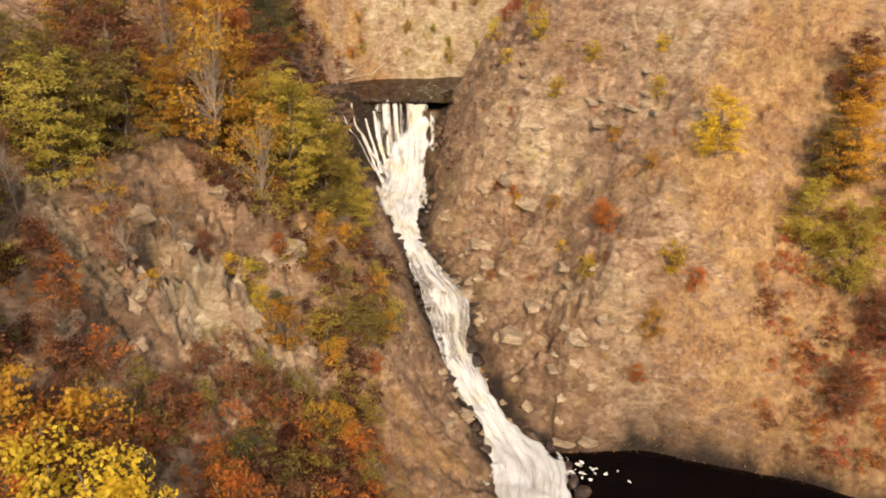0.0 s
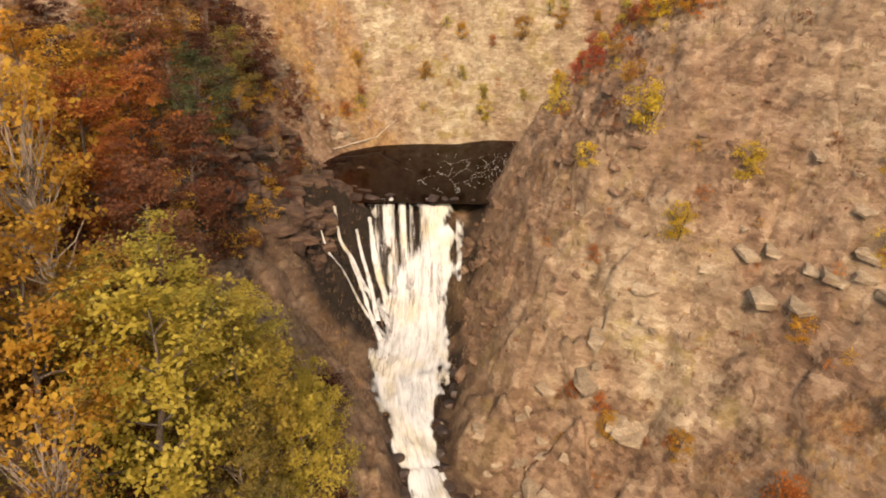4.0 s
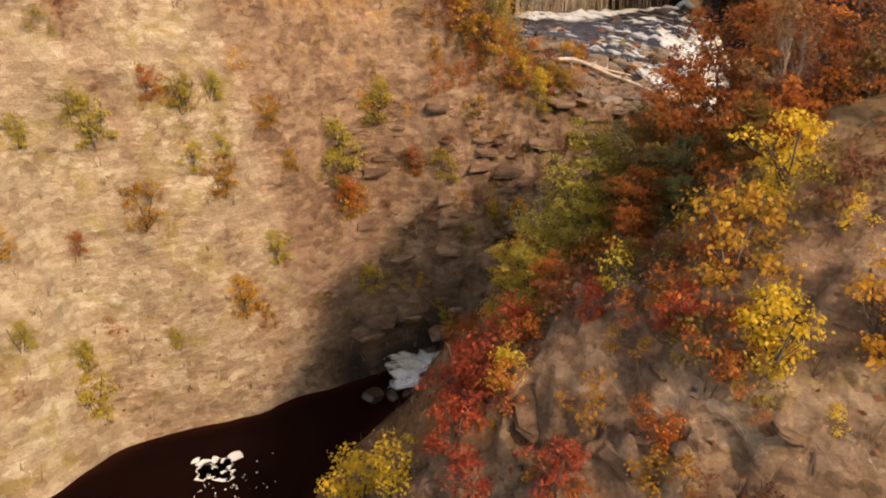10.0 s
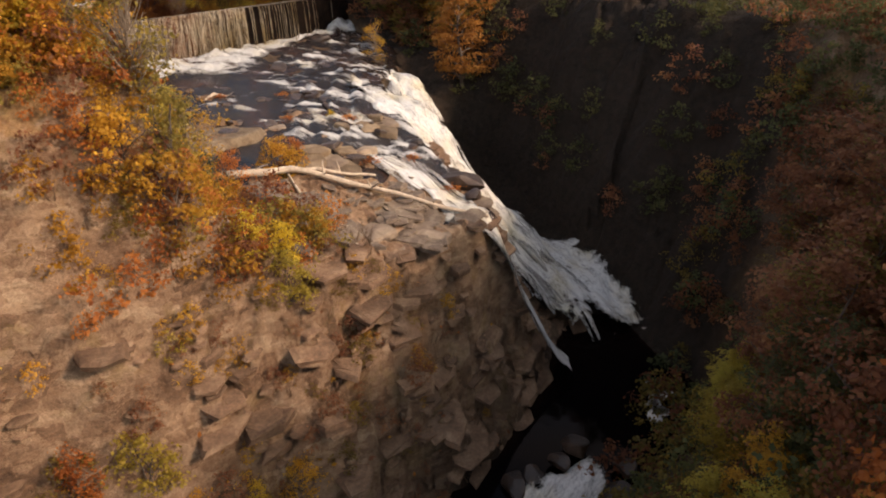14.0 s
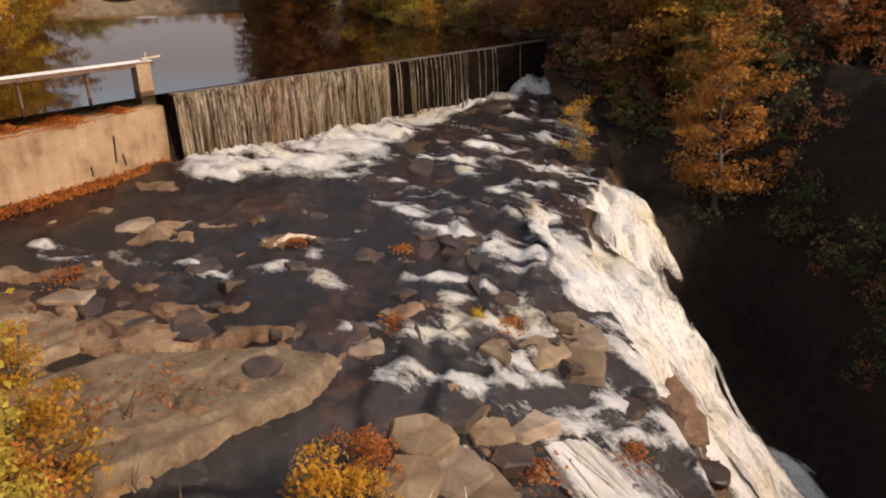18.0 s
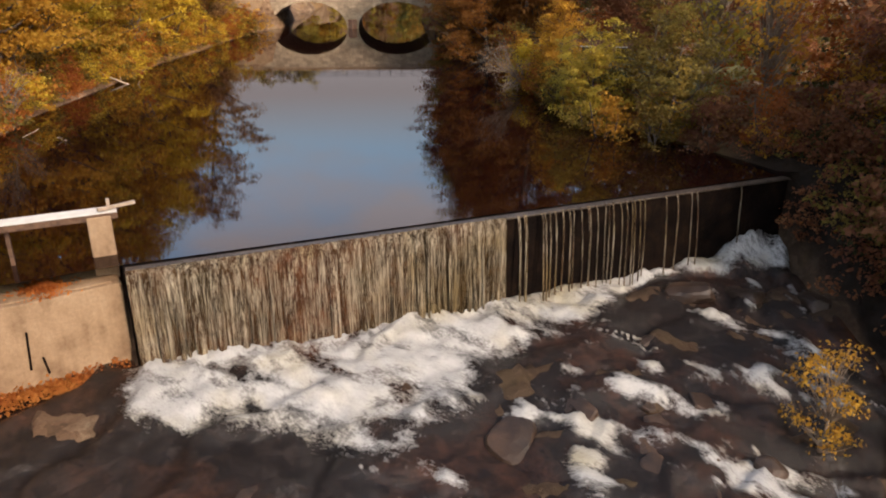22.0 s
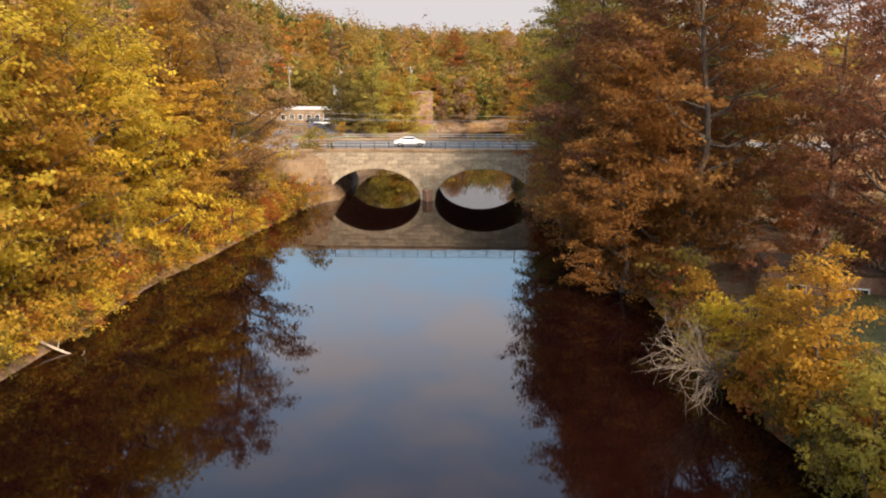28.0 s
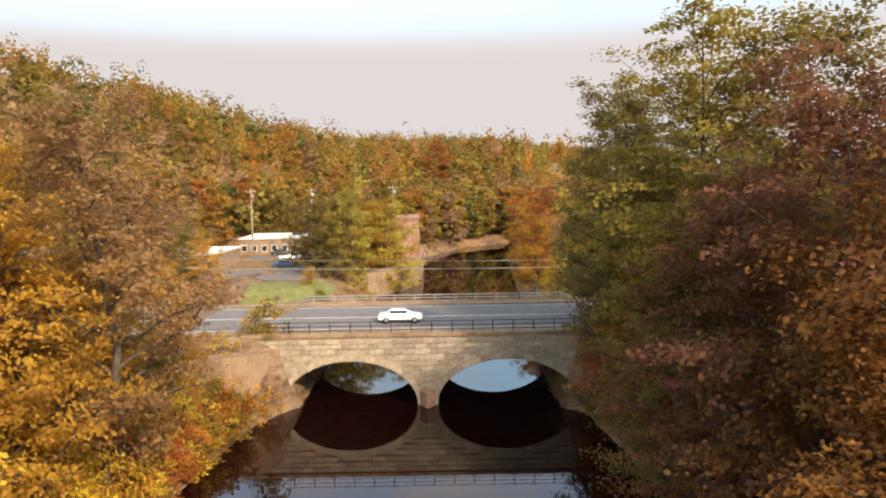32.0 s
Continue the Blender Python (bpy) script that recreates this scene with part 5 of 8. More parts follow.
for x, y, size in ((83.4, 217.2, 2.2), (71.6, 208.9, 1.5), (70.4, 210.8, 1.4), (68.1, 190.2, 2.9), (70.2, 193.2, 1.7), (66.6, 188.6, 1.8), (71.6, 195.8, 1.5), (80.6, 212.4, 1.3), (86.8, 213.2, 1.4), (90.4, 211.0, 1.3), (93.0, 219.4, 1.6), (98.6, 221.0, 2.4), (101.2, 219.6, 2.2), (103.4, 217.0, 2.0), (78.4, 215.8, 1.2), (73.2, 204.6, 1.4), (70.4, 195.8, 1.5), (71.0, 192.6, 1.8)):
    rock("boulder", BOULDERS, x, y, size, WET_ROCK, None, "dark wet boulder in the rapids", "wet boulders")


def ledge_top(x, y):
    """The level of the water on the ledge."""
    q, w = np.array([float(x)]), np.array([float(y)])
    return float((ledge_level(q, w) + 0.9 * ledge_relief(q, w))[0])


for x, y, size in ((66.4, 205.1, 2.4), (65.0, 206.2, 1.6), (68.4, 201.0, 2.2), (71.2, 198.9, 3.2), (69.9, 199.9, 2.2), (72.6, 200.4, 1.8), (62.6, 200.5, 2.6), (62.4, 197.9, 3.0), (60.6, 199.6, 2.2), (64.6, 199.0, 2.0), (67.4, 212.4, 1.5), (78.2, 210.6, 1.3), (74.0, 206.0, 1.4), (64.2, 213.4, 1.3), (72.6, 216.4, 1.1), (62.4, 216.8, 1.2), (86.6, 217.0, 1.5), (91.8, 214.6, 1.4), (69.2, 207.0, 1.3), (70.4, 213.6, 1.2), (74.6, 210.0, 1.5)):
    rock("slab", SLABS, x, y, size, BED_ROCK if y < 203 else WET_ROCK, ledge_top(x, y) + 0.10, "low brown rock breaking the shallow water", "ledge slabs")


def bed_slab(name, outline, west, east, label, seed):
    """A broad bed of flat rock with a ragged edge, low steps and cracks; west and east: its top there."""
    xs, ys = zip(*outline)
    X, Y = np.meshgrid(np.arange(min(xs) - 0.5, max(xs) + 0.5, 0.16), np.arange(min(ys) - 0.5, max(ys) + 0.5, 0.16))
    best, odd = np.full(X.shape, 1e9), np.zeros(X.shape, bool)
    for (ax, ay), (bx, by) in zip(outline, outline[1:] + outline[:1]):
        u = np.clip(((X - ax) * (bx - ax) + (Y - ay) * (by - ay)) / ((bx - ax) ** 2 + (by - ay) ** 2), 0, 1)
        best = np.minimum(best, np.hypot(X - ax - u * (bx - ax), Y - ay - u * (by - ay)))
        odd ^= ((ay > Y) != (by > Y)) & (X < (bx - ax) * (Y - ay) / (by - ay + 1e-9) + ax)
    d = np.where(odd, best, -best) + 0.30 * fbm(X, Y, 1.8, 3, seed)
    top = west + (east - west) * (X - min(xs)) / (max(xs) - min(xs)) + 0.05 * fbm(X, Y, 1.2, 4, seed + 1)
    q = 0.42 * X + 0.9 * Y + 1.5 * fbm(X, Y, 4.5, 3, seed + 2)
    f = (q / 2.3) % 1.0
    top = top + 0.16 * (ramp01(f, 0.0, 0.10) - f) - 0.22 * (1 - ramp01(np.abs(fbm(X, Y * 2.0, 5.0, 2, seed + 3)), 0.0, 0.03))
    Z = top - 0.30 * (1 - ramp01(d, 0.25, 0.42)) - 1.5 * (1 - ramp01(d, 0.0, 0.14))
    mesh = grid_mesh(name, X, Y, Z)
    bm = bmesh.new()
    bm.from_mesh(mesh)
    bm.verts.ensure_lookup_table()
    flat = d.ravel()
    bmesh.ops.delete(bm, geom=[v for v in bm.verts[:] if flat[v.index] < -0.12], context="VERTS")
    bm.to_mesh(mesh)
    bm.free()
    return tagged(part(name, mesh, BED_ROCK), label, "rock", "ledge slabs")


bed_slab("slab", [(63.6, 205.4), (62.4, 207.4), (60.4, 210.0), (57.6, 212.4), (54.6, 212.8), (51.8, 210.4), (51.0, 207.2), (53.0, 205.4), (57.0, 204.8), (60.8, 204.2)], -4.95, -5.55, "broad flat tan rock bed jutting into the water", 301)
bed_slab("slab", [(57.2, 213.2), (58.0, 215.4), (56.6, 218.4), (50.0, 219.4), (47.0, 216.0), (48.6, 212.0), (52.0, 211.6), (54.6, 213.4)], -4.65, -4.95, "broad flat tan rock bed beside the shallow water", 302)
bed_slab("slab", [(51.4, 205.6), (51.2, 210.6), (47.4, 211.6), (45.6, 208.0), (46.6, 204.8)], -4.6, -4.85, "flat tan rock bed below the bank", 303)


def off_ledge(x, y, by=1.0):
    return rim_distance(np.array([x]), np.array([y]))[0] < by


def rocky(x, y, least):
    return rockiness(np.array([x]), np.array([y]))[0] > least


broken_rock("cliff_rock", 840, 25, 76, 176, 200, BROWN_BLOCK, "brown layered rock plates stepping down a cliff", (0.5, 3.0), (0.12, 0.26), lambda x, y, z: -31 < z < -8.5 and off_ledge(x, y) and x > 30 + 10 * math.sin(x * 12.9 + y * 78.2), 3, 14, 8, -0.06, 10, (1.1, 1.9))
broken_rock("rim_rock", 200, 45, 67, 184, 202, SLAB_ROCK, "flat brown rock plates along the ledge rim", (0.6, 2.8), (0.10, 0.18), lambda x, y, z: not off_ledge(x, y, 0.4) and foam_strength(np.array([x]), np.array([y]))[0][0] < 0.4 and (230 - y) + (72 - x) * 0.35 > 38, 4, 30, 4, 0.40)
broken_rock("ledge_rock", 190, 58, 104, 196, 226, WET_ROCK, "low dark wet rocks breaking the rapids", (0.4, 1.9), (0.16, 0.32), lambda x, y, z: not off_ledge(x, y, 1.5) and (D0[0] - x) * DAM_UP[0] + (D0[1] - y) * DAM_UP[1] > 9, 14, 30, 4, 0.48)
broken_rock("shelf_rock", 520, -36, -13, 146, 176, DARK_BLOCK, "dark brown rock blocks on a wet shelf beside the fall", (0.7, 3.2), (0.2, 0.45), lambda x, y, z: z < -24 and not (x > -20 and y < 157) and not (x > -25 and y > 156.5 and math.sin(x * 12.9 + y * 78.2) < 0.75), 5, -30, 6, 0.30, 14, (1.2, 1.9))
broken_rock("channel_rock", 90, -1.6, 3.4, 136, 159, BROWN_BLOCK, "brown blocky rock along the edge of the fall", (0.7, 2.6), (0.25, 0.5), lambda x, y, z: -50 < z < -33, 15, 70, 12, 0.05)
broken_rock("outcrop_rock", 46, -38, -10, 62, 98, PALE_BLOCK, "pale fractured rock outcrop above the cascade", (1.4, 5.5), (0.22, 0.42), lambda x, y, z: rocky(x, y, 0.5) and z > -66, 6, -40, 26, -0.25)
broken_rock("bank_rock", 130, 0, 40, 86, 128, PALE_BLOCK, "weathered rock ribs breaking through a dry slope", (1.2, 4.5), (0.14, 0.28), lambda x, y, z: rocky(x, y, 0.6) and z > -70, 7, 35, 16, 0.08)
broken_rock("ridge_rock", 80, 2, 30, 132, 166, BROWN_BLOCK, "brown weathered rock ribs on the ridge", (0.6, 2.8), (0.14, 0.3), lambda x, y, z: rocky(x, y, 0.45) and z > -46, 9, 50, 20, -0.16)
broken_rock("slope_rock", 130, -34, 26, 186, 222, PALE_BLOCK, "pale rock ribs on the sunlit slope above the pool", (0.9, 3.6), (0.14, 0.3), lambda x, y, z: -33 < z < -4 and rocky(x, y, 0.15), 8, -30, 18, -0.22)


def log(points, radius, label, stubs=0):
    """A fallen trunk resting on the ground along x, y points."""
    rng = np.random.default_rng(int(abs(points[0][0]) * 10))
    path = []
    pts = [np.array((x, y, height_at(x, y) + radius * 0.8 + up)) for x, y, up in points]
    for a, b in zip(pts[:-1], pts[1:]):
        path += list(wavy(rng, a, b, 0.012, 6))[:-1]
    path.append(pts[-1])
    radii = np.linspace(radius, radius * 0.45, len(path)) * (1 + 0.12 * rng.normal(0, 1, len(path)).clip(-1, 1))
    verts, faces = [], []
    tube(verts, faces, path, radii, 9)
    faces.append(tuple(range(9))[::-1])
    root = tagged(part("log", (verts, faces), PALE_WOOD), label, "log")
    smooth(root.data)
    for k in range(stubs):
        i = int(rng.uniform(0.15, 0.9) * len(path))
        a = path[i]
        b = a + np.array([rng.normal(0, 0.8), rng.normal(0, 0.8), rng.uniform(0.2, 0.9)])
        rod("branch", wavy(rng, a, b, 0.05, 4), np.linspace(radius * 0.35, 0.02, 4), PALE_WOOD, root, 5)
    return root


log([(53.6, 202.3, 0.3), (57.2, 199.0, 0.5), (60.4, 194.4, 0.5), (64.2, 186.6, 0.4)], 0.27, "long bleached driftwood trunk lying across the ledge", 5)
log([(55.4, 201.6, 0.3), (59.6, 198.4, 0.3), (63.0, 195.4, 0.3)], 0.21, "bleached driftwood pole beside a longer trunk", 3)
log([(54.6, 199.4, 0.2), (53.0, 195.2, 0.3), (52.6, 191.4, 0.2)], 0.19, "grey driftwood trunk leaning down the rim", 4)
log([(67.4, 215.9, 0.1), (69.2, 214.9, 0.35), (71.2, 214.4, 0.05)], 0.2, "short forked driftwood lying on a rock in the rapids", 2)
log([(55.8, 197.6, 0.1), (57.4, 199.6, 0.5)], 0.12, "thin grey branch on the driftwood pile", 2)
log([(-29.5, 176.0, 0.15), (-24.5, 183.6, 0.15), (-18.0, 190.0, 0.15), (-14.6, 192.6, 0.3)], 0.16, "long bleached pole lying along the pool shore", 2)

# ---- abutment west of the dam ----
ab = tagged(new("abutment"), "stained concrete abutment wall beside the dam", "wall")
prism("wall", [(72.45, 230.2), (72.6, 233.6), (48, 236), (46, 231.6), (63, 230.1)], -7, -0.85, CONCRETE, ab, 0.06)
prism("coping", [(72.1, 230.45), (72.1, 230.95), (63.1, 230.9), (46.4, 232.4), (46.3, 231.9), (63, 230.4)], -0.85, -0.78, CONCRETE, ab, 0.02)
for x, z, h, lean in ((68.6, -2.9, 1.7, 4), (69.1, -3.7, 0.8, -8), (65.2, -2.6, 0.9, 7), (66.9, -3.9, 0.6, -3)):
    crack = box("crack", (0.09, 0.05, h), (x, 230.13 - 0.0106 * (x - 67.7), z), BLACK_ROCK, ab, 0.6, 0.01, "dark wet crack in the concrete")
    crack.rotation_euler.rotate_axis("Y", radians(lean))
fl = tagged(new("flume_beam"), "pale weathered beam on posts along the abutment top", "beam")
bx0, by0, bx1, by1 = 73.0, 231.9, 47.0, 235.6
ang = math.degrees(math.atan2(by1 - by0, bx1 - bx0))
L = math.hypot(bx1 - bx0, by1 - by0)
box("plank", (L, 0.95, 0.16), ((bx0 + bx1) / 2, (by0 + by1) / 2, 1.78), ROOF, fl, ang, 0.02, "sun-bleached flat plank")
for off in (-0.52, 0.52):
    sx, sy = -math.sin(radians(ang)) * off, math.cos(radians(ang)) * off
    box("side_rail", (L, 0.08, 0.26), ((bx0 + bx1) / 2 + sx, (by0 + by1) / 2 + sy, 1.72), RUST_STEEL, fl, ang, 0.01, "brown steel side rail")
box("pillar", (0.95, 1.0, 2.8), (72.25, 231.9, 0.35), CONCRETE, fl, ang, 0.05, "battered concrete pillar")
box("cross_piece", (1.6, 0.16, 0.14), (73.0, 231.8, 2.0), GREY_WOOD, fl, ang + 20, 0.02)
box("stub_post", (0.14, 0.14, 0.5), (72.7, 231.9, 2.1), GREY_WOOD, fl, ang, 0.02)
for k in range(6):
    q = 0.16 + 0.15 * k
    box("post", (0.16, 0.22, 2.6), (bx0 + (bx1 - bx0) * q, by0 + (by1 - by0) * q, 0.45), RUST_STEEL, fl, ang, 0.02)


def leaf_stuff(name, places, mat, label, size=0.16, seed=4):
    """Loose leaves: rows of x, y, z, radius, count."""
    rng = np.random.default_rng(seed)
    cos = []
    for x, y, z, r, count in places:
        d = rng.normal(0, 1, (count, 3)) * [r * 0.5, r * 0.5, 0.0]
        p = np.array([x, y, z]) + d
        p[:, 2] += np.abs(rng.normal(0, 0.3, count)) * np.exp(-(d[:, 0] ** 2 + d[:, 1] ** 2) / (r * r * 0.3)) * min(1, r) * 0.8
        n = rng.normal(0, 0.6, (count, 3)) + [0, 0, 1]
        n /= np.linalg.norm(n, axis=1)[:, None]
        a = np.cross(n, rng.normal(0, 1, (count, 3)))
        a /= np.linalg.norm(a, axis=1)[:, None]
        b = np.cross(n, a)
        s = size * rng.uniform(0.6, 1.3, (count, 1))
        cos.append(np.stack([p - a * s * 0.5, p + b * s * 0.36, p + a * s * 0.55, p - b * s * 0.36], 1).reshape(-1, 3))
    co = np.concatenate(cos)
    mesh = bpy.data.meshes.new(name)
    mesh.vertices.add(len(co))
    mesh.vertices.foreach_set("co", co.ravel())
    mesh.loops.add(len(co))
    mesh.loops.foreach_set("vertex_index", np.arange(len(co), dtype=np.int32))
    mesh.polygons.add(len(co) // 4)
    mesh.polygons.foreach_set("loop_start", np.arange(0, len(co), 4, dtype=np.int32))
    mesh.update(calc_edges=True)
    return tagged(part(name, mesh, mat), label, "leaves", kind="stuff")

# ---- bridge ----
bridge = tagged(new("bridge"), "old stone road bridge with two round arches", "bridge")
ARCHES = ((0.1, 13.3), (15.3, 29.0))
RISE, DECK, DEEP = 4.5, 7.0, 19.0


def over_bridge(u, d, z):
    p = BRIDGE + BU * u + BN * d
    return (p[0], p[1], z)


def under(u):
    """The height of the opening at u along the face."""
    for a, b in ARCHES:
        if a < u < b:
            m, h = (a + b) / 2, (b - a) / 2
            return RISE * math.sqrt(max(0, 1 - ((u - m) / h) ** 2)) ** 0.92
    return -2.0


us = sorted(set([-6.0, -3.0, 32.0, 36.0] + [a + (b - a) * (0.5 - 0.5 * math.cos(math.pi * k / 28)) for a, b in ARCHES for k in range(29)]))
verts, faces = [], []
for a, b in zip(us[:-1], us[1:]):
    m = (a + b) / 2
    za, zb = (under(a), under(b)) if under(m) > -2 else (-2.0, -2.0)
    if under(m) > -2:
        za, zb = max(za, -0.6) if za > -2 else -0.6, max(zb, -0.6) if zb > -2 else -0.6
    n = len(verts)
    verts += [over_bridge(a, 0, za), over_bridge(b, 0, zb), over_bridge(b, 0, DECK), over_bridge(a, 0, DECK), over_bridge(a, DEEP, za), over_bridge(b, DEEP, zb), over_bridge(b, DEEP, DECK), over_bridge(a, DEEP, DECK)]
    faces += [(n, n + 1, n + 2, n + 3), (n + 5, n + 4, n + 7, n + 6), (n + 1, n, n + 4, n + 5), (n + 3, n + 2, n + 6, n + 7)]
for w in (ARCHES[0][0], ARCHES[0][1], ARCHES[1][0], ARCHES[1][1]):
    n = len(verts)
    verts += [over_bridge(w, 0, -2), over_bridge(w, DEEP, -2), over_bridge(w, DEEP, 0.3), over_bridge(w, 0, 0.3)]
    faces.append((n, n + 1, n + 2, n + 3))
body = part("body", (verts, faces), STONE, bridge)
bm = bmesh.new()
bm.from_mesh(body.data)
bmesh.ops.remove_doubles(bm, verts=bm.verts[:], dist=0.001)
bm.to_mesh(body.data)
bm.free()
STONES = []
for k in range(4):
    bm = bmesh.new()
    bmesh.ops.create_cube(bm, size=1)
    r = random.Random(k)
    for v in bm.verts:
        v.co += Vector((r.uniform(-0.03, 0.03), r.uniform(-0.1, 0.1), r.uniform(-0.06, 0.06)))
    mesh = bpy.data.meshes.new("stone")
    bm.to_mesh(mesh)
    bm.free()
    mesh.materials.append(STONE)
    STONES.append(mesh)
face_turn = math.degrees(math.atan2(BU[1], BU[0]))
r = random.Random(3)
z, course = 0.15, 0
while z < 6.5:
    h = r.uniform(0.46, 0.62)
    u = -4.6 + r.random()
    while u < 33:
        w = r.uniform(0.8, 1.9)
        clear = all(not (a - 0.6 < u + w * q < b + 0.6) or (z - 0.1) > (RISE + 0.62) * math.sqrt(max(0, 1 - ((u + w * q - (a + b) / 2) / ((b - a) / 2 + 0.62)) ** 2)) for a, b in ARCHES for q in (0, 0.5, 1))
        if clear:
            ob = new("stone", r.choice(STONES))
            ob.parent = bridge
            ob.matrix_basis = pose(*over_bridge(u + w / 2, -0.02, z + h / 2), 0, 0, face_turn) @ Matrix.Diagonal((w - 0.05, 0.14 + r.random() * 0.08, h - 0.05, 1))
        u += w
    z += h
for a, b in ARCHES:
    m, half = (a + b) / 2, (b - a) / 2 + 0.28
    for k in range(21):
        w = math.pi * (k + 0.5) / 21
        x, zz = m - half * math.cos(w), (RISE + 0.28) * math.sin(w) ** 0.96
        ob = new("arch_stone", STONES[k % 4])
        ob.parent = bridge
        slope = math.degrees(math.atan2((RISE + 0.28) * math.cos(w), half * math.sin(w)))
        ob.matrix_basis = pose(*over_bridge(x, -0.05, zz), 0, 0, face_turn) @ pose(0, 0, 0, 0, -slope, 0) @ Matrix.Diagonal((1.0, 0.26, 0.56, 1))
prism("pier_nose", [over_bridge(13.4, 0, 0)[:2], over_bridge(14.3, -1.3, 0)[:2], over_bridge(15.2, 0, 0)[:2]], -1.5, 1.5, BRICK, bridge, 0.05, "dark brown cutwater between the arches")
prism("parapet", [over_bridge(-4, -0.14, 0)[:2], over_bridge(33, -0.14, 0)[:2], over_bridge(33, 0.4, 0)[:2], over_bridge(-4, 0.4, 0)[:2]], 6.86, 7.26, CONCRETE, bridge, 0.03, "worn stone parapet ledge")
prism("parapet", [over_bridge(-4, DEEP - 0.5, 0)[:2], over_bridge(33, DEEP - 0.5, 0)[:2], over_bridge(33, DEEP + 0.1, 0)[:2], over_bridge(-4, DEEP + 0.1, 0)[:2]], 6.86, 7.3, CONCRETE, bridge, 0.03)
prism("wing_wall", [over_bridge(0, 0.1, 0)[:2], over_bridge(-1.8, -2.6, 0)[:2], over_bridge(-10.0, -5.6, 0)[:2], over_bridge(-10.4, -4.2, 0)[:2], over_bridge(-3.0, 0.1, 0)[:2]], -1.5, 5.8, CONCRETE, bridge, 0.08, "pale stone wing wall")
road = tagged(new("road"), "grey asphalt road crossing the bridge", "road", kind="structure")
prism("carriageway", [over_bridge(-120, 2.2, 0)[:2], over_bridge(150, 2.2, 0)[:2], over_bridge(150, 16.6, 0)[:2], over_bridge(-120, 16.6, 0)[:2]], 6.6, 7.06, ASPHALT, road, 0)
prism("footway", [over_bridge(-120, 0.45, 0)[:2], over_bridge(150, 0.45, 0)[:2], over_bridge(150, 2.2, 0)[:2], over_bridge(-120, 2.2, 0)[:2]], 6.6, 7.2, CONCRETE, road, 0.02)
prism("footway", [over_bridge(-120, 16.6, 0)[:2], over_bridge(150, 16.6, 0)[:2], over_bridge(150, 18.5, 0)[:2], over_bridge(-120, 18.5, 0)[:2]], 6.6, 7.2, CONCRETE, road, 0.02)
for d, w in ((3.1, 0.14), (9.2, 0.12), (9.6, 0.12), (15.6, 0.14)):
    prism("road_line", [over_bridge(-120, d, 0)[:2], over_bridge(150, d, 0)[:2], over_bridge(150, d + w, 0)[:2], over_bridge(-120, d + w, 0)[:2]], 7.05, 7.066, LINE, road, 0)
rail = tagged(new("railing"), "thin black steel railing along the bridge", "railing")
for k in range(17):
    u = -1.2 + 2.0 * k
    rod("post", [over_bridge(u, 0.15, 7.2), over_bridge(u, 0.15, 8.4)], 0.045, DARK_STEEL, rail, 6)
for z in (7.55, 7.95, 8.36):
    rod("rail", [over_bridge(-1.4, 0.15, z), over_bridge(31.0, 0.15, z)], 0.032, DARK_STEEL, rail, 6)
rail = tagged(new("guard_rail"), "pale steel guard rail on the far side of the bridge", "railing")
for k in range(13):
    u = 0.0 + 2.5 * k
    box("post", (0.14, 0.14, 0.9), over_bridge(u, DEEP - 0.2, 7.6), GREY_STEEL, rail, face_turn, 0.01)
for z in (7.62, 7.98):
    rod("rail", [over_bridge(-3.0, DEEP - 0.2, 7.1), over_bridge(-0.6, DEEP - 0.2, z), over_bridge(30.6, DEEP - 0.2, z), over_bridge(33.0, DEEP - 0.2, 7.1)], 0.07, GREY_STEEL, rail, 6)


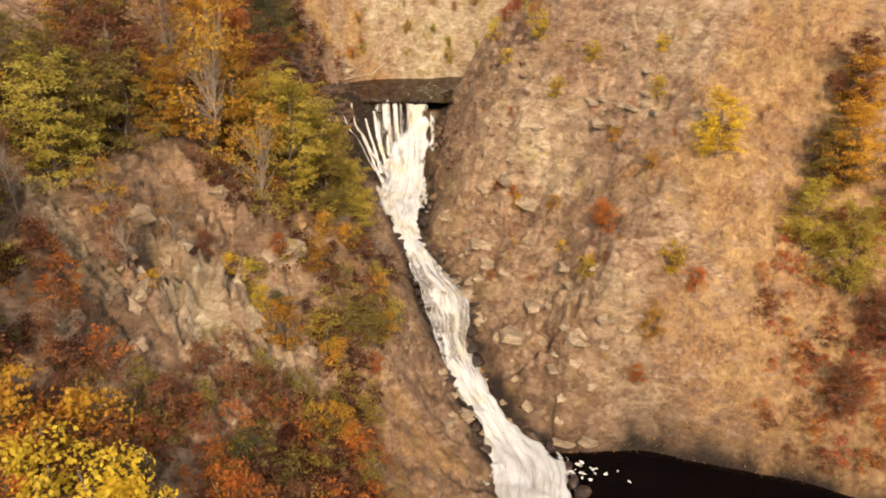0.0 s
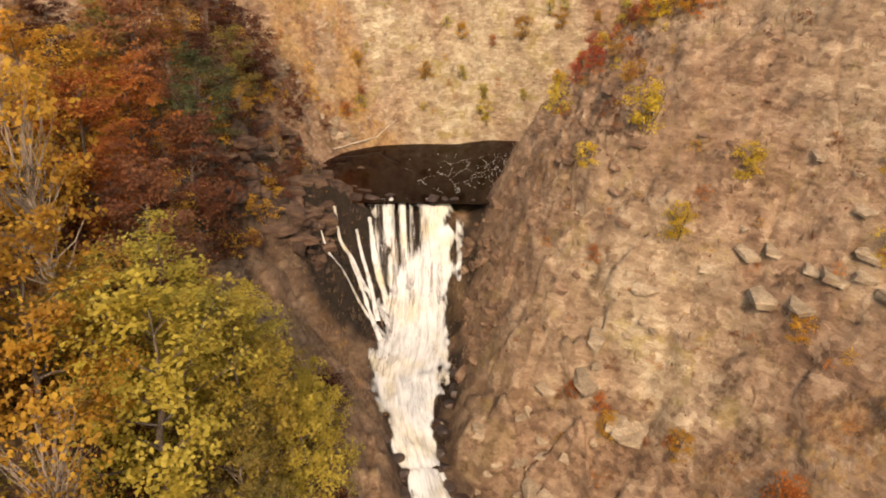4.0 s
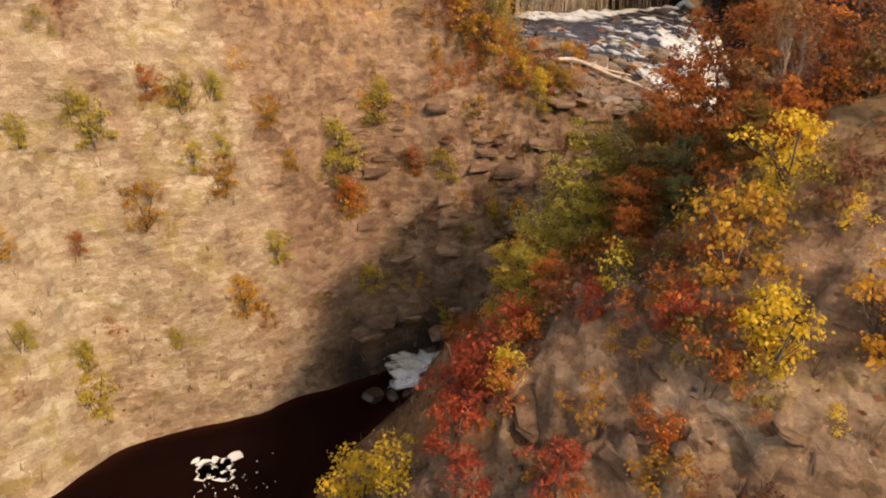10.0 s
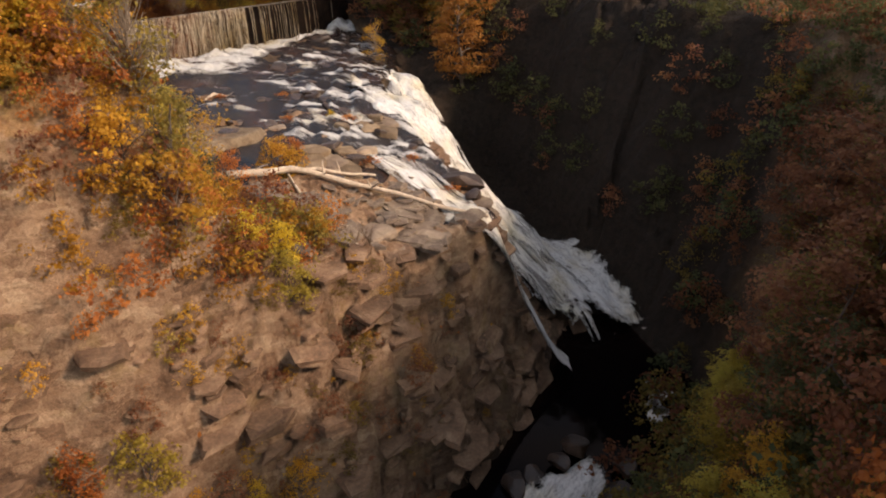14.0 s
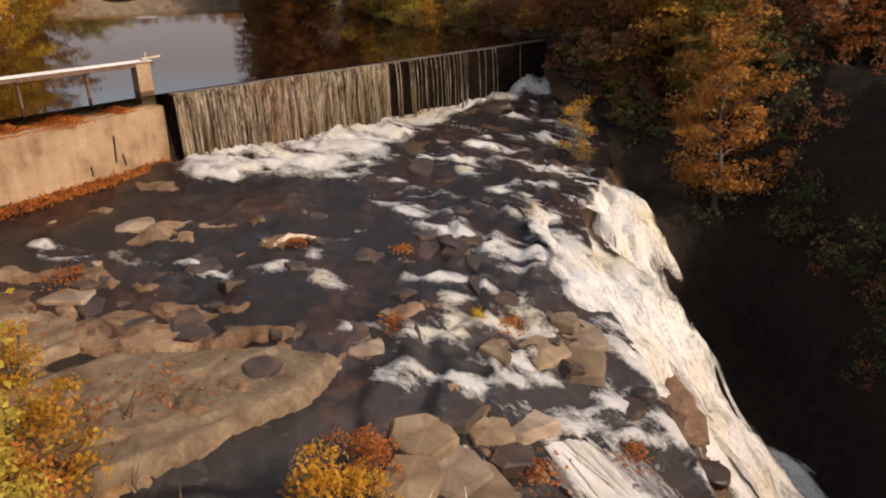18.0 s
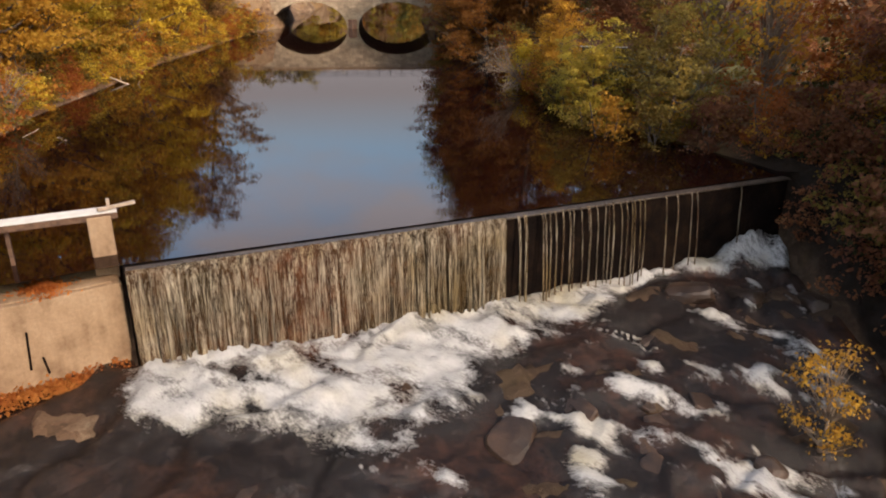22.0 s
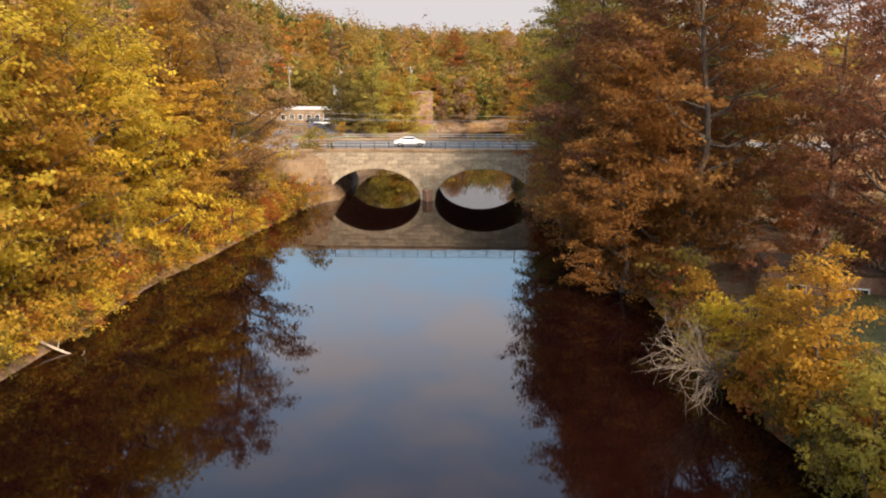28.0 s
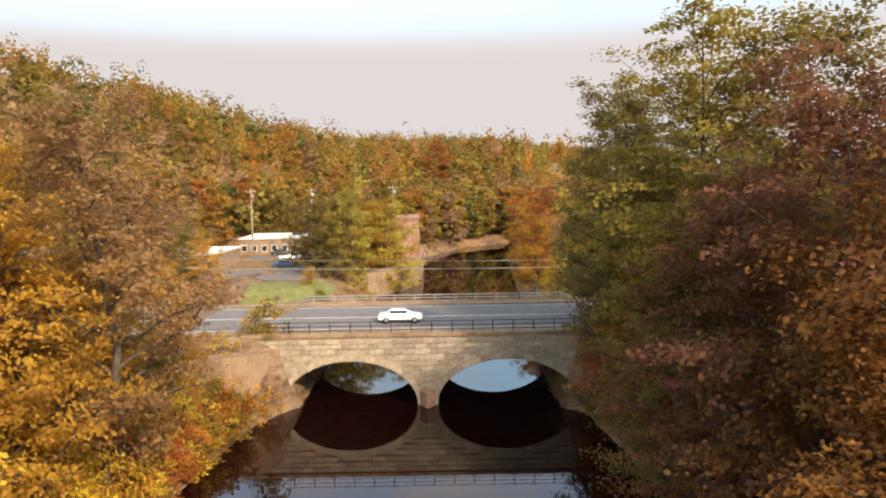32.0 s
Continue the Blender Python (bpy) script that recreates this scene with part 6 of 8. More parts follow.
# ---- vehicles ----
def car(name, at, turn, paint, label, tall=1.45, length=4.7, truck=False):
    root = tagged(new(name), label, "car")
    root.matrix_basis = pose(*at, 0, 0, turn)
    w, L = 0.9, length / 2
    if truck:
        side = [(-L, 0.45), (-L, 1.05), (-0.4, 1.08), (-0.3, 1.75), (1.1, 1.78), (1.55, 1.15), (L, 1.05), (L, 0.45)]
    else:
        side = [(-L, 0.40), (-L + 0.05, 0.95), (-L + 0.75, 1.02), (-L + 1.35, tall - 0.03), (0.35, tall), (1.15, 1.0), (L - 0.15, 0.82), (L, 0.42)]
    bm = bmesh.new()
    loops = []
    for y, k in ((-w, 0.94), (-w * 0.82, 1.0), (w * 0.82, 1.0), (w, 0.94)):
        loops.append([bm.verts.new((x, y if z < 1.06 else y * 0.82, 0.42 + (z - 0.42) * (k if z > 1.06 else 1))) for x, z in side])
    n = len(side)
    for a, b in zip(loops[:-1], loops[1:]):
        for i in range(n):
            bm.faces.new((a[i], a[(i + 1) % n], b[(i + 1) % n], b[i]))
    bm.faces.new(loops[0][::-1])
    bm.faces.new(loops[-1])
    bmesh.ops.recalc_face_normals(bm, faces=bm.faces[:])
    bmesh.ops.bevel(bm, geom=bm.edges[:], offset=0.05, segments=2, profile=0.5, affect="EDGES")
    body = part("body", bm, paint, root)
    smooth(body.data)
    x0, x1 = (-0.3, 1.3) if truck else (-L + 1.15, 0.8)
    top = 1.7 if truck else tall - 0.08
    for s in (-1, 1):
        prism("side_window", [(x0 + 0.1, s * 0.86), (x1 - 0.1, s * 0.86), (x1 - 0.1, s * 0.72), (x0 + 0.1, s * 0.72)], 1.04, top, GLASS, root, 0.02)
        for x in (-L + 0.85, L - 0.85):
            wheel = new("wheel")
            wheel.parent = root
            wheel.matrix_basis = pose(x, s * 0.82, 0.33)
            rod("tyre", [(0, -0.11, 0), (0, 0.11, 0)], 0.33, RUBBER, wheel, 16)
            rod("rim", [(0, -0.12, 0), (0, 0.12, 0)], 0.2, GREY_STEEL, wheel, 12)
        box("headlight", (0.1, 0.3, 0.14), (L - 0.08, s * 0.62, 0.72), GREY_STEEL, root)
        box("tail_light", (0.1, 0.3, 0.14), (-L + 0.06, s * 0.62, 0.82), RUST_STEEL, root)
    return root


car("white_car", over_bridge(11.4, 6.4, 7.06), face_turn, CAR_WHITE, "white saloon car driving across the bridge")
YARD = 5.3
car("pickup_truck", (147.6, 409.5, YARD + 0.02), face_turn + 12, CAR_WHITE, "white pickup truck parked in the yard", 1.8, 5.4, True)
car("blue_car", (142.0, 398.0, YARD + 0.02), face_turn + 20, BLUE, "dark blue car parked in the yard")
car("dark_car", (148.8, 420.5, YARD + 0.02), face_turn + 15, DARK_STEEL, "black car parked in the yard")

# ---- yard upstream ----
yard = tagged(prism("yard", [over_bridge(-32, 52, 0)[:2], over_bridge(-6, 56, 0)[:2], over_bridge(-6, 120, 0)[:2], over_bridge(-32, 120, 0)[:2]], YARD - 0.6, YARD + 0.02, ASPHALT, None, 0), "grey paved yard beside the river", "pavement", kind="structure")


def building(name, corners, z0, z1, wall, label, rows=0, cols=0, roof=ROOF):
    root = tagged(new(name), label, "building")
    prism("wall", corners, z0, z1, wall, root, 0.08)
    cx, cy = sum(c[0] for c in corners) / len(corners), sum(c[1] for c in corners) / len(corners)
    wide = [(cx + (x - cx) * 1.03, cy + (y - cy) * 1.03) for x, y in corners]
    prism("roof", wide, z1, z1 + 0.35, roof, root, 0.05, "flat pale roof")
    (ax, ay), (bx, by) = corners[0], corners[1]
    turn = math.degrees(math.atan2(by - ay, bx - ax))
    nx, ny = math.sin(radians(turn)), -math.cos(radians(turn))
    for i in range(rows):
        for j in range(cols):
            q = (j + 0.5) / cols
            z = z0 + (z1 - z0) * (i + 0.5) / rows
            win = box("window", (1.3, 0.16, 1.5), (ax + (bx - ax) * q + nx * 0.02, ay + (by - ay) * q + ny * 0.02, z), WHITE_PAINT, root, turn, 0.02)
            pane = box("pane", (1.1, 0.05, 1.3), (0, -0.07, 0), GLASS, win, 0, 0.01)
    return root


building("workshop", [over_bridge(-31, 98, 0)[:2], over_bridge(-17, 98, 0)[:2], over_bridge(-17, 114, 0)[:2], over_bridge(-31, 114, 0)[:2]], YARD - 0.5, YARD + 3.6, CONCRETE, "low grey workshop with a flat pale roof", 1, 6)
building("store", [over_bridge(-40, 66, 0)[:2], over_bridge(-26, 66, 0)[:2], over_bridge(-26, 80, 0)[:2], over_bridge(-40, 80, 0)[:2]], YARD - 0.5, YARD + 3.4, CONCRETE, "grey store building beside the yard", 1, 4)
building("mill_tower", [over_bridge(5.4, 92, 0)[:2], over_bridge(10.6, 92, 0)[:2], over_bridge(10.6, 106, 0)[:2], over_bridge(5.4, 106, 0)[:2]], -1, 13.4, BRICK, "old brick mill wall above the river", 0, 0, BRICK)
tagged(prism("river_wall", [over_bridge(-1, 60, 0)[:2], over_bridge(8.6, 76, 0)[:2], over_bridge(11.2, 92, 0)[:2], over_bridge(11.2, 118, 0)[:2], over_bridge(9, 118, 0)[:2], over_bridge(6, 78, 0)[:2], over_bridge(-3, 62, 0)[:2]], -2, 4.6, CONCRETE, None, 0.08), "stained concrete river wall", "wall", kind="structure")
sign = tagged(new("sign"), "white sign on a tall steel post", "sign")
rod("post", [over_bridge(-14.6, 96, YARD), over_bridge(-14.6, 96, YARD + 9)], 0.12, GREY_STEEL, sign)
box("panel", (2.0, 0.16, 2.6), over_bridge(-14.6, 96, YARD + 9), WHITE_PAINT, sign, face_turn)


def utility_pole(u, d, base, top, label):
    root = tagged(new("utility_pole"), label, "pole", "utility poles")
    rod("pole", [over_bridge(u, d, base), over_bridge(u, d, top)], [0.17, 0.11], GREY_WOOD, root)
    box("crossarm", (2.4, 0.12, 0.14), over_bridge(u, d - 0.15, top - 0.6), GREY_WOOD, root, face_turn, 0.01)
    for k in (-1, 0, 1):
        rod("insulator", [over_bridge(u + k * 1.0, d - 0.15, top - 0.5), over_bridge(u + k * 1.0, d - 0.15, top - 0.28)], 0.05, WHITE_PAINT, root, 8)
    rod("transformer", [over_bridge(u + 0.4, d - 0.3, top - 2.2), over_bridge(u + 0.4, d - 0.3, top - 1.2)], 0.26, GREY_STEEL, root, 12)
    return root


utility_pole(-27, 95, YARD, 20.6, "tall wooden utility pole beside the yard")
utility_pole(-16, 110, YARD, 20.4, "tall wooden utility pole with a transformer")
utility_pole(4, 112, YARD - 2, 20.8, "tall wooden utility pole behind the mill wall")
for k, (z0, z1) in enumerate(((10.4, 9.8), (10.0, 9.5), (11.2, 10.2))):
    pts = [over_bridge(-22 + 80 * q, 32 + 2 * k, z0 + (z1 - z0) * q - 6.0 * q * (1 - q) * 0.35) for q in np.linspace(0, 1, 14)]
    tagged(rod("overhead_wire", pts, 0.025, GREY_STEEL, None, 4), "thin overhead wire strung across the river", "wire", "overhead wires")

# ---- garden on the east bank ----
fence = tagged(new("fence"), "weathered board fence along the pond bank", "fence")
FENCE = [(126.0, 260.9), (119.8, 251.9), (114.9, 246.3), (112.0, 243.2)]
for (ax, ay), (bx, by) in zip(FENCE[:-1], FENCE[1:]):
    run = math.hypot(bx - ax, by - ay)
    turn = math.degrees(math.atan2(by - ay, bx - ax))
    count = int(run / 0.42)
    for k in range(count):
        q = (k + 0.5) / count
        x, y = ax + (bx - ax) * q, ay + (by - ay) * q
        box("board", (0.36, 0.04, 1.7 + 0.1 * math.sin(k * 3.1)), (x, y, height_at(x, y) + 0.8), FENCE_WOOD, fence, turn, 0)
    for k in range(int(run / 2.2) + 1):
        q = k * 2.2 / run
        x, y = ax + (bx - ax) * q, ay + (by - ay) * q
        box("post", (0.12, 0.12, 2.0), (x, y + 0.06, height_at(x, y) + 0.9), FENCE_WOOD, fence, turn, 0.01)
tbl = tagged(new("garden_table"), "white oval garden table on the lawn", "table")
tx, ty = 116.6, 244.2
tz = height_at(tx, ty)
rod("tabletop", [(tx, ty, tz + 0.72), (tx, ty, tz + 0.77)], 0.75, WHITE_PAINT, tbl, 28)
for k in range(4):
    w = math.pi / 4 + k * math.pi / 2
    rod("leg", [(tx + 0.1 * math.cos(w), ty + 0.1 * math.sin(w), tz + 0.72), (tx + 0.5 * math.cos(w), ty + 0.5 * math.sin(w), tz)], 0.03, DARK_STEEL, tbl, 6)
building("garden_shed", [(127.2, 261.5), (132.8, 256.0), (136.0, 259.4), (130.4, 264.8)], 0.5, 3.6, BRICK, "dark red garden shed behind the fence", 1, 2, RUST_STEEL)
rock("gate_stone", BOULDERS, 121.6, 257.6, 1.3, SLAB_ROCK, None, "pale upright stone beside the fence", "")

# ---- trees ----
def quads_mesh(name, co):
    mesh = bpy.data.meshes.new(name)
    mesh.vertices.add(len(co))
    mesh.vertices.foreach_set("co", np.ascontiguousarray(co).ravel())
    mesh.loops.add(len(co))
    mesh.loops.foreach_set("vertex_index", np.arange(len(co), dtype=np.int32))
    mesh.polygons.add(len(co) // 4)
    mesh.polygons.foreach_set("loop_start", np.arange(0, len(co), 4, dtype=np.int32))
    mesh.update(calc_edges=True)
    return mesh


def tree_meshes(name, seed, height=16.0, spread=5.0, bare=0.3, clumps=60, leaves=70, leaf=0.34, clump=1.1, lean=0.4, trunk=0.28, twigs=2, stems=1, droop=0.0):
    """A wood mesh and a leaf mesh, standing on the origin."""
    rng = np.random.default_rng(seed)
    verts, faces = [], []
    fine_verts, fine_faces = [], []
    all_stems = []
    for k in range(stems):
        top = np.array([rng.normal(0, lean), rng.normal(0, lean), height * 0.92 * (1 - 0.15 * k)])
        if stems > 1:
            top[:2] += np.array([math.cos(2.1 * k + seed), math.sin(2.1 * k + seed)]) * spread * 0.4
        s = wavy(rng, np.array([0, 0, -0.7]), top, 0.014, 9)
        all_stems.append(s)
        tube(verts, faces, s, np.linspace(trunk, 0.035, 9), 7)
    # a few large lobes make the outline uneven
    lobes = []
    for k in range(9):
        z = bare + (1 - bare) * (k + rng.random()) / 9
        full = math.sin(math.pi * min(1, max(0.08, (z - bare) / (1 - bare) * 0.84 + 0.16))) ** 0.65
        w = k * 2.4 + rng.normal(0, 0.5)
        r = spread * full * rng.uniform(0.25, 0.8)
        lobes.append((np.array([r * math.cos(w), r * math.sin(w), z * height]), spread * rng.uniform(0.22, 0.46)))
    centres = []
    for k in range(clumps):
        c, r = lobes[k % len(lobes)]
        p = rng.normal(0, 1, 3)
        p /= np.linalg.norm(p)
        q = c + p * r * rng.random() ** 0.4 * [1.15, 1.15, 0.8]
        q[2] = min(height * 1.02, max(height * bare * 0.8, q[2])) - droop * np.hypot(q[0], q[1])
        centres.append(q)
    for k, c in enumerate(centres):
        if k % twigs == 0:
            stem = all_stems[k % stems]
            h = min(0.92, max(0.10, c[2] / height * 0.74 - 0.06))
            i = h * 8
            a = stem[int(i)] + (stem[min(8, int(i) + 1)] - stem[int(i)]) * (i - int(i))
            path = wavy(rng, a, c, 0.035, 5)
            tube(verts, faces, path, np.linspace(trunk * (1 - h) * 0.45 + 0.02, 0.014, 5), 4)
            if not leaves:
                for j in range(3):
                    e = c + rng.normal(0, 1, 3) * [0.9, 0.9, 0.6] * clump
                    tube(fine_verts, fine_faces, wavy(rng, path[2 + j % 3], e, 0.05, 4), np.linspace(0.022, 0.006, 4), 3)
    if not leaves:
        twigs_mesh = bpy.data.meshes.new(name + "_twigs")
        twigs_mesh.from_pydata([tuple(v) for v in fine_verts], [], fine_faces)
    wood = bpy.data.meshes.new(name + "_wood")
    wood.from_pydata([tuple(v) for v in verts], [], faces)
    smooth(wood)
    if not leaves:
        return wood, twigs_mesh
    total = clumps * leaves
    c = np.repeat(np.array(centres), leaves, 0)
    size = np.repeat(rng.uniform(0.55, 1.3, clumps), leaves)[:, None] * clump
    p = rng.normal(0, 1, (total, 3))
    p /= np.linalg.norm(p, axis=1)[:, None]
    p = c + p * size * (rng.random((total, 1)) ** 0.45) * [1.2, 1.2, 0.62]
    n = rng.normal(0, 0.55, (total, 3)) + 0.7 * (p - c) / size + [0, 0, 0.5]
    n /= np.linalg.norm(n, axis=1)[:, None]
    a = np.cross(n, rng.normal(0, 1, (total, 3)))
    a /= np.linalg.norm(a, axis=1)[:, None] + 1e-9
    b = np.cross(n, a)
    L = leaf * rng.uniform(0.5, 1.35, (total, 1))
    co = np.stack([p - a * L * 0.5, p + b * L * 0.36 + n * L * 0.12, p + a * L * 0.55, p - b * L * 0.36 + n * L * 0.12], 1).reshape(-1, 3)
    mesh = bpy.data.meshes.new(name + "_leaves")
    mesh.vertices.add(len(co))
    mesh.vertices.foreach_set("co", co.ravel())
    mesh.loops.add(len(co))
    mesh.loops.foreach_set("vertex_index", np.arange(len(co), dtype=np.int32))
    mesh.polygons.add(total)
    mesh.polygons.foreach_set("loop_start", np.arange(0, len(co), 4, dtype=np.int32))
    mesh.update(calc_edges=True)
    return wood, mesh


def crown_meshes(name, seed, height=16.0, spread=5.0, bare=0.2, limbs=20, sprays=10, leaves=40, leaf=0.3, clump=0.95, lean=0.5, trunk=0.28):
    """A spreading tree: limbs from the trunk, each with flat sprays of leaves along its outer part."""
    rng = np.random.default_rng(seed)
    verts, faces, centres = [], [], []
    top = np.array([rng.normal(0, lean), rng.normal(0, lean), height * 0.93])
    stem = wavy(rng, np.array([0, 0, -0.7]), top, 0.016, 9)
    tube(verts, faces, stem, np.linspace(trunk, 0.03, 9), 7)
    heavy = rng.uniform(0, 2 * math.pi)
    for k in range(limbs):
        g = (k + rng.random()) / limbs
        w = k * 2.4 + rng.normal(0, 0.35)
        full = math.sin(math.pi * (0.20 + 0.74 * g)) ** 0.7
        r = spread * full * rng.uniform(0.62, 1.12) * (1 + 0.18 * math.cos(w - heavy))
        h = height * (bare + (1 - bare) * g)
        start = min(0.95, max(bare * 0.75, (h - 0.45 * r) / height))
        i = start * 8
        a = stem[int(i)] + (stem[min(8, int(i) + 1)] - stem[int(i)]) * (i - int(i))
        e = np.array([r * math.cos(w), r * math.sin(w), h + rng.normal(0, 0.03) * height])
        path = wavy(rng, a, e, 0.03, 7)
        tube(verts, faces, path, np.linspace(trunk * (1 - start) * 0.5 + 0.025, 0.015, 7), 5)
        side = np.array([-math.sin(w), math.cos(w), 0])
        for j in range(sprays):
            u = 0.32 + 0.70 * (j + rng.random()) / sprays
            m = min(5, int(u * 6))
            p = path[m] + (path[m + 1] - path[m]) * min(1.2, u * 6 - m)
            off = side * rng.normal(0, 0.30) * r * (0.5 + 0.5 * u) + np.array([0, 0, rng.normal(0.02, 0.035) * height])
            c = p + off
            centres.append(c)
            if j % 2 == 0:
                tube(verts, faces, wavy(rng, path[m], c, 0.05, 3), (0.03, 0.02, 0.01), 3)
    wood = bpy.data.meshes.new(name + "_wood")
    wood.from_pydata([tuple(v) for v in verts], [], faces)
    smooth(wood)
    total = len(centres) * leaves
    c = np.repeat(np.array(centres), leaves, 0)
    size = np.repeat(rng.uniform(0.6, 1.35, len(centres)), leaves)[:, None] * clump
    q = rng.normal(0, 1, (total, 3))
    q /= np.linalg.norm(q, axis=1)[:, None]
    q = q * size * (rng.random((total, 1)) ** 0.5) * [1.25, 1.25, 0.42]
    q[:, 2] -= 0.16 * (q[:, 0] ** 2 + q[:, 1] ** 2) / size[:, 0]
    p = c + q
    out = p - np.array([0, 0, height * 0.5])
    out /= np.linalg.norm(out, axis=1)[:, None] + 1e-9
    n = rng.normal(0, 0.42, (total, 3)) + 0.5 * out + [0, 0, 0.55]
    n /= np.linalg.norm(n, axis=1)[:, None]
    a = np.cross(n, rng.normal(0, 1, (total, 3)))
    a /= np.linalg.norm(a, axis=1)[:, None] + 1e-9
    b = np.cross(n, a)
    L = leaf * rng.uniform(0.5, 1.35, (total, 1))
    co = np.stack([p - a * L * 0.5, p + b * L * 0.36 + n * L * 0.12, p + a * L * 0.55, p - b * L * 0.36 + n * L * 0.12], 1).reshape(-1, 3)
    return wood, quads_mesh(name + "_leaves", co)


def leaf_material(name, *colours, patches=0.35, single=0.30):
    s = Shader(name, 0.7, specular=0.2)
    patch = s.noise(patches, 3)
    pick = s.math("ADD", s.math("MULTIPLY", s.island(), single), s.math("MULTIPLY", s.ramp(patch, (0.3, 0.0), (0.7, 1.0)), 1 - single))
    leaf = s.ramp(pick, *[(k / max(1, len(colours) - 1), c) for k, c in enumerate(colours)])
    vary = s.ramp(s.chance(), (0.0, (0.75, 0.66, 0.6)), (0.5, (1.0, 1.0, 1.0)), (1.0, (1.2, 1.12, 0.95)))
    colour = s.mix(leaf, vary, 1.0, "MULTIPLY")
    s.set("Base Color", colour)
    through_leaf = s.n.new("ShaderNodeBsdfTranslucent")
    s.l.new(colour, through_leaf.inputs["Color"])
    both = s.n.new("ShaderNodeMixShader")
    both.inputs[0].default_value = 0.55
    s.l.new(s.bsdf.outputs[0], both.inputs[1])
    s.l.new(through_leaf.outputs[0], both.inputs[2])
    s.l.new(both.outputs[0], s.out.inputs["Surface"])
    return s.mat


def bark_material(name, dark, light):
    s = Shader(name, 0.95, specular=0.2)
    s.set("Base Color", s.ramp(s.noise(3.0, 5, 0.6, s.place((3, 3, 0.6))), (0.35, dark), (0.65, light)))
    s.bump(s.noise(6.0, 5, 0.6, s.place((3, 3, 0.5))), 0.8, 0.06)
    return s.mat


BARK, PALE = bark_material("grey_bark", (0.055, 0.04, 0.03), (0.16, 0.12, 0.09)), bark_material("pale_twigs", (0.14, 0.10, 0.07), (0.31, 0.24, 0.175))
LEAVES = {
    "golden": leaf_material("golden_leaves", (0.313, 0.163, 0.029), (0.506, 0.276, 0.035), (0.662, 0.414, 0.052)),
    "yellow": leaf_material("yellow_leaves", (0.421, 0.296, 0.026), (0.611, 0.439, 0.041), (0.695, 0.549, 0.099)),
    "orange": leaf_material("orange_leaves", (0.248, 0.076, 0.028), (0.451, 0.153, 0.036), (0.564, 0.247, 0.055)),
    "rust": leaf_material("rust_brown_leaves", (0.130, 0.049, 0.035), (0.247, 0.104, 0.050), (0.365, 0.184, 0.079)),
    "olive": leaf_material("olive_leaves", (0.117, 0.096, 0.031), (0.232, 0.178, 0.043), (0.391, 0.268, 0.053)),
    "green": leaf_material("dull_green_leaves", (0.051, 0.065, 0.033), (0.107, 0.118, 0.045), (0.192, 0.182, 0.065)),
    "red": leaf_material("red_leaves", (0.26, 0.045, 0.022), (0.40, 0.085, 0.04), (0.46, 0.15, 0.055)),
    "moss": leaf_material("mossy_gold_leaves", (0.271, 0.218, 0.035), (0.429, 0.341, 0.055), (0.564, 0.459, 0.106)),
    "pink": leaf_material("brownish_pink_leaves", (0.24, 0.125, 0.050), (0.37, 0.215, 0.085), (0.50, 0.315, 0.125)),
}
FAR_LEAVES = {
    "golden": leaf_material("far_golden_woods", (0.300, 0.158, 0.033), (0.450, 0.255, 0.045), (0.600, 0.375, 0.068), patches=0.11, single=0.12),
    "olive": leaf_material("far_olive_woods", (0.128, 0.102, 0.027), (0.225, 0.173, 0.039), (0.375, 0.270, 0.060), patches=0.11, single=0.12),
    "pink": leaf_material("far_brown_woods", (0.195, 0.112, 0.063), (0.315, 0.188, 0.105), (0.450, 0.285, 0.165), patches=0.11, single=0.12),
    "moss": leaf_material("far_mossy_woods", (0.195, 0.150, 0.030), (0.315, 0.240, 0.045), (0.465, 0.360, 0.075), patches=0.11, single=0.12),
    "orange": leaf_material("far_orange_woods", (0.315, 0.112, 0.030), (0.495, 0.180, 0.039), (0.630, 0.285, 0.060), patches=0.11, single=0.12),
    "green": leaf_material("far_green_woods", (0.060, 0.075, 0.027), (0.105, 0.120, 0.036), (0.180, 0.180, 0.051), patches=0.11, single=0.12),
}
LEAVES["amber"] = leaf_material("amber_brown_leaves", (0.17, 0.072, 0.020), (0.285, 0.130, 0.032), (0.40, 0.205, 0.050))
LEAVES["maroon"] = leaf_material("dark_maroon_brush", (0.055, 0.020, 0.013), (0.11, 0.040, 0.022), (0.19, 0.078, 0.034))
KINDS = {}
for k in range(5):
    KINDS["tree", k] = crown_meshes("broad", 10 + k, 16, 6.0, 0.13, 22, 11, 36, 0.34, 1.05)
for k in range(4):
    KINDS["tall", k] = crown_meshes("tall", 20 + k, 22, 6.6, 0.12, 30, 14, 58, 0.25, 1.0, 0.8, 0.36)
for k in range(4):
    KINDS["far", k] = crown_meshes("far", 30 + k, 15, 5.4, 0.08, 13, 5, 26, 0.75, 1.35)
for k in range(4):
    KINDS["bush", k] = tree_meshes("bush", 40 + k, 3.0, 1.7, 0.06, 56, 24, 0.17, 0.46, 0.3, 0.05, 3, 2)
for k in range(3):
    KINDS["small", k] = tree_meshes("small", 70 + k, 2.2, 1.5, 0.05, 22, 16, 0.19, 0.44, 0.2, 0.04, 4)
for k in range(3):
    KINDS["thin", k] = tree_meshes("thin", 50 + k, 13, 4.2, 0.2, 90, 12, 0.36, 1.3, 0.6, 0.17, 1)
for k in range(2):
    KINDS["bare", k] = tree_meshes("bare", 60 + k, 9, 3.4, 0.2, 60, 0, lean=0.8, trunk=0.12, clump=1.0, twigs=1, stems=2)

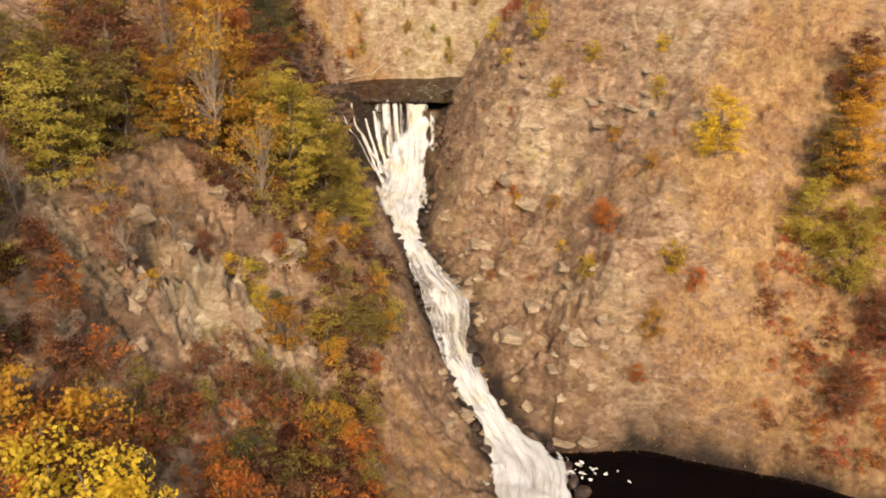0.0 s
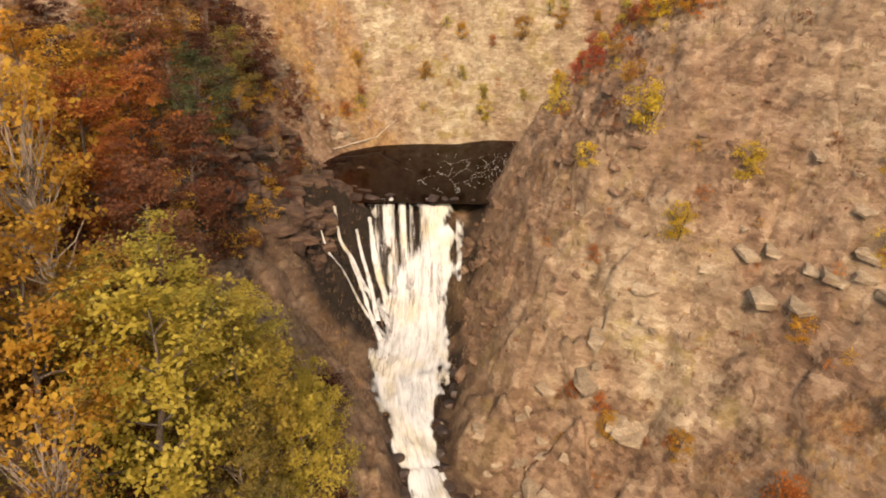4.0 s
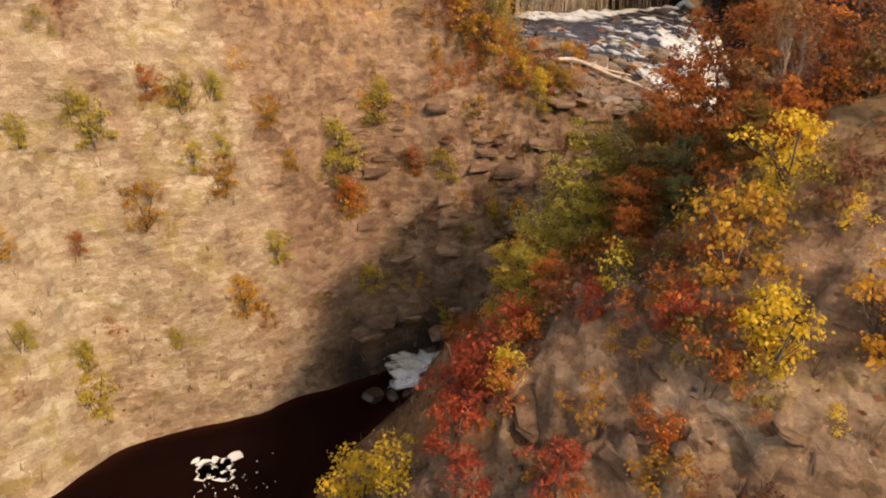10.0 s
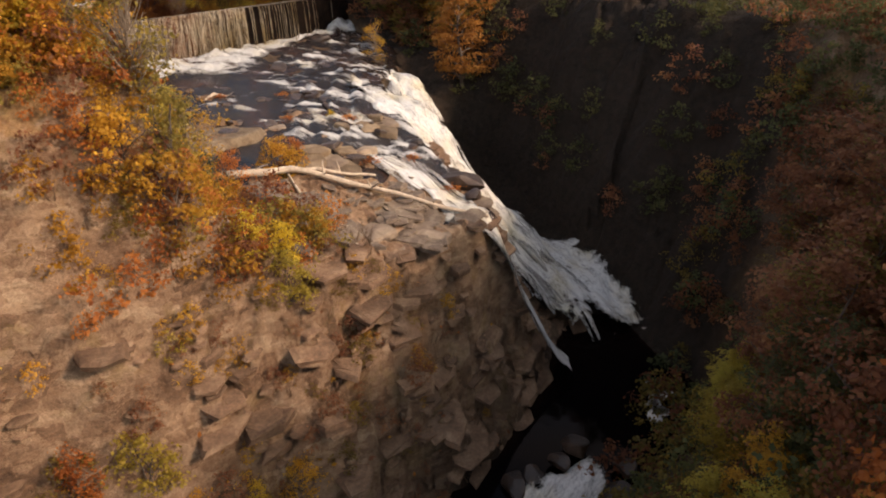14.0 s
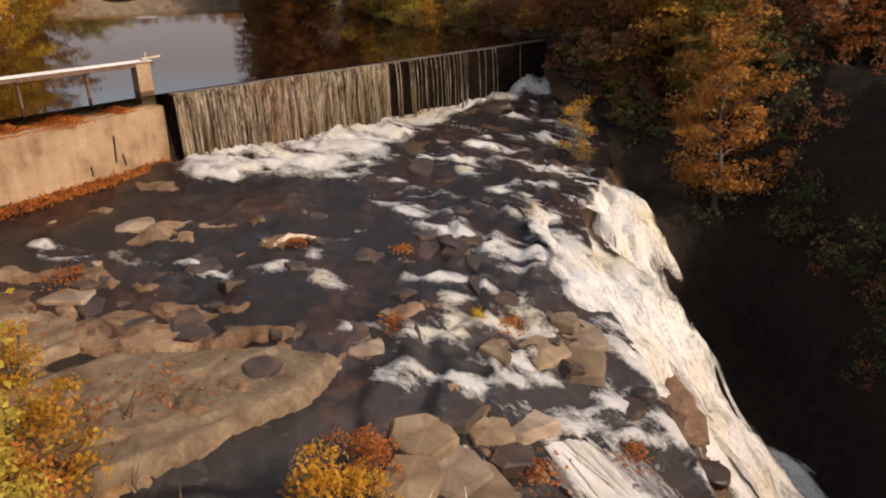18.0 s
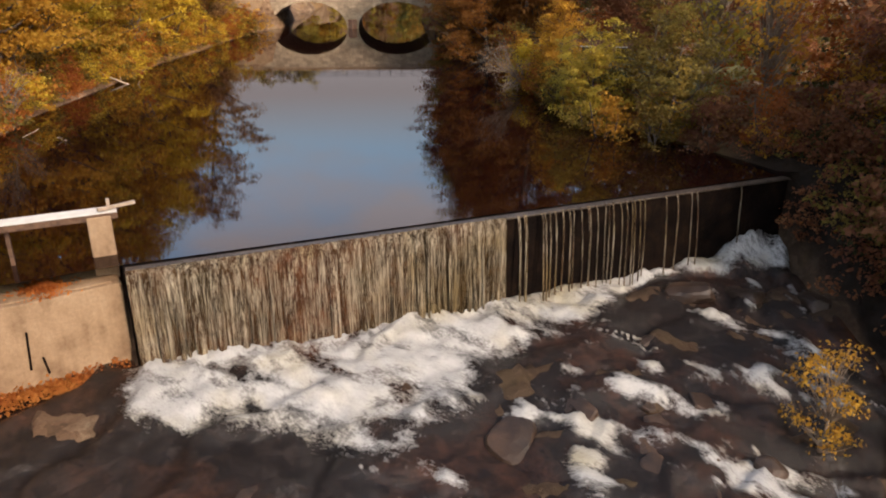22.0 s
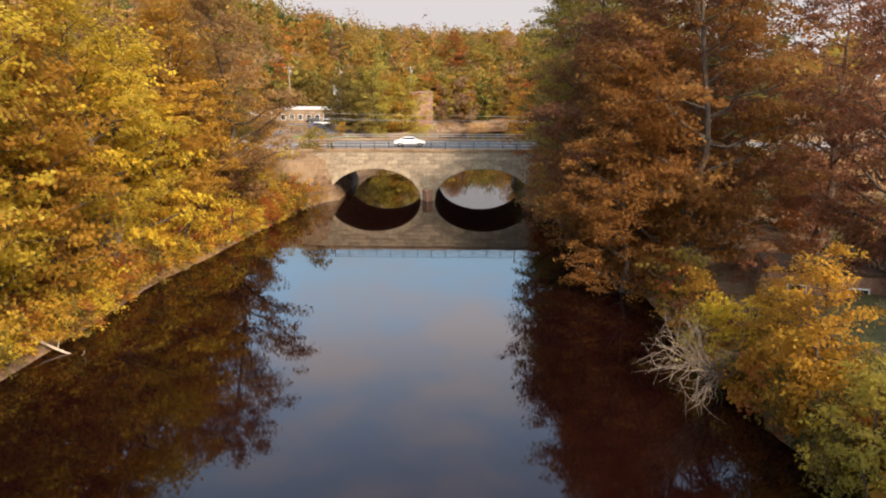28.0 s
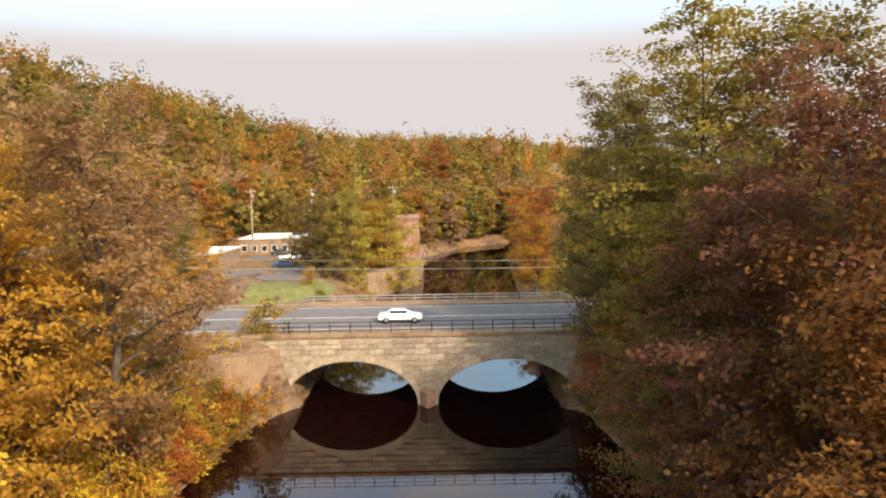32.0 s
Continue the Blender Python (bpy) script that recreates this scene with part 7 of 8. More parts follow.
WORDS = {"tree": "broad autumn tree with {} foliage", "tall": "tall autumn tree with {} crown", "far": "distant round tree with {} foliage", "bush": "small shrub with {} leaves",
         "thin": "thin half-bare tree with few {} leaves", "bare": "leafless grey tree with fine twigs"}
HUES = {"golden": "golden", "yellow": "bright yellow", "orange": "orange", "rust": "rusty brown", "olive": "olive yellow", "green": "dull green", "red": "red", "pink": "brownish pink", "moss": "mossy gold", "amber": "amber brown", "maroon": "dark maroon"}
dice = random.Random(7)


def plant(kind, hue, x, y, scale=1.0, where="", squash=1.0, tilt=4.0, z=None):
    """One tree or shrub on the ground."""
    count = max(k for n, k in KINDS if n == kind) + 1
    k = dice.randrange(count)
    z = height_at(x, y) - 0.1 if z is None else z
    s = scale * dice.uniform(0.92, 1.08)
    root = new("shrub" if kind == "bush" else "tree")
    root.matrix_basis = pose(x, y, z, dice.uniform(-tilt, tilt), dice.uniform(-tilt, tilt), dice.uniform(0, 360)) @ Matrix.Diagonal((s, s, s * squash, 1))
    wood, leaves = KINDS[kind, k]
    for name, mesh, mat in (("trunk", wood, PALE if kind in ("bare", "thin") else BARK), ("crown", leaves, PALE if kind == "bare" else LEAVES.get(hue))):
        if mesh is None:
            continue
        if not mesh.materials:
            mesh.materials.append(None)
        t = new("stem" if kind == "bush" and name == "trunk" else name, mesh)
        t.parent = root
        t.material_slots[0].link = "OBJECT"
        t.material_slots[0].material = mat
    return tagged(root, (WORDS[kind].format(HUES.get(hue, "")) + " " + where).strip(), "shrub" if kind == "bush" else "tree")


def grove(kind, hues, count, x0, x1, y0, y1, scale=(0.8, 1.2), where="", keep=None, gap=2.5, squash=1.0):
    done, tries = [], 0
    while len(done) < count and tries < count * 40:
        tries += 1
        x, y = dice.uniform(x0, x1), dice.uniform(y0, y1)
        if keep and not keep(x, y) or any((x - a) ** 2 + (y - b) ** 2 < gap * gap for a, b in done):
            continue
        done.append((x, y))
        plant(kind, dice.choice(hues), x, y, dice.uniform(*scale), where, squash)


def thicket(name, kind, hues, count, x0, x1, y0, y1, scale, label, keep=None, gap=0.0):
    """Many small shrubs, too many to count: one joined mesh of leaves for each hue."""
    buckets = {h: [] for h in hues}
    tries = 0
    while sum(len(b) for b in buckets.values()) < count and tries < count * 20:
        tries += 1
        x, y = dice.uniform(x0, x1), dice.uniform(y0, y1)
        if keep and not keep(x, y):
            continue
        buckets[dice.choice(hues)].append((x, y, height_at(x, y) - 0.1, dice.uniform(*scale), dice.uniform(0, 6.28)))
    total = max(k for n, k in KINDS if n == kind) + 1
    for hue, spots in buckets.items():
        chunks = []
        for x, y, z, s, w in spots:
            mesh = KINDS[kind, dice.randrange(total)][1]
            co = np.zeros(len(mesh.vertices) * 3)
            mesh.vertices.foreach_get("co", co)
            co = co.reshape(-1, 3) * s
            c, q = math.cos(w), math.sin(w)
            chunks.append(np.stack([co[:, 0] * c - co[:, 1] * q + x, co[:, 0] * q + co[:, 1] * c + y, co[:, 2] + z], 1))
        if chunks:
            tagged(part(name, quads_mesh(name, np.concatenate(chunks)), (FAR_LEAVES if kind == "far" else LEAVES)[hue]), label.format(HUES[hue]), "undergrowth", kind="stuff")


def dry(level, margin=0.3):
    return lambda x, y: height_at(x, y) > level + margin


def outside_rim(x, y, by):
    return rim_distance(np.array([float(x)]), np.array([float(y)]))[0] < -by


# west side of the lower gorge
LOWW = "on the gorge slope"
for kind, hue, x, y, s in (("tree", "moss", -22, 101, 1.05), ("tree", "moss", -18, 108, 0.95), ("tree", "moss", -25, 110, 0.95), ("tree", "golden", -29, 101, 1.0), ("thin", "golden", -31, 96, 1.35), ("thin", "pink", -38, 104, 1.4), ("tree", "moss", -21, 117, 0.8), ("tree", "rust", -30, 120, 0.9),
                           ("thin", "golden", -24, 92, 1.1), ("tree", "orange", -37, 128, 1.0), ("tree", "rust", -32, 138, 0.9), ("tree", "orange", -40, 142, 1.0), ("tree", "rust", -46, 118, 1.0), ("tree", "golden", -46, 132, 1.0), ("tree", "green", -36, 152, 0.8), ("tree", "rust", -45, 155, 1.0)):
    plant(kind, hue, x, y, s, LOWW)
for kind, hue, x, y, s in (("tree", "moss", -26.5, 104.5, 0.85), ("tree", "moss", -20.5, 112.5, 0.85), ("tree", "golden", -36, 94, 0.75), ("tree", "olive", -40, 91, 0.8), ("thin", "golden", -34, 113, 1.5), ("tree", "golden", -40, 122, 1.0), ("tree", "moss", -50, 110, 1.0), ("tree", "rust", -47, 98, 0.9), ("tree", "golden", -44, 140, 1.0), ("tree", "golden", -56, 124, 1.1), ("tree", "moss", -15.5, 119, 0.6), ("tree", "moss", -14.5, 112, 0.7), ("tree", "olive", -17, 103, 0.6), ("tree", "olive", -45, 84, 0.9)):
    plant(kind, hue, x, y, s, LOWW)
for hue, x, y, s in (("yellow", -27, 86, 0.9), ("moss", -24, 84.8, 1.3), ("golden", -19.5, 78, 1.9), ("olive", -13.6, 86, 1.9), ("moss", -15.4, 83, 1.6), ("olive", -9.5, 86, 1.6), ("golden", -8.0, 91, 1.4), ("moss", -6.8, 95, 1.2), ("golden", -17, 90, 1.4), ("orange", -21, 88, 1.2), ("rust", -29, 92, 1.6), ("rust", -33, 98, 1.6), ("olive", -16.5, 74, 1.6), ("golden", -12.5, 71, 1.7), ("olive", -9, 77, 1.5), ("rust", -23, 95, 1.3), ("golden", -14, 100, 1.4), ("rust", -30, 84, 1.2)):
    plant("bush", hue, x, y, s, LOWW)
grove("tree", ["rust", "moss", "golden", "olive"], 16, -62, -40, 48, 112, (0.7, 1.0), LOWW, gap=5)
thicket("undergrowth", "small", ["rust", "rust", "orange", "olive"], 300, -44, -6, 38, 74, (0.7, 1.9), "dense {} undergrowth on the gorge slope", lambda x, y: height_at(x, y) > -70.0 and not rocky(x, y, 0.75))
grove("thin", ["golden", "rust", "pink"], 10, -48, -30, 60, 100, (0.6, 0.9), LOWW, gap=4)
grove("tree", ["amber", "maroon", "olive", "amber"], 16, -62, -34, 150, 200, (0.6, 0.95), LOWW, gap=4.5)
grove("thin", ["golden", "rust", "pink"], 14, -44, -24, 124, 182, (0.4, 0.75), LOWW, lambda x, y: x < -29 + 0.1 * (y - 150), 4)
thicket("undergrowth", "small", ["maroon", "rust", "maroon", "golden"], 360, -56, -24, 112, 190, (0.6, 1.7), "{} undergrowth on the gorge slope", lambda x, y: x < -26)
for hue, x, y, s in (("yellow", -29.4, 44, 2.4), ("yellow", -24, 42.5, 2.6), ("olive", -26, 47, 2.0), ("yellow", -15, 47.5, 2.0), ("orange", -18.8, 53, 1.9), ("golden", -30.5, 53, 2.6), ("orange", -22, 57, 1.4), ("rust", -27, 60, 1.8), ("green", -20, 60, 1.3), ("golden", -35, 48, 2.6)):
    plant("bush", hue, x, y, s, LOWW)
for hue, x, y, s in (("olive", -12.6, 76, 1.3), ("golden", -13.5, 80, 1.5), ("olive", -11, 86, 1.4), ("olive", -10, 90, 1.3), ("golden", -9.4, 96.5, 1.2), ("rust", -15, 84, 1.2), ("yellow", -24.3, 83, 0.9), ("yellow", -22, 79.5, 1.0), ("green", -21, 83, 1.0), ("golden", -17, 97, 1.2), ("rust", -12, 103, 1.2), ("orange", -9, 84, 0.9), ("olive", -14, 92, 1.2), ("rust", -26, 68, 1.2), ("golden", -33, 76, 1.4)):
    plant("bush", hue, x, y, s, LOWW)
thicket("undergrowth", "small", ["maroon", "rust", "maroon", "moss"], 700, -60, -8, 46, 128, (0.5, 1.6), "{} undergrowth on the gorge slope", lambda x, y: not rocky(x, y, 0.6))
for x, y, s in ((-11, 107, 0.55), (-10, 112, 0.5), (-14, 104, 0.5)):
    plant("bare", "", x, y, s, "beside the cascade", tilt=25)

# rock slope east of the main waterfall
ROCKY = "on the rock slope"
for hue, x, y, s in (("yellow", 10.2, 156, 1.1), ("yellow", 17.5, 138.2, 1.7), ("yellow", 12, 139.6, 0.9), ("yellow", 25.6, 130, 1.2), ("yellow", 19.8, 130, 1.1), ("golden", 21.6, 152, 1.5), ("golden", 22.8, 146, 1.3), ("yellow", 35.9, 123.8, 1.0), ("yellow", 34.6, 118.8, 1.2), ("golden", 28, 118.4, 0.8),
                     ("orange", 12.2, 133, 0.6), ("red", 13.6, 160, 1.0), ("red", 14.1, 153.6, 0.9), ("red", 12.4, 157.4, 0.9), ("orange", 17.8, 151, 0.8), ("red", 20, 153, 0.8), ("yellow", 24.8, 152.4, 1.1), ("yellow", 11.2, 162.8, 1.2), ("golden", 16.7, 145, 0.7), ("yellow", 16, 159, 0.7)):
    plant("bush", hue, x, y, s, ROCKY)
for hue, x, y, s in (("orange", 25, 104.6, 1.5), ("orange", 24.6, 108.4, 1.2), ("orange", 12.3, 123.2, 0.7), ("golden", 13, 121.6, 0.9), ("golden", 18.7, 117.3, 0.8), ("yellow", 21.6, 100.2, 1.1), ("orange", 9.7, 124.6, 0.6), ("yellow", 19.3, 110.7, 0.7), ("golden", 31.7, 108.3, 0.9), ("yellow", 33, 97, 1.5), ("orange", 36, 95, 1.3), ("golden", 30, 93, 1.3), ("orange", 28, 90.5, 1.0), ("olive", 55, 119, 1.4), ("golden", 48, 128, 1.3)):
    plant("bush", hue, x, y, s, ROCKY)
plant("tree", "yellow", 40.5, 106.5, 0.66, ROCKY)
for hue, x, y, s in (("moss", 52, 98, 0.75), ("moss", 57, 94, 0.85), ("olive", 56, 103, 0.7), ("rust", 60, 88, 0.7), ("golden", 62, 108, 0.7), ("rust", 54, 84, 0.55), ("orange", 66, 98, 0.8)):
    plant("tree", hue, x, y, s, ROCKY)
thicket("undergrowth", "small", ["orange", "golden", "rust"], 130, 6, 52, 90, 160, (0.25, 0.7), "low {} scrub on the rock slope")
thicket("undergrowth", "small", ["rust", "red", "orange"], 120, 44, 72, 70, 100, (0.7, 1.6), "{} undergrowth above the lower pool", dry(-71, 0.8))
grove("tree", ["rust", "golden", "olive"], 14, 58, 90, 95, 150, (0.6, 0.9), ROCKY, None, 6)

# ridge between the two arms of the gorge
RIDGE = "on the rocky ridge"
for kind, hue, x, y, s in (("tree", "moss", 25.5, 164, 0.46), ("tree", "golden", 24.5, 168.5, 0.4), ("tree", "orange", 28, 160, 0.5), ("tree", "olive", 29.5, 166.5, 0.42), ("tree", "orange", 34, 162, 0.72), ("tree", "orange", 36.5, 157.5, 0.72), ("tree", "rust", 40, 163, 0.7), ("tree", "orange", 42, 156, 0.75), ("tree", "moss", 38, 168, 0.34), ("tree", "rust", 45, 160, 0.7),
                           ("thin", "pink", 30, 156.5, 0.55), ("thin", "rust", 33, 153, 0.5), ("tree", "orange", 22.5, 171.5, 0.32), ("tree", "moss", 44, 169, 0.34), ("tree", "rust", 50, 165, 0.75), ("tree", "olive", 50, 156, 0.75), ("tree", "rust", 57, 161, 0.8)):
    plant(kind, hue, x, y, s, RIDGE)
for hue, x, y, z, s in (("moss", 22.7, 164.9, -15.5, 0.46), ("olive", 26.2, 160.6, -8.0, 0.42), ("moss", 24.4, 162.8, -11.5, 0.34), ("orange", 21.0, 161.8, -12.6, 0.24), ("orange", 31.5, 158.4, -5.0, 0.55), ("olive", 28.0, 163.5, -9.5, 0.4), ("green", 24.6, 156.6, -6.6, 0.3), ("olive", 26.4, 155.2, -4.6, 0.28), ("orange", 23.6, 158.8, -8.6, 0.28), ("rust", 28.4, 156.4, -4.6, 0.34)):
    plant("tree", hue, x, y, s, RIDGE, z=z)
for hue, x, y, s in (("red", 17.0, 163.4, 1.7), ("red", 15.4, 161.0, 1.4), ("red", 18.6, 161.6, 1.3), ("red", 19.0, 157.2, 0.7), ("orange", 26.4, 155.4, 1.0), ("yellow", 11.6, 167.4, 1.5), ("yellow", 20.2, 148.8, 1.0), ("yellow", 21.4, 149.8, 0.7)):
    plant("bush", hue, x, y, s, RIDGE)
for hue, x, y, s in (("moss", 52, 168, 0.34), ("moss", 57, 168, 0.34), ("green", 48, 165, 0.55), ("olive", 54, 163, 0.6), ("moss", 40, 167, 0.34), ("moss", 36, 165, 0.4), ("olive", 60, 164, 0.55), ("golden", 45, 167, 0.34), ("moss", 64, 167, 0.34)):
    plant("tree", hue, x, y, s, RIDGE)
thicket("undergrowth", "small", ["olive", "green", "rust"], 380, 34, 90, 142, 175, (0.7, 1.9), "{} undergrowth above the shaded gorge", lambda x, y: y < 175 - abs(x - 52) * 0.1)
plant("bare", "", 35.6, 171.5, 0.9, RIDGE, tilt=12)
plant("bare", "", 38.4, 172.2, 0.8, RIDGE, tilt=14)
thicket("undergrowth", "small", ["yellow", "golden", "rust", "orange"], 90, 14, 46, 143, 172, (0.4, 1.1), "{} scrub on the rocky ridge")
thicket("undergrowth", "small", ["rust", "orange", "olive"], 90, 19, 36, 148, 166, (0.5, 1.2), "{} brush along the ridge top")
grove("thin", ["rust", "pink"], 8, 26, 44, 142, 156, (0.3, 0.5), RIDGE, None, 3)
grove("tree", ["rust", "orange", "olive"], 10, 44, 66, 138, 158, (0.55, 0.8), RIDGE, None, 5)

# bright slope north of the pool
NORTH = "on the pale rock slope"
for hue, x, y, s in (("moss", 5.8, 200.2, 1.3), ("moss", 12.7, 199.5, 1.0), ("golden", 19.9, 199, 0.9), ("moss", 26.5, 198.6, 1.6), ("moss", 12.8, 198.4, 0.9), ("moss", 18.7, 196.2, 1.0), ("moss", 1.1, 194.8, 1.3), ("moss", -5.6, 198, 0.7), ("golden", -22, 198, 0.9), ("moss", 0.2, 201, 0.8), ("moss", 36.1, 194.6, 1.1), ("moss", -3, 195.6, 0.8),
                     ("moss", 31.6, 199.9, 1.0), ("golden", 42, 196, 1.3), ("moss", 46.1, 192.4, 0.9), ("yellow", 39.9, 191.3, 0.7), ("orange", 33.8, 196.8, 0.9), ("golden", 42.3, 189.9, 0.8), ("golden", 50.4, 193, 0.8), ("golden", 27.4, 197.4, 1.1)):
    plant("bush", hue, x, y, s, NORTH)
thicket("undergrowth", "small", ["rust", "rust", "golden", "olive"], 110, 30, 58, 184, 200, (0.3, 0.9), "low {} scrub between rock plates", lambda x, y: height_at(x, y) > -31 and outside_rim(x, y, 0.8))
thicket("undergrowth", "small", ["golden", "orange", "rust", "moss"], 100, -36, 50, 189, 206, (0.25, 0.9), "low {} scrub on the pale rock slope", dry(-33, 1.5))
for k in range(34):
    x, y = dice.uniform(-30, 40), dice.uniform(190, 205)
    if -32 < height_at(x, y) < -3:
        plant("bush", ("moss", "moss", "golden", "orange")[k % 4], x, y, dice.uniform(0.5, 1.2), NORTH)
# bench above the slope and beside the ledge
BENCH = "above the rock slope"
thicket("undergrowth", "small", ["golden", "orange", "rust", "olive"], 240, -50, 54, 203, 226, (0.7, 1.9), "{} undergrowth above the rock slope", lambda x, y: outside_rim(x, y, 0.5))
grove("tree", ["golden", "olive", "orange", "rust"], 22, -50, 52, 213, 240, (0.65, 0.95), BENCH, None, 5)
for kind, hue, x, y, s in (("tree", "golden", 40, 207.5, 0.5), ("tree", "golden", 44.5, 205.5, 0.48), ("tree", "yellow", 48.5, 212.5, 0.5), ("tree", "golden", 50.5, 221, 0.72), ("tree", "golden", 47.5, 216.5, 0.7), ("tree", "golden", 45, 214, 0.65), ("tree", "olive", 50, 226, 0.6), ("thin", "golden", 42.2, 200.6, 0.5), ("thin", "golden", 46.6, 202.4, 0.5)):
    plant(kind, hue, x, y, s, "beside the ledge")
for hue, x, y, s in (("golden", 41, 197.6, 1.2), ("olive", 43.5, 197, 1.2), ("golden", 47.8, 199.6, 1.2), ("green", 50.6, 201.6, 0.9), ("golden", 49.6, 204.4, 1.0), ("orange", 52.2, 200.4, 0.8), ("yellow", 47, 193.2, 0.8), ("yellow", 45.2, 194.2, 0.8), ("golden", 52.6, 206.6, 1.0), ("golden", 54.0, 212.8, 0.9), ("golden", 57.6, 200.6, 0.9), ("orange", 59.8, 200.9, 0.8), ("golden", 58.8, 199.8, 0.7), ("yellow", 69.4, 202.8, 0.3)):
    plant("bush", hue, x, y, s, "beside the ledge")
plant("bare", "", 44.2, 199.4, 0.7, "beside the ledge")

# shaded side east of the ledge
SHADE = "on the shaded gorge side"
beyond_slot = lambda x, y: x > 84 + (y - 178) * 0.62 and outside_rim(x, y, 5)
for kind, hue, x, y, s in (("tree", "golden", 107, 208, 0.85), ("tree", "golden", 110.5, 213, 0.9), ("tree", "golden", 114, 219, 0.9), ("tree", "olive", 103.5, 203.5, 0.55)):
    plant(kind, hue, x, y, s, SHADE)
grove("tree", ["rust", "olive", "green", "rust", "orange"], 22, 100, 126, 180, 222, (0.7, 1.05), SHADE, lambda x, y: beyond_slot(x, y) and x > 106 + 0.4 * max(0, 200 - y), 4)
thicket("undergrowth", "small", ["rust", "olive"], 90, 103, 112, 204, 224, (0.7, 1.5), "{} undergrowth at the end of the dam", lambda x, y: outside_rim(x, y, 0.4) and height_at(x, y) > -9)
thicket("undergrowth", "small", ["rust", "green", "green"], 260, 76, 128, 155, 226, (0.8, 2.0), "{} undergrowth on the shaded gorge side", lambda x, y: x > 82 + (y - 178) * 0.62 and outside_rim(x, y, 1.2))
grove("tree", ["rust", "olive", "green"], 8, 56, 72, 148, 166, (0.5, 0.7), SHADE, None, 4)
plant("tree", "amber", 98.0, 201.6, 0.86, SHADE, z=-8.6)
plant("thin", "golden", 93.4, 210.8, 0.40, SHADE)
plant("tree", "olive", 104.0, 205.0, 0.85, SHADE)

# pond, west bank
WEST = "on the pond bank"
for kind, hue, x, y, s in (("tall", "yellow", 76.2, 277, 1.2), ("tall", "golden", 80.4, 282.5, 1.2), ("tall", "golden", 72.6, 272, 1.2), ("tall", "yellow", 65.5, 262, 1.2), ("tall", "yellow", 86.5, 291.5, 1.12), ("tall", "golden", 95.5, 306.5, 1.05), ("tall", "golden", 61.5, 254.5, 1.0), ("tall", "olive", 57, 247, 1.0), ("tall", "golden", 71.5, 270, 1.05), ("tall", "golden", 53, 240.5, 0.9), ("tall", "rust", 59, 262, 1.1), ("tree", "yellow", 76, 283, 1.15), ("tree", "golden", 82, 289, 1.15), ("tree", "yellow", 87.5, 296, 1.1), ("tree", "golden", 94.5, 308.5, 1.1), ("tree", "golden", 98.5, 314, 1.0), ("tree", "pink", 89, 309, 1.2), ("tree", "golden", 100, 317, 0.8), ("tree", "olive", 105, 322, 0.62), ("tree", "golden", 108.5, 327, 0.55), ("tree", "golden", 92.5, 301.5, 0.85), ("tree", "yellow", 71, 276, 1.0), ("tree", "golden", 66, 268, 0.9), ("tree", "yellow", 63.5, 259, 0.7), ("tree", "golden", 60, 250, 0.7), ("tree", "golden", 78, 295, 1.2), ("tree", "olive", 85, 305, 1.15), ("tree", "pink", 91, 317, 1.25), ("tree", "golden", 97, 326, 0.9), ("tree", "golden", 70, 290, 1.2), ("tree", "olive", 76, 306, 1.2), ("tree", "rust", 84, 320, 1.1), ("tree", "orange", 66, 300, 1.2), ("tree", "golden", 60, 280, 1.1), ("tree", "rust", 68, 318, 1.2)):
    plant(kind, hue, x, y, s, WEST)
grove("bush", ["golden", "yellow", "golden", "orange", "olive"], 34, 58, 114, 246, 328, (0.8, 1.6), WEST, lambda x, y: 0.25 < height_at(x, y) < 2.0, 1.8)
thicket("undergrowth", "small", ["golden", "yellow", "orange", "olive"], 260, 50, 118, 244, 334, (0.6, 1.7), "{} undergrowth on the pond bank", dry(0, 0.35))
grove("tree", ["golden", "olive", "rust", "pink"], 8, 30, 66, 248, 320, (0.8, 1.15), WEST, dry(0.5), 6)
plant("bare", "", 86.5, 290.5, 0.9, WEST, tilt=20)
plant("bare", "", 72.0, 262.0, 0.7, WEST, tilt=25)
log([(81.0, 279.6, 0.3), (84.0, 277.4, 0.6)], 0.12, "bleached branch reaching over the pond", 3)
log([(71.0, 258.4, 0.3), (74.6, 256.0, 0.8)], 0.10, "bleached branch reaching over the pond", 4)

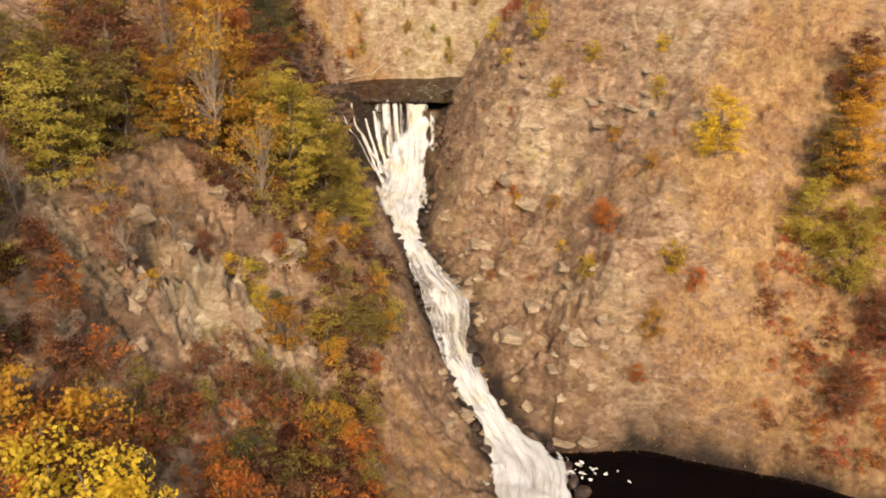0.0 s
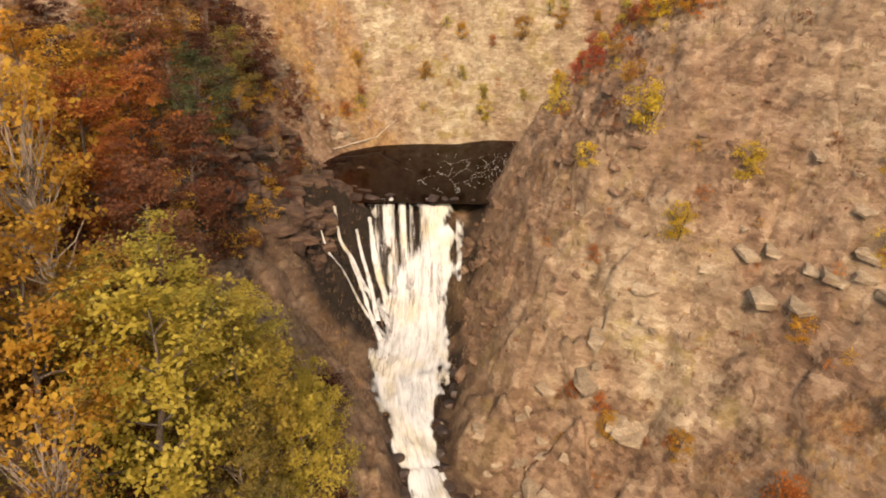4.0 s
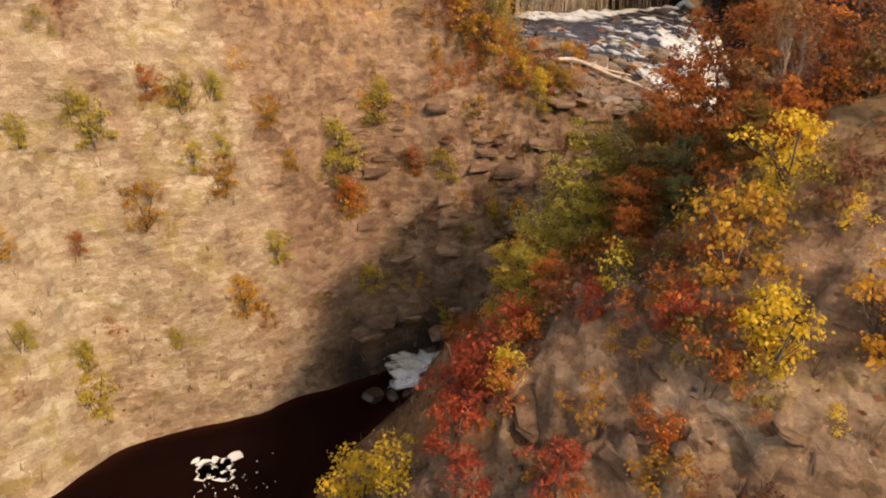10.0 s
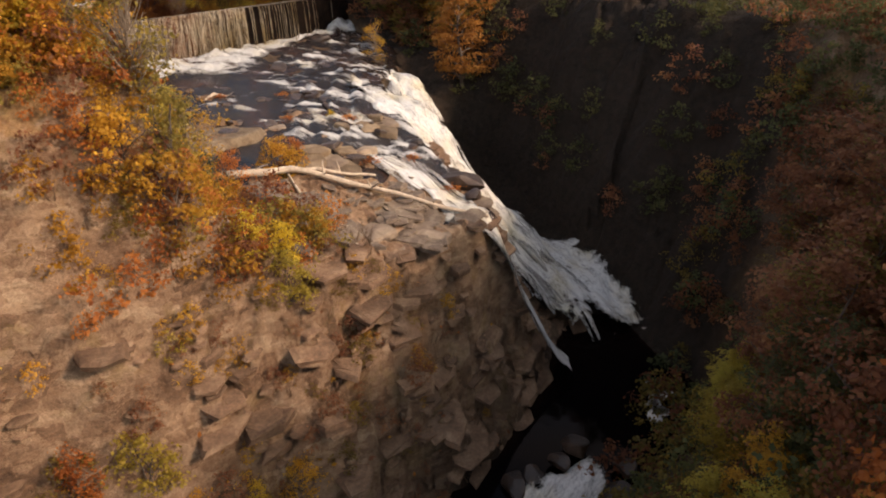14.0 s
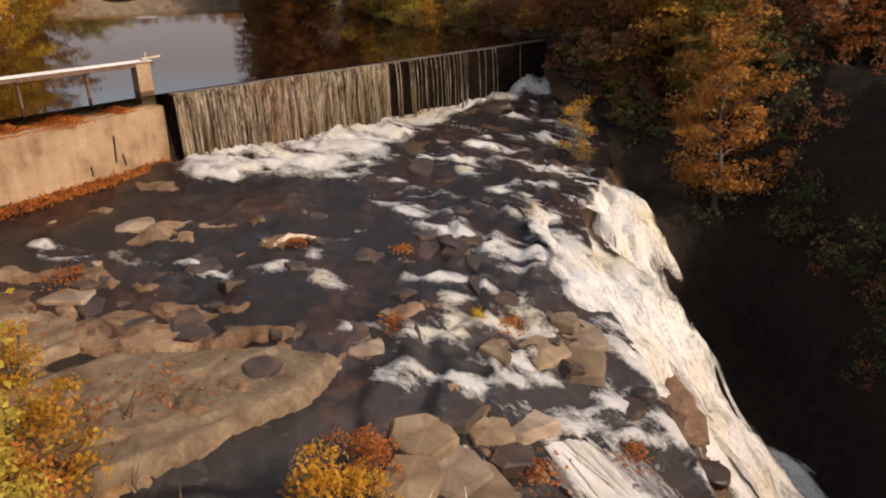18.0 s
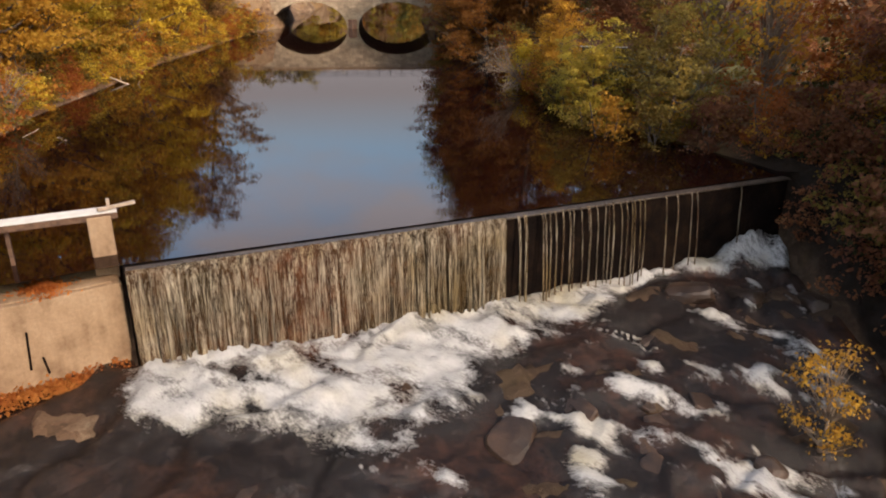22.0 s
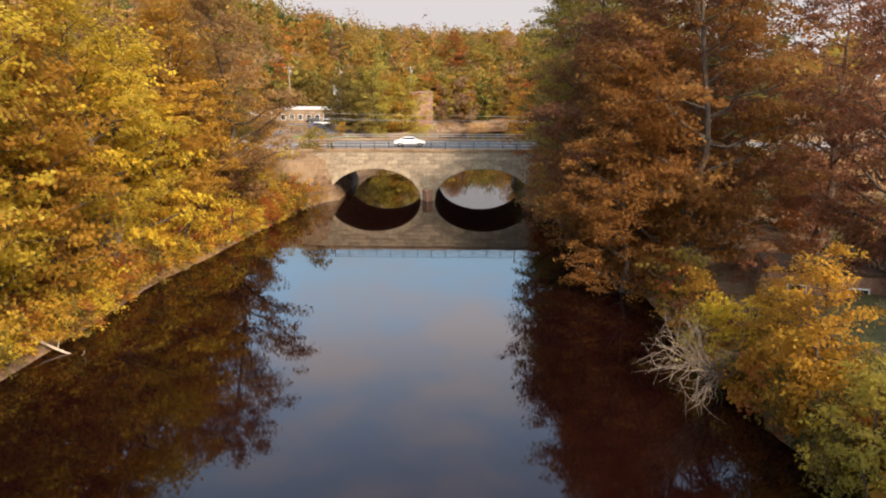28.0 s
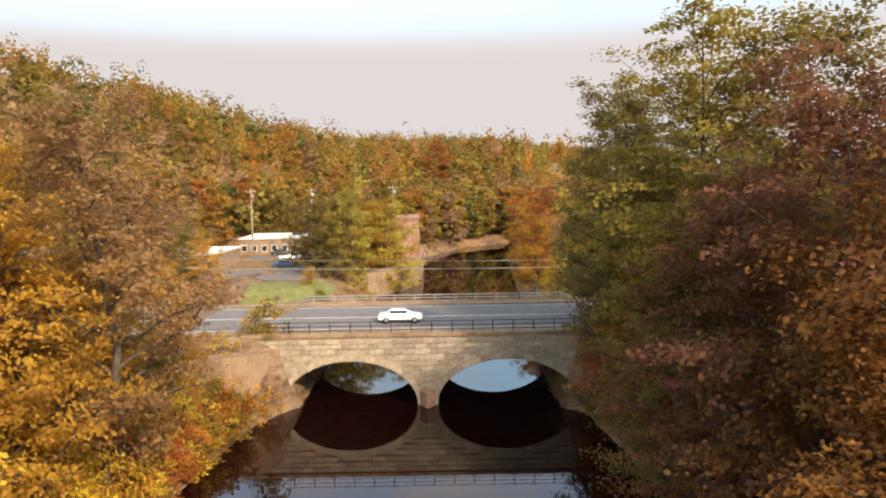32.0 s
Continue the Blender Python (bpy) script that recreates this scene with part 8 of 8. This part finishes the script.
# pond, east bank
EAST = "on the pond bank"
for kind, hue, x, y, s in (("tall", "amber", 122.5, 272.0, 0.92), ("tall", "amber", 126, 276, 0.95), ("tall", "amber", 126.5, 268.5, 1.25), ("tall", "rust", 129.5, 278, 1.15), ("tall", "rust", 130, 284, 1.0), ("tall", "olive", 135, 293, 0.85), ("tall", "orange", 140, 301, 0.6), ("tall", "olive", 147.5, 309, 1.15), ("tall", "olive", 145, 303, 1.1), ("tall", "olive", 152, 316, 1.1), ("tree", "orange", 143.5, 308.6, 0.62), ("tall", "rust", 134, 274, 1.05), ("tall", "rust", 139, 286, 1.05), ("tall", "rust", 133, 257, 0.9), ("tall", "rust", 141, 268, 1.0), ("tall", "green", 147, 281, 1.0), ("tall", "olive", 148, 294, 1.05), ("tall", "rust", 126, 247, 0.85), ("thin", "golden", 121, 238, 1.2), ("tall", "rust", 130, 240, 0.9), ("thin", "golden", 116, 229, 1.1), ("thin", "pink", 122, 226, 1.3), ("thin", "moss", 117.5, 236, 1.15), ("tree", "moss", 111, 243.8, 0.42), ("tree", "golden", 114.4, 249, 0.5), ("tree", "moss", 109, 239, 0.5), ("tree", "golden", 116.8, 253, 0.38), ("tree", "olive", 110, 232.5, 0.55), ("tree", "olive", 112.5, 237, 0.6), ("tall", "rust", 155, 305, 1.0), ("tall", "rust", 160, 296, 1.0), ("tall", "rust", 118, 217, 0.85), ("tall", "moss", 141, 295, 1.35), ("tall", "moss", 146, 300, 1.3), ("tall", "olive", 137, 287, 1.3), ("tree", "rust", 111, 219, 0.7), ("tree", "golden", 113.5, 209, 0.9), ("tree", "rust", 108.5, 212.5, 0.6)):
    plant(kind, hue, x, y, s, EAST)
for hue, x, y, s in (("yellow", 117.7, 257.9, 1.3), ("yellow", 118.6, 255.6, 1.2), ("golden", 116.2, 251.2, 1.2), ("olive", 113.8, 249.6, 1.1), ("olive", 112.6, 246.6, 1.1), ("yellow", 115.6, 248.8, 1.0), ("olive", 110.6, 244.8, 1.1), ("golden", 109.6, 242, 1.2), ("green", 111.4, 240, 1.2), ("olive", 107.6, 238.2, 1.3), ("golden", 106.6, 235.6, 1.3), ("olive", 107.8, 232.2, 1.3), ("rust", 109.6, 229, 1.2), ("orange", 110.4, 225.6, 1.3), ("golden", 120.4, 261.2, 1.4), ("olive", 122.4, 265, 1.5), ("orange", 125, 270, 1.4), ("olive", 128.6, 277, 1.5), ("rust", 132.4, 286, 1.5)):
    plant("bush", hue, x, y, s, EAST)
thicket("undergrowth", "small", ["rust", "olive", "orange", "green"], 320, 106, 165, 216, 322, (0.7, 1.9), "{} undergrowth on the pond bank", lambda x, y: height_at(x, y) > 0.3 and not (112 < x < 133 and 236 < y < 258 and (x - 112.0) * 0.80 - (y - 242.6) * 0.60 > 0.5) and outside_rim(x, y, 1.0))
root = plant("bare", "", 115.2, 254.6, 0.7, EAST, z=1.0)
root.matrix_basis = pose(115.0, 254.4, 0.7, 0, -62, 8) @ Matrix.Diagonal((0.75, 0.75, 0.75, 1))
thicket("bank_shrubs", "small", ["golden", "yellow", "orange", "olive"], 420, 50, 118, 244, 328, (0.6, 1.4), "low {} shrubs along the waterline", lambda x, y: 0.0 < height_at(x, y) < 1.2)
thicket("bank_shrubs", "small", ["rust", "olive", "golden"], 160, 106, 150, 225, 314, (0.5, 1.3), "low {} shrubs along the waterline", lambda x, y: 0.1 < height_at(x, y) < 0.9 and outside_rim(x, y, 1.0))
lawn = tagged(part("lawn", grid_mesh("lawn", *(lambda X, Y: (X, Y, np.vectorize(height_at)(X, Y) + 0.06))(*np.meshgrid(np.arange(113, 134, 1.0), np.arange(236, 258, 1.0)))), LAWN), "dull mown lawn behind the fence", "lawn", kind="structure")
bm = bmesh.new()
bm.from_mesh(lawn.data)
bmesh.ops.delete(bm, geom=[v for v in bm.verts if (v.co.x - 112.0) * 0.80 - (v.co.y - 242.6) * 0.60 < 0.8], context="VERTS")
bm.to_mesh(lawn.data)
bm.free()

for hue, u, d, s in (("olive", -9.5, -8.5, 0.9), ("golden", -12.0, -7.0, 1.6), ("golden", -13.5, -7, 1.9), ("golden", -15, -3, 2.0), ("orange", 32, -3, 1.3), ("golden", 33.5, -6, 1.5), ("orange", 35.5, -2.5, 1.8), ("rust", 36, -8, 1.7), ("rust", -18, -5, 2.2)):
    p = over_bridge(u, d, 0)
    plant("bush", hue, p[0], p[1], s, "beside the bridge")
for k in range(16):
    q = k / 15
    plant("bush", ("golden", "olive", "golden", "yellow", "orange")[k % 5], 89 + 22 * q + dice.uniform(-0.6, 0.6) - 0.6, 297 + 25 * q + dice.uniform(-0.6, 0.6), dice.uniform(0.8, 1.5), "on the pond bank")
    plant("bush", ("rust", "olive", "orange", "green", "rust")[k % 5], 129 + 18 * q + dice.uniform(-0.6, 0.6), 283 + 27 * q + dice.uniform(-0.6, 0.6), dice.uniform(0.9, 1.7), "on the pond bank")
# beyond the bridge
FAR = "beyond the bridge"
for kind, hue, u, d, s in (("tree", "golden", -22, 46, 0.6), ("tree", "olive", -27, 52, 0.7), ("tree", "pink", -30, 40, 0.8), ("tree", "golden", -24, 34, 0.5), ("tree", "olive", -7, 62, 0.9), ("tree", "olive", -3, 66, 0.85), ("tree", "golden", 2, 78, 0.85), ("tree", "olive", -10, 70, 0.8), ("tree", "golden", 0, 88, 0.8), ("tree", "green", 36, 30, 0.5), ("tree", "yellow", 34, 44, 0.6), ("tree", "golden", 33, 60, 0.8), ("tree", "orange", 36, 76, 1.1), ("tree", "olive", 40, 40, 0.9), ("thin", "pink", 36, 62, 1.1), ("tree", "golden", 36, 92, 1.0), ("tree", "orange", 14, 250, 1.4)):
    p = over_bridge(u, d, 0)
    plant(kind, hue, p[0], p[1], s, FAR)
for u, d, s in ((-18, 27, 0.8), (-14, 28, 0.8), (-6, 48, 1.1), (-22, 27, 0.8), (-3, 42, 1.0)):
    p = over_bridge(u, d, 0)
    plant("bush", dice.choice(["olive", "golden", "green"]), p[0], p[1], s, FAR)
for kind, hue, x, y, s in (("tree", "moss", 150, 383, 0.95), ("tree", "golden", 157, 390.5, 0.95), ("tree", "olive", 145, 379, 0.7), ("tree", "golden", 162, 396, 1.0), ("tree", "moss", 160, 389, 1.05), ("tree", "olive", 166.5, 402, 0.8), ("tree", "moss", 209, 409, 0.8), ("tree", "golden", 217, 414, 0.9), ("tree", "orange", 226, 424, 1.0), ("thin", "pink", 222, 418, 1.1), ("tree", "moss", 238, 438, 1.0), ("tree", "olive", 250, 450, 1.1)):
    plant(kind, hue, x, y, s, FAR)
thicket("riverside_row", "far", ["golden", "moss", "olive", "pink"], 40, 190, 340, 440, 622, (0.85, 1.2), "{} trees lining the river bank", lambda x, y: abs(y - 448 - (x - 196) * 1.186) < 7)
LU, LD = np.meshgrid(np.linspace(-16, -2, 15), np.linspace(28, 52, 25))
LX, LY = BRIDGE[0] + BU[0] * LU + BN[0] * LD, BRIDGE[1] + BU[1] * LU + BN[1] * LD
tagged(part("lawn", grid_mesh("lawn", LX, LY, heights(LX, LY) + 0.12 + 0.05 * fbm(LX, LY, 2, 2, 5)), GREEN_LAWN), "short green grass slope beside the yard", "lawn", kind="structure")


def along_river(x, y):
    u = (x - BRIDGE[0]) * BU[0] + (y - BRIDGE[1]) * BU[1]
    d = (x - BRIDGE[0]) * BN[0] + (y - BRIDGE[1]) * BN[1]
    return d > 24 and not (-32 < u < -1 and 18 < d < 128) and not (-2 < u < 34 + 0.02 * d and d < 150) and height_at(x, y) > 0.8


thicket("riverside_woods", "far", ["golden", "olive", "moss", "pink", "orange"], 64, 100, 260, 352, 470, (0.75, 1.1), "{} riverside woods close behind the bridge", along_river)
thicket("riverside_woods", "far", ["golden", "olive", "moss", "pink", "green"], 200, 0, 330, 345, 580, (0.7, 1.05), "{} riverside woods beyond the bridge", along_river)


def woods(name, hues, count, x0, x1, y0, y1, label, seed, keep=None):
    """A far wood: many crowns of large leaf clumps in one mesh."""
    rng = np.random.default_rng(seed)
    cos = []
    placed = 0
    while placed < count:
        x, y = rng.uniform(x0, x1), rng.uniform(y0, y1)
        if keep and not keep(x, y):
            continue
        placed += 1
        h, r = rng.uniform(11, 18), rng.uniform(3.4, 5.8)
        z = height_at(x, y)
        m = 120
        lobes = rng.normal(0, 1, (7, 3)) * [0.48 * r, 0.48 * r, 0.20 * h]
        lobes = lobes[rng.integers(0, 7, m)]
        p = rng.normal(0, 1, (m, 3))
        p /= np.linalg.norm(p, axis=1)[:, None]
        q = lobes + p * [0.55 * r, 0.55 * r, 0.24 * h] * rng.uniform(0.7, 1.05, (m, 1))
        n = rng.normal(0, 0.22, (m, 3)) + p + q / [r, r, 0.5 * h] + [0, 0, 0.2]
        p = np.array([x, y, z + h * 0.60]) + q
        n /= np.linalg.norm(n, axis=1)[:, None]
        a = np.cross(n, rng.normal(0, 1, (m, 3)))
        a /= np.linalg.norm(a, axis=1)[:, None]
        b = np.cross(n, a)
        s = rng.uniform(0.8, 1.7, (m, 1))
        cos.append(np.stack([p - a * s * 0.5, p + b * s * 0.42, p + a * s * 0.5, p - b * s * 0.42], 1).reshape(-1, 3))
    mesh = quads_mesh(name, np.concatenate(cos))
    return tagged(part(name, mesh, FAR_LEAVES[hues]), label, "woods", kind="stuff")


for k, hue in enumerate(("golden", "olive", "pink", "moss", "orange")):
    woods("hill_woods", hue, (300, 300, 90, 150, 24)[k], -140, 300, 440, 760, "hillside wood in " + HUES[hue] + " autumn colour", 60 + k, along_river)
    woods("valley_woods", hue, (130, 130, 30, 60, 12)[k], 150, 360, 430, 700, "riverside wood in " + HUES[hue] + " autumn colour", 50 + k, lambda x, y: height_at(x, y) > 1.0 and along_river(x, y))
    woods("bend_woods", hue, (60, 60, 16, 30, 6)[k], 215, 340, 520, 660, "wood on the river bend in " + HUES[hue] + " autumn colour", 55 + k, lambda x, y: height_at(x, y) > 0.6)
    woods("ridge_woods", hue, (120, 130, 60, 110, 14)[k], 320, 580, 630, 870, "wood on the far ridge in " + HUES[hue] + " autumn colour", 57 + 3 * k, lambda x, y: height_at(x, y) > 1.0)
    woods("far_woods", hue, (330, 330, 120, 240, 30)[k], -260, 640, 620, 1250, "far hillside wood in " + HUES[hue] + " autumn colour", 70 + k, lambda x, y: height_at(x, y) > 1.5)
    woods("east_woods", hue, (40, 60, 80, 40, 20)[k], 165, 360, 200, 520, "far wood in " + HUES[hue] + " autumn colour", 80 + k, lambda x, y: (x - BRIDGE[0]) * BU[0] + (y - BRIDGE[1]) * BU[1] > 40 and abs((x - BRIDGE[0]) * BN[0] + (y - BRIDGE[1]) * BN[1] - 9.5) > 13)
    woods("west_woods", hue, (50, 50, 70, 30, 30)[k], -260, -66, 20, 420, "far wood in " + HUES[hue] + " autumn colour", 90 + k)

woods("hill_woods", "green", 50, -140, 300, 470, 760, "dark green trees on the hillside", 66, along_river)
woods("ridge_woods", "green", 40, 320, 580, 630, 870, "dark green trees on the far ridge", 68)
thicket("bend_trees", "far", ["golden", "moss", "olive", "pink", "orange"], 46, 196, 262, 444, 486, (0.75, 1.15), "{} trees where the river bends away", lambda x, y: height_at(x, y) > 0.5)
plant("tall", "pink", 101.5, 311.8, 1.18, "on the pond bank")
plant("tall", "pink", 97.0, 318.5, 1.1, "on the pond bank")
plant("tall", "yellow", 79.0, 281.0, 1.15, "on the pond bank")
for hue, x, y, s in (("moss", 49.4, 203.6, 0.42), ("golden", 44.0, 203.2, 0.70), ("yellow", 41.6, 205.6, 0.62), ("moss", 47.6, 207.4, 0.55), ("golden", 38.6, 204.6, 0.55)):
    plant("tree", hue, x, y, s, "beside the ledge")
for hue, x, y, s in (("olive", 45.6, 200.4, 0.66), ("golden", 48.2, 199.6, 0.55), ("moss", 50.6, 206.8, 0.60), ("olive", 43.2, 198.4, 0.6)):
    plant("thin", hue, x, y, s, "beside the ledge")
thicket("undergrowth", "small", ["rust", "golden", "olive", "orange"], 150, 37, 52.5, 191, 206, (0.5, 1.3), "{} undergrowth beside the ledge", lambda x, y: height_at(x, y) > -9 and outside_rim(x, y, -5.5))
thicket("river_shrubs", "small", ["golden", "olive", "moss", "pink"], 240, 145, 240, 365, 470, (0.9, 2.2), "low {} shrubs on the river bank", lambda x, y: 0.2 < height_at(x, y) < 4.5)

# ---- loose leaves, dry grass and twigs ----
leaf_stuff("leaf_heap", [(66.0, 231.4, -0.8, 1.5, 2200), (69.6, 231.2, -0.8, 0.9, 900), (63.0, 231.7, -0.8, 1.3, 1200), (59.5, 232.1, -0.8, 1.5, 1100)], LEAVES["orange"], "heaps of orange fallen leaves on the abutment", 0.16, 4)
leaf_stuff("leaf_drift", [(60 + k * 0.9, 229.3 + 0.05 * k, -4.62, 0.9, 420) for k in range(14)] + [(70.2, 201.6, -6.0, 0.8, 120), (66.6, 205.4, -5.6, 0.7, 100), (64.4, 196.6, -7.6, 0.9, 160), (68.2, 194.6, -8.2, 0.7, 120), (57.0, 208.6, -5.12, 2.2, 120), (54.0, 209.0, -4.95, 1.8, 160), (54.4, 215.4, -4.7, 2.4, 260), (59.6, 219.6, -5.0, 1.4, 220), (71.7, 209.2, -5.0, 0.6, 120), (69.2, 214.2, -5.1, 0.6, 120), (66.4, 190.4, -9.7, 0.8, 140)], LEAVES["orange"], "drifts of russet fallen leaves on the ledge", 0.17, 5)
rng = np.random.default_rng(31)


def scatter(count, x0, x1, y0, y1, keep=None):
    out = []
    X, Y = rng.uniform(x0, x1, count), rng.uniform(y0, y1, count)
    for x, y in zip(X, Y):
        z = height_at(x, y)
        if not keep or keep(x, y, z):
            out.append((x, y, z))
    return np.array(out)


def clear_of_water(x, y, z):
    if -14 < x < 16 and 60 < y < 128 and z < -48 - (128 - y) * 0.34 + 1.2:
        return False
    return not (z < -33.2 and y > 156 and x < 32) and not (56 < x < 108 and 186 < y < 231 and z > -13)


for name, mat, count, label, size, seed in (("leaf_litter", LEAVES["rust"], 22000, "russet leaf litter on the gorge slopes", 0.34, 6), ("leaf_litter", LEAVES["golden"], 7000, "golden leaf litter on the gorge slopes", 0.30, 7), ("leaf_litter", LEAVES["orange"], 4000, "orange leaf litter on the gorge slopes", 0.30, 8)):
    spots = scatter(count, -52, 62, 48, 212, clear_of_water)
    thick = fbm(spots[:, 0], spots[:, 1], 7, 3, 60 + seed) > 0.05
    spots = spots[thick]
    leaf_stuff(name, [(x, y, z + 0.06, 0.3, 1) for x, y, z in spots], mat, label, size, seed)


def grass_stuff(name, spots, mat, label, height, blades, seed):
    """Tufts of thin blades."""
    rng = np.random.default_rng(seed)
    base = np.repeat(spots, blades, 0)
    m = len(base)
    base = base + rng.normal(0, 0.16, (m, 3)) * [1, 1, 0]
    w = rng.uniform(0, 2 * math.pi, m)
    h = height * rng.uniform(0.4, 1.2, m)
    lean = rng.uniform(0.2, 0.9, m) * h
    tip = base + np.stack([np.cos(w) * lean, np.sin(w) * lean, h], 1)
    half = np.stack([-np.sin(w), np.cos(w), 0 * w], 1) * 0.022 * (height / 0.5)
    co = np.stack([base - half - [0, 0, 0.1], base + half - [0, 0, 0.1], tip], 1).reshape(-1, 3)
    mesh = bpy.data.meshes.new(name)
    mesh.vertices.add(len(co))
    mesh.vertices.foreach_set("co", co.ravel())
    mesh.loops.add(len(co))
    mesh.loops.foreach_set("vertex_index", np.arange(len(co), dtype=np.int32))
    mesh.polygons.add(m)
    mesh.polygons.foreach_set("loop_start", np.arange(0, len(co), 3, dtype=np.int32))
    mesh.update(calc_edges=True)
    return tagged(part(name, mesh, mat), label, "grass", kind="stuff")


STRAW = leaf_material("dry_straw", (0.20, 0.13, 0.06), (0.34, 0.24, 0.12), (0.46, 0.36, 0.20))
TWIG = leaf_material("dead_twigs", (0.10, 0.065, 0.04), (0.22, 0.15, 0.10), (0.36, 0.27, 0.19))
spots = scatter(16000, -50, 60, 50, 210, clear_of_water)
spots = spots[fbm(spots[:, 0], spots[:, 1], 9, 3, 77) > -0.05]
grass_stuff("dry_grass", spots, STRAW, "tufts of dry straw-coloured grass on the slopes", 0.55, 6, 9)
spots = scatter(7000, -50, 60, 50, 210, clear_of_water)
grass_stuff("dead_brush", spots, TWIG, "grey dead brush and twigs on the slopes", 1.1, 5, 10)
spots = scatter(4000, 56, 150, 232, 330, lambda x, y, z: z > 0.25)
grass_stuff("bank_grass", spots, STRAW, "dry grass on the pond banks", 0.5, 7, 11)

# dark wet rocks along the falls
def edge_rocks(rows, step, label, sizes=(1.0, 2.2), out=0.5, seed=3, sides=(-1, 1)):
    r = random.Random(seed)
    c = curve_points(rows, step)
    t = np.gradient(c[:, :2], axis=0)
    t /= np.linalg.norm(t, axis=1)[:, None] + 1e-9
    for p, q in zip(c, t):
        for s in sides:
            d = p[3] + r.uniform(-0.2, out)
            rock("boulder", BOULDERS, p[0] - q[1] * d * s, p[1] + q[0] * d * s, r.uniform(*sizes), WET_ROCK, p[2] + r.uniform(-0.4, 0.5), label, "wet channel rocks")


edge_rocks(LIP[5:], 2.0, "dark wet rock beside the main waterfall", (1.2, 2.4), 0.9, 13)
edge_rocks(CASCADE, 2.0, "dark wet rock beside the cascade", (1.2, 2.6), 0.8, 4)
edge_rocks(SLIDE, 2.2, "dark wet rock beside the lower fall", (1.4, 2.6), 0.8, 5)
for k in range(30):
    x, y = stones_rng.uniform(-30, -18), stones_rng.uniform(157, 176)
    if height_at(x, y) > -35.6:
        rock("slab", SLABS, x, y, stones_rng.uniform(1.2, 3.0), DARK_BLOCK, stones_rng.uniform(-34.55, -34.1), "grey rock slab at the edge of the pool", "pool slabs")
for x, y, s in ((-15.0, 159.4, 2.2), (-12.6, 160.6, 1.6), (-6.2, 158.8, 2.2), (-4.6, 159.2, 1.5), (-3.2, 159.0, 1.3), (1.8, 159.2, 1.7), (2.6, 156.4, 2.4), (-0.6, 158.6, 1.0)):
    rock("boulder", BOULDERS, x, y, s, WET_ROCK, -34.3, "dark wet rock on the lip of the fall", "lip rocks")


def foam_flecks(name, spots, z, label, seed=2):
    """Small ragged rafts of foam: rows of x, y, radius."""
    rng = np.random.default_rng(seed)
    verts, faces = [], []
    for x, y, r in spots:
        n, b = 9, len(verts)
        stretch, turn = rng.uniform(0.5, 1.0), rng.uniform(0, math.pi)
        for k in range(n):
            w = 2 * math.pi * k / n
            q = r * rng.uniform(0.55, 1.2)
            a, c = q * math.cos(w), q * stretch * math.sin(w)
            verts.append((x + a * math.cos(turn) - c * math.sin(turn), y + a * math.sin(turn) + c * math.cos(turn), z))
        faces.append(tuple(range(b, b + n)))
    return tagged(part(name, (verts, faces), FOAM), label, "foam", kind="stuff")


FOAM = plain_material("settled_foam", (0.72, 0.69, 0.63), 0.9, 0, 0.1)
spots = [(8.4 + rng.normal(0, 0.9), 187.2 + rng.normal(0, 0.9), rng.uniform(0.4, 0.9)) for k in range(26)]
for k in range(110):
    q = rng.random()
    spots.append((11 - 13 * q + rng.normal(0, 1.6), 186.5 - 22 * q + rng.normal(0, 1.2) * (0.3 + q), rng.uniform(0.03, 0.13)))
for k in range(7):
    x, y, w = 9 - 2.2 * k + rng.normal(0, 1), 187 - 1.2 * k, -1.9 + rng.normal(0, 0.3)
    for j in range(60):
        w += rng.normal(0, 0.22)
        x, y = x + 0.34 * math.cos(w), y + 0.34 * math.sin(w)
        w += 0.06 * (-1.9 - w)
        if rng.random() < 0.7:
            spots.append((x + rng.normal(0, 0.12), y + rng.normal(0, 0.12), rng.uniform(0.03, 0.13)))
for k in range(60):
    spots.append((rng.uniform(-12, 6), rng.uniform(166, 184), rng.uniform(0.03, 0.14)))
foam_flecks("pool_foam", spots, -34.035, "flecks of white foam drifting on the pool", 2)
foam_flecks("gorge_foam", [(66 + rng.normal(0, 1.2), 172.6 + rng.normal(0, 0.8), rng.uniform(0.3, 0.9)) for k in range(16)], -24.98, "raft of white foam in the gorge pool", 3)
foam_flecks("lower_foam", [(40 + rng.normal(0, 1.6), 72.6 + rng.normal(0, 1.0), rng.uniform(0.4, 1.2)) for k in range(14)] + [(18 + rng.normal(0, 2.4), 82 + rng.normal(0, 2.0), rng.uniform(0.1, 0.5)) for k in range(40)], -70.985, "white foam drifting on the lower pool", 4)
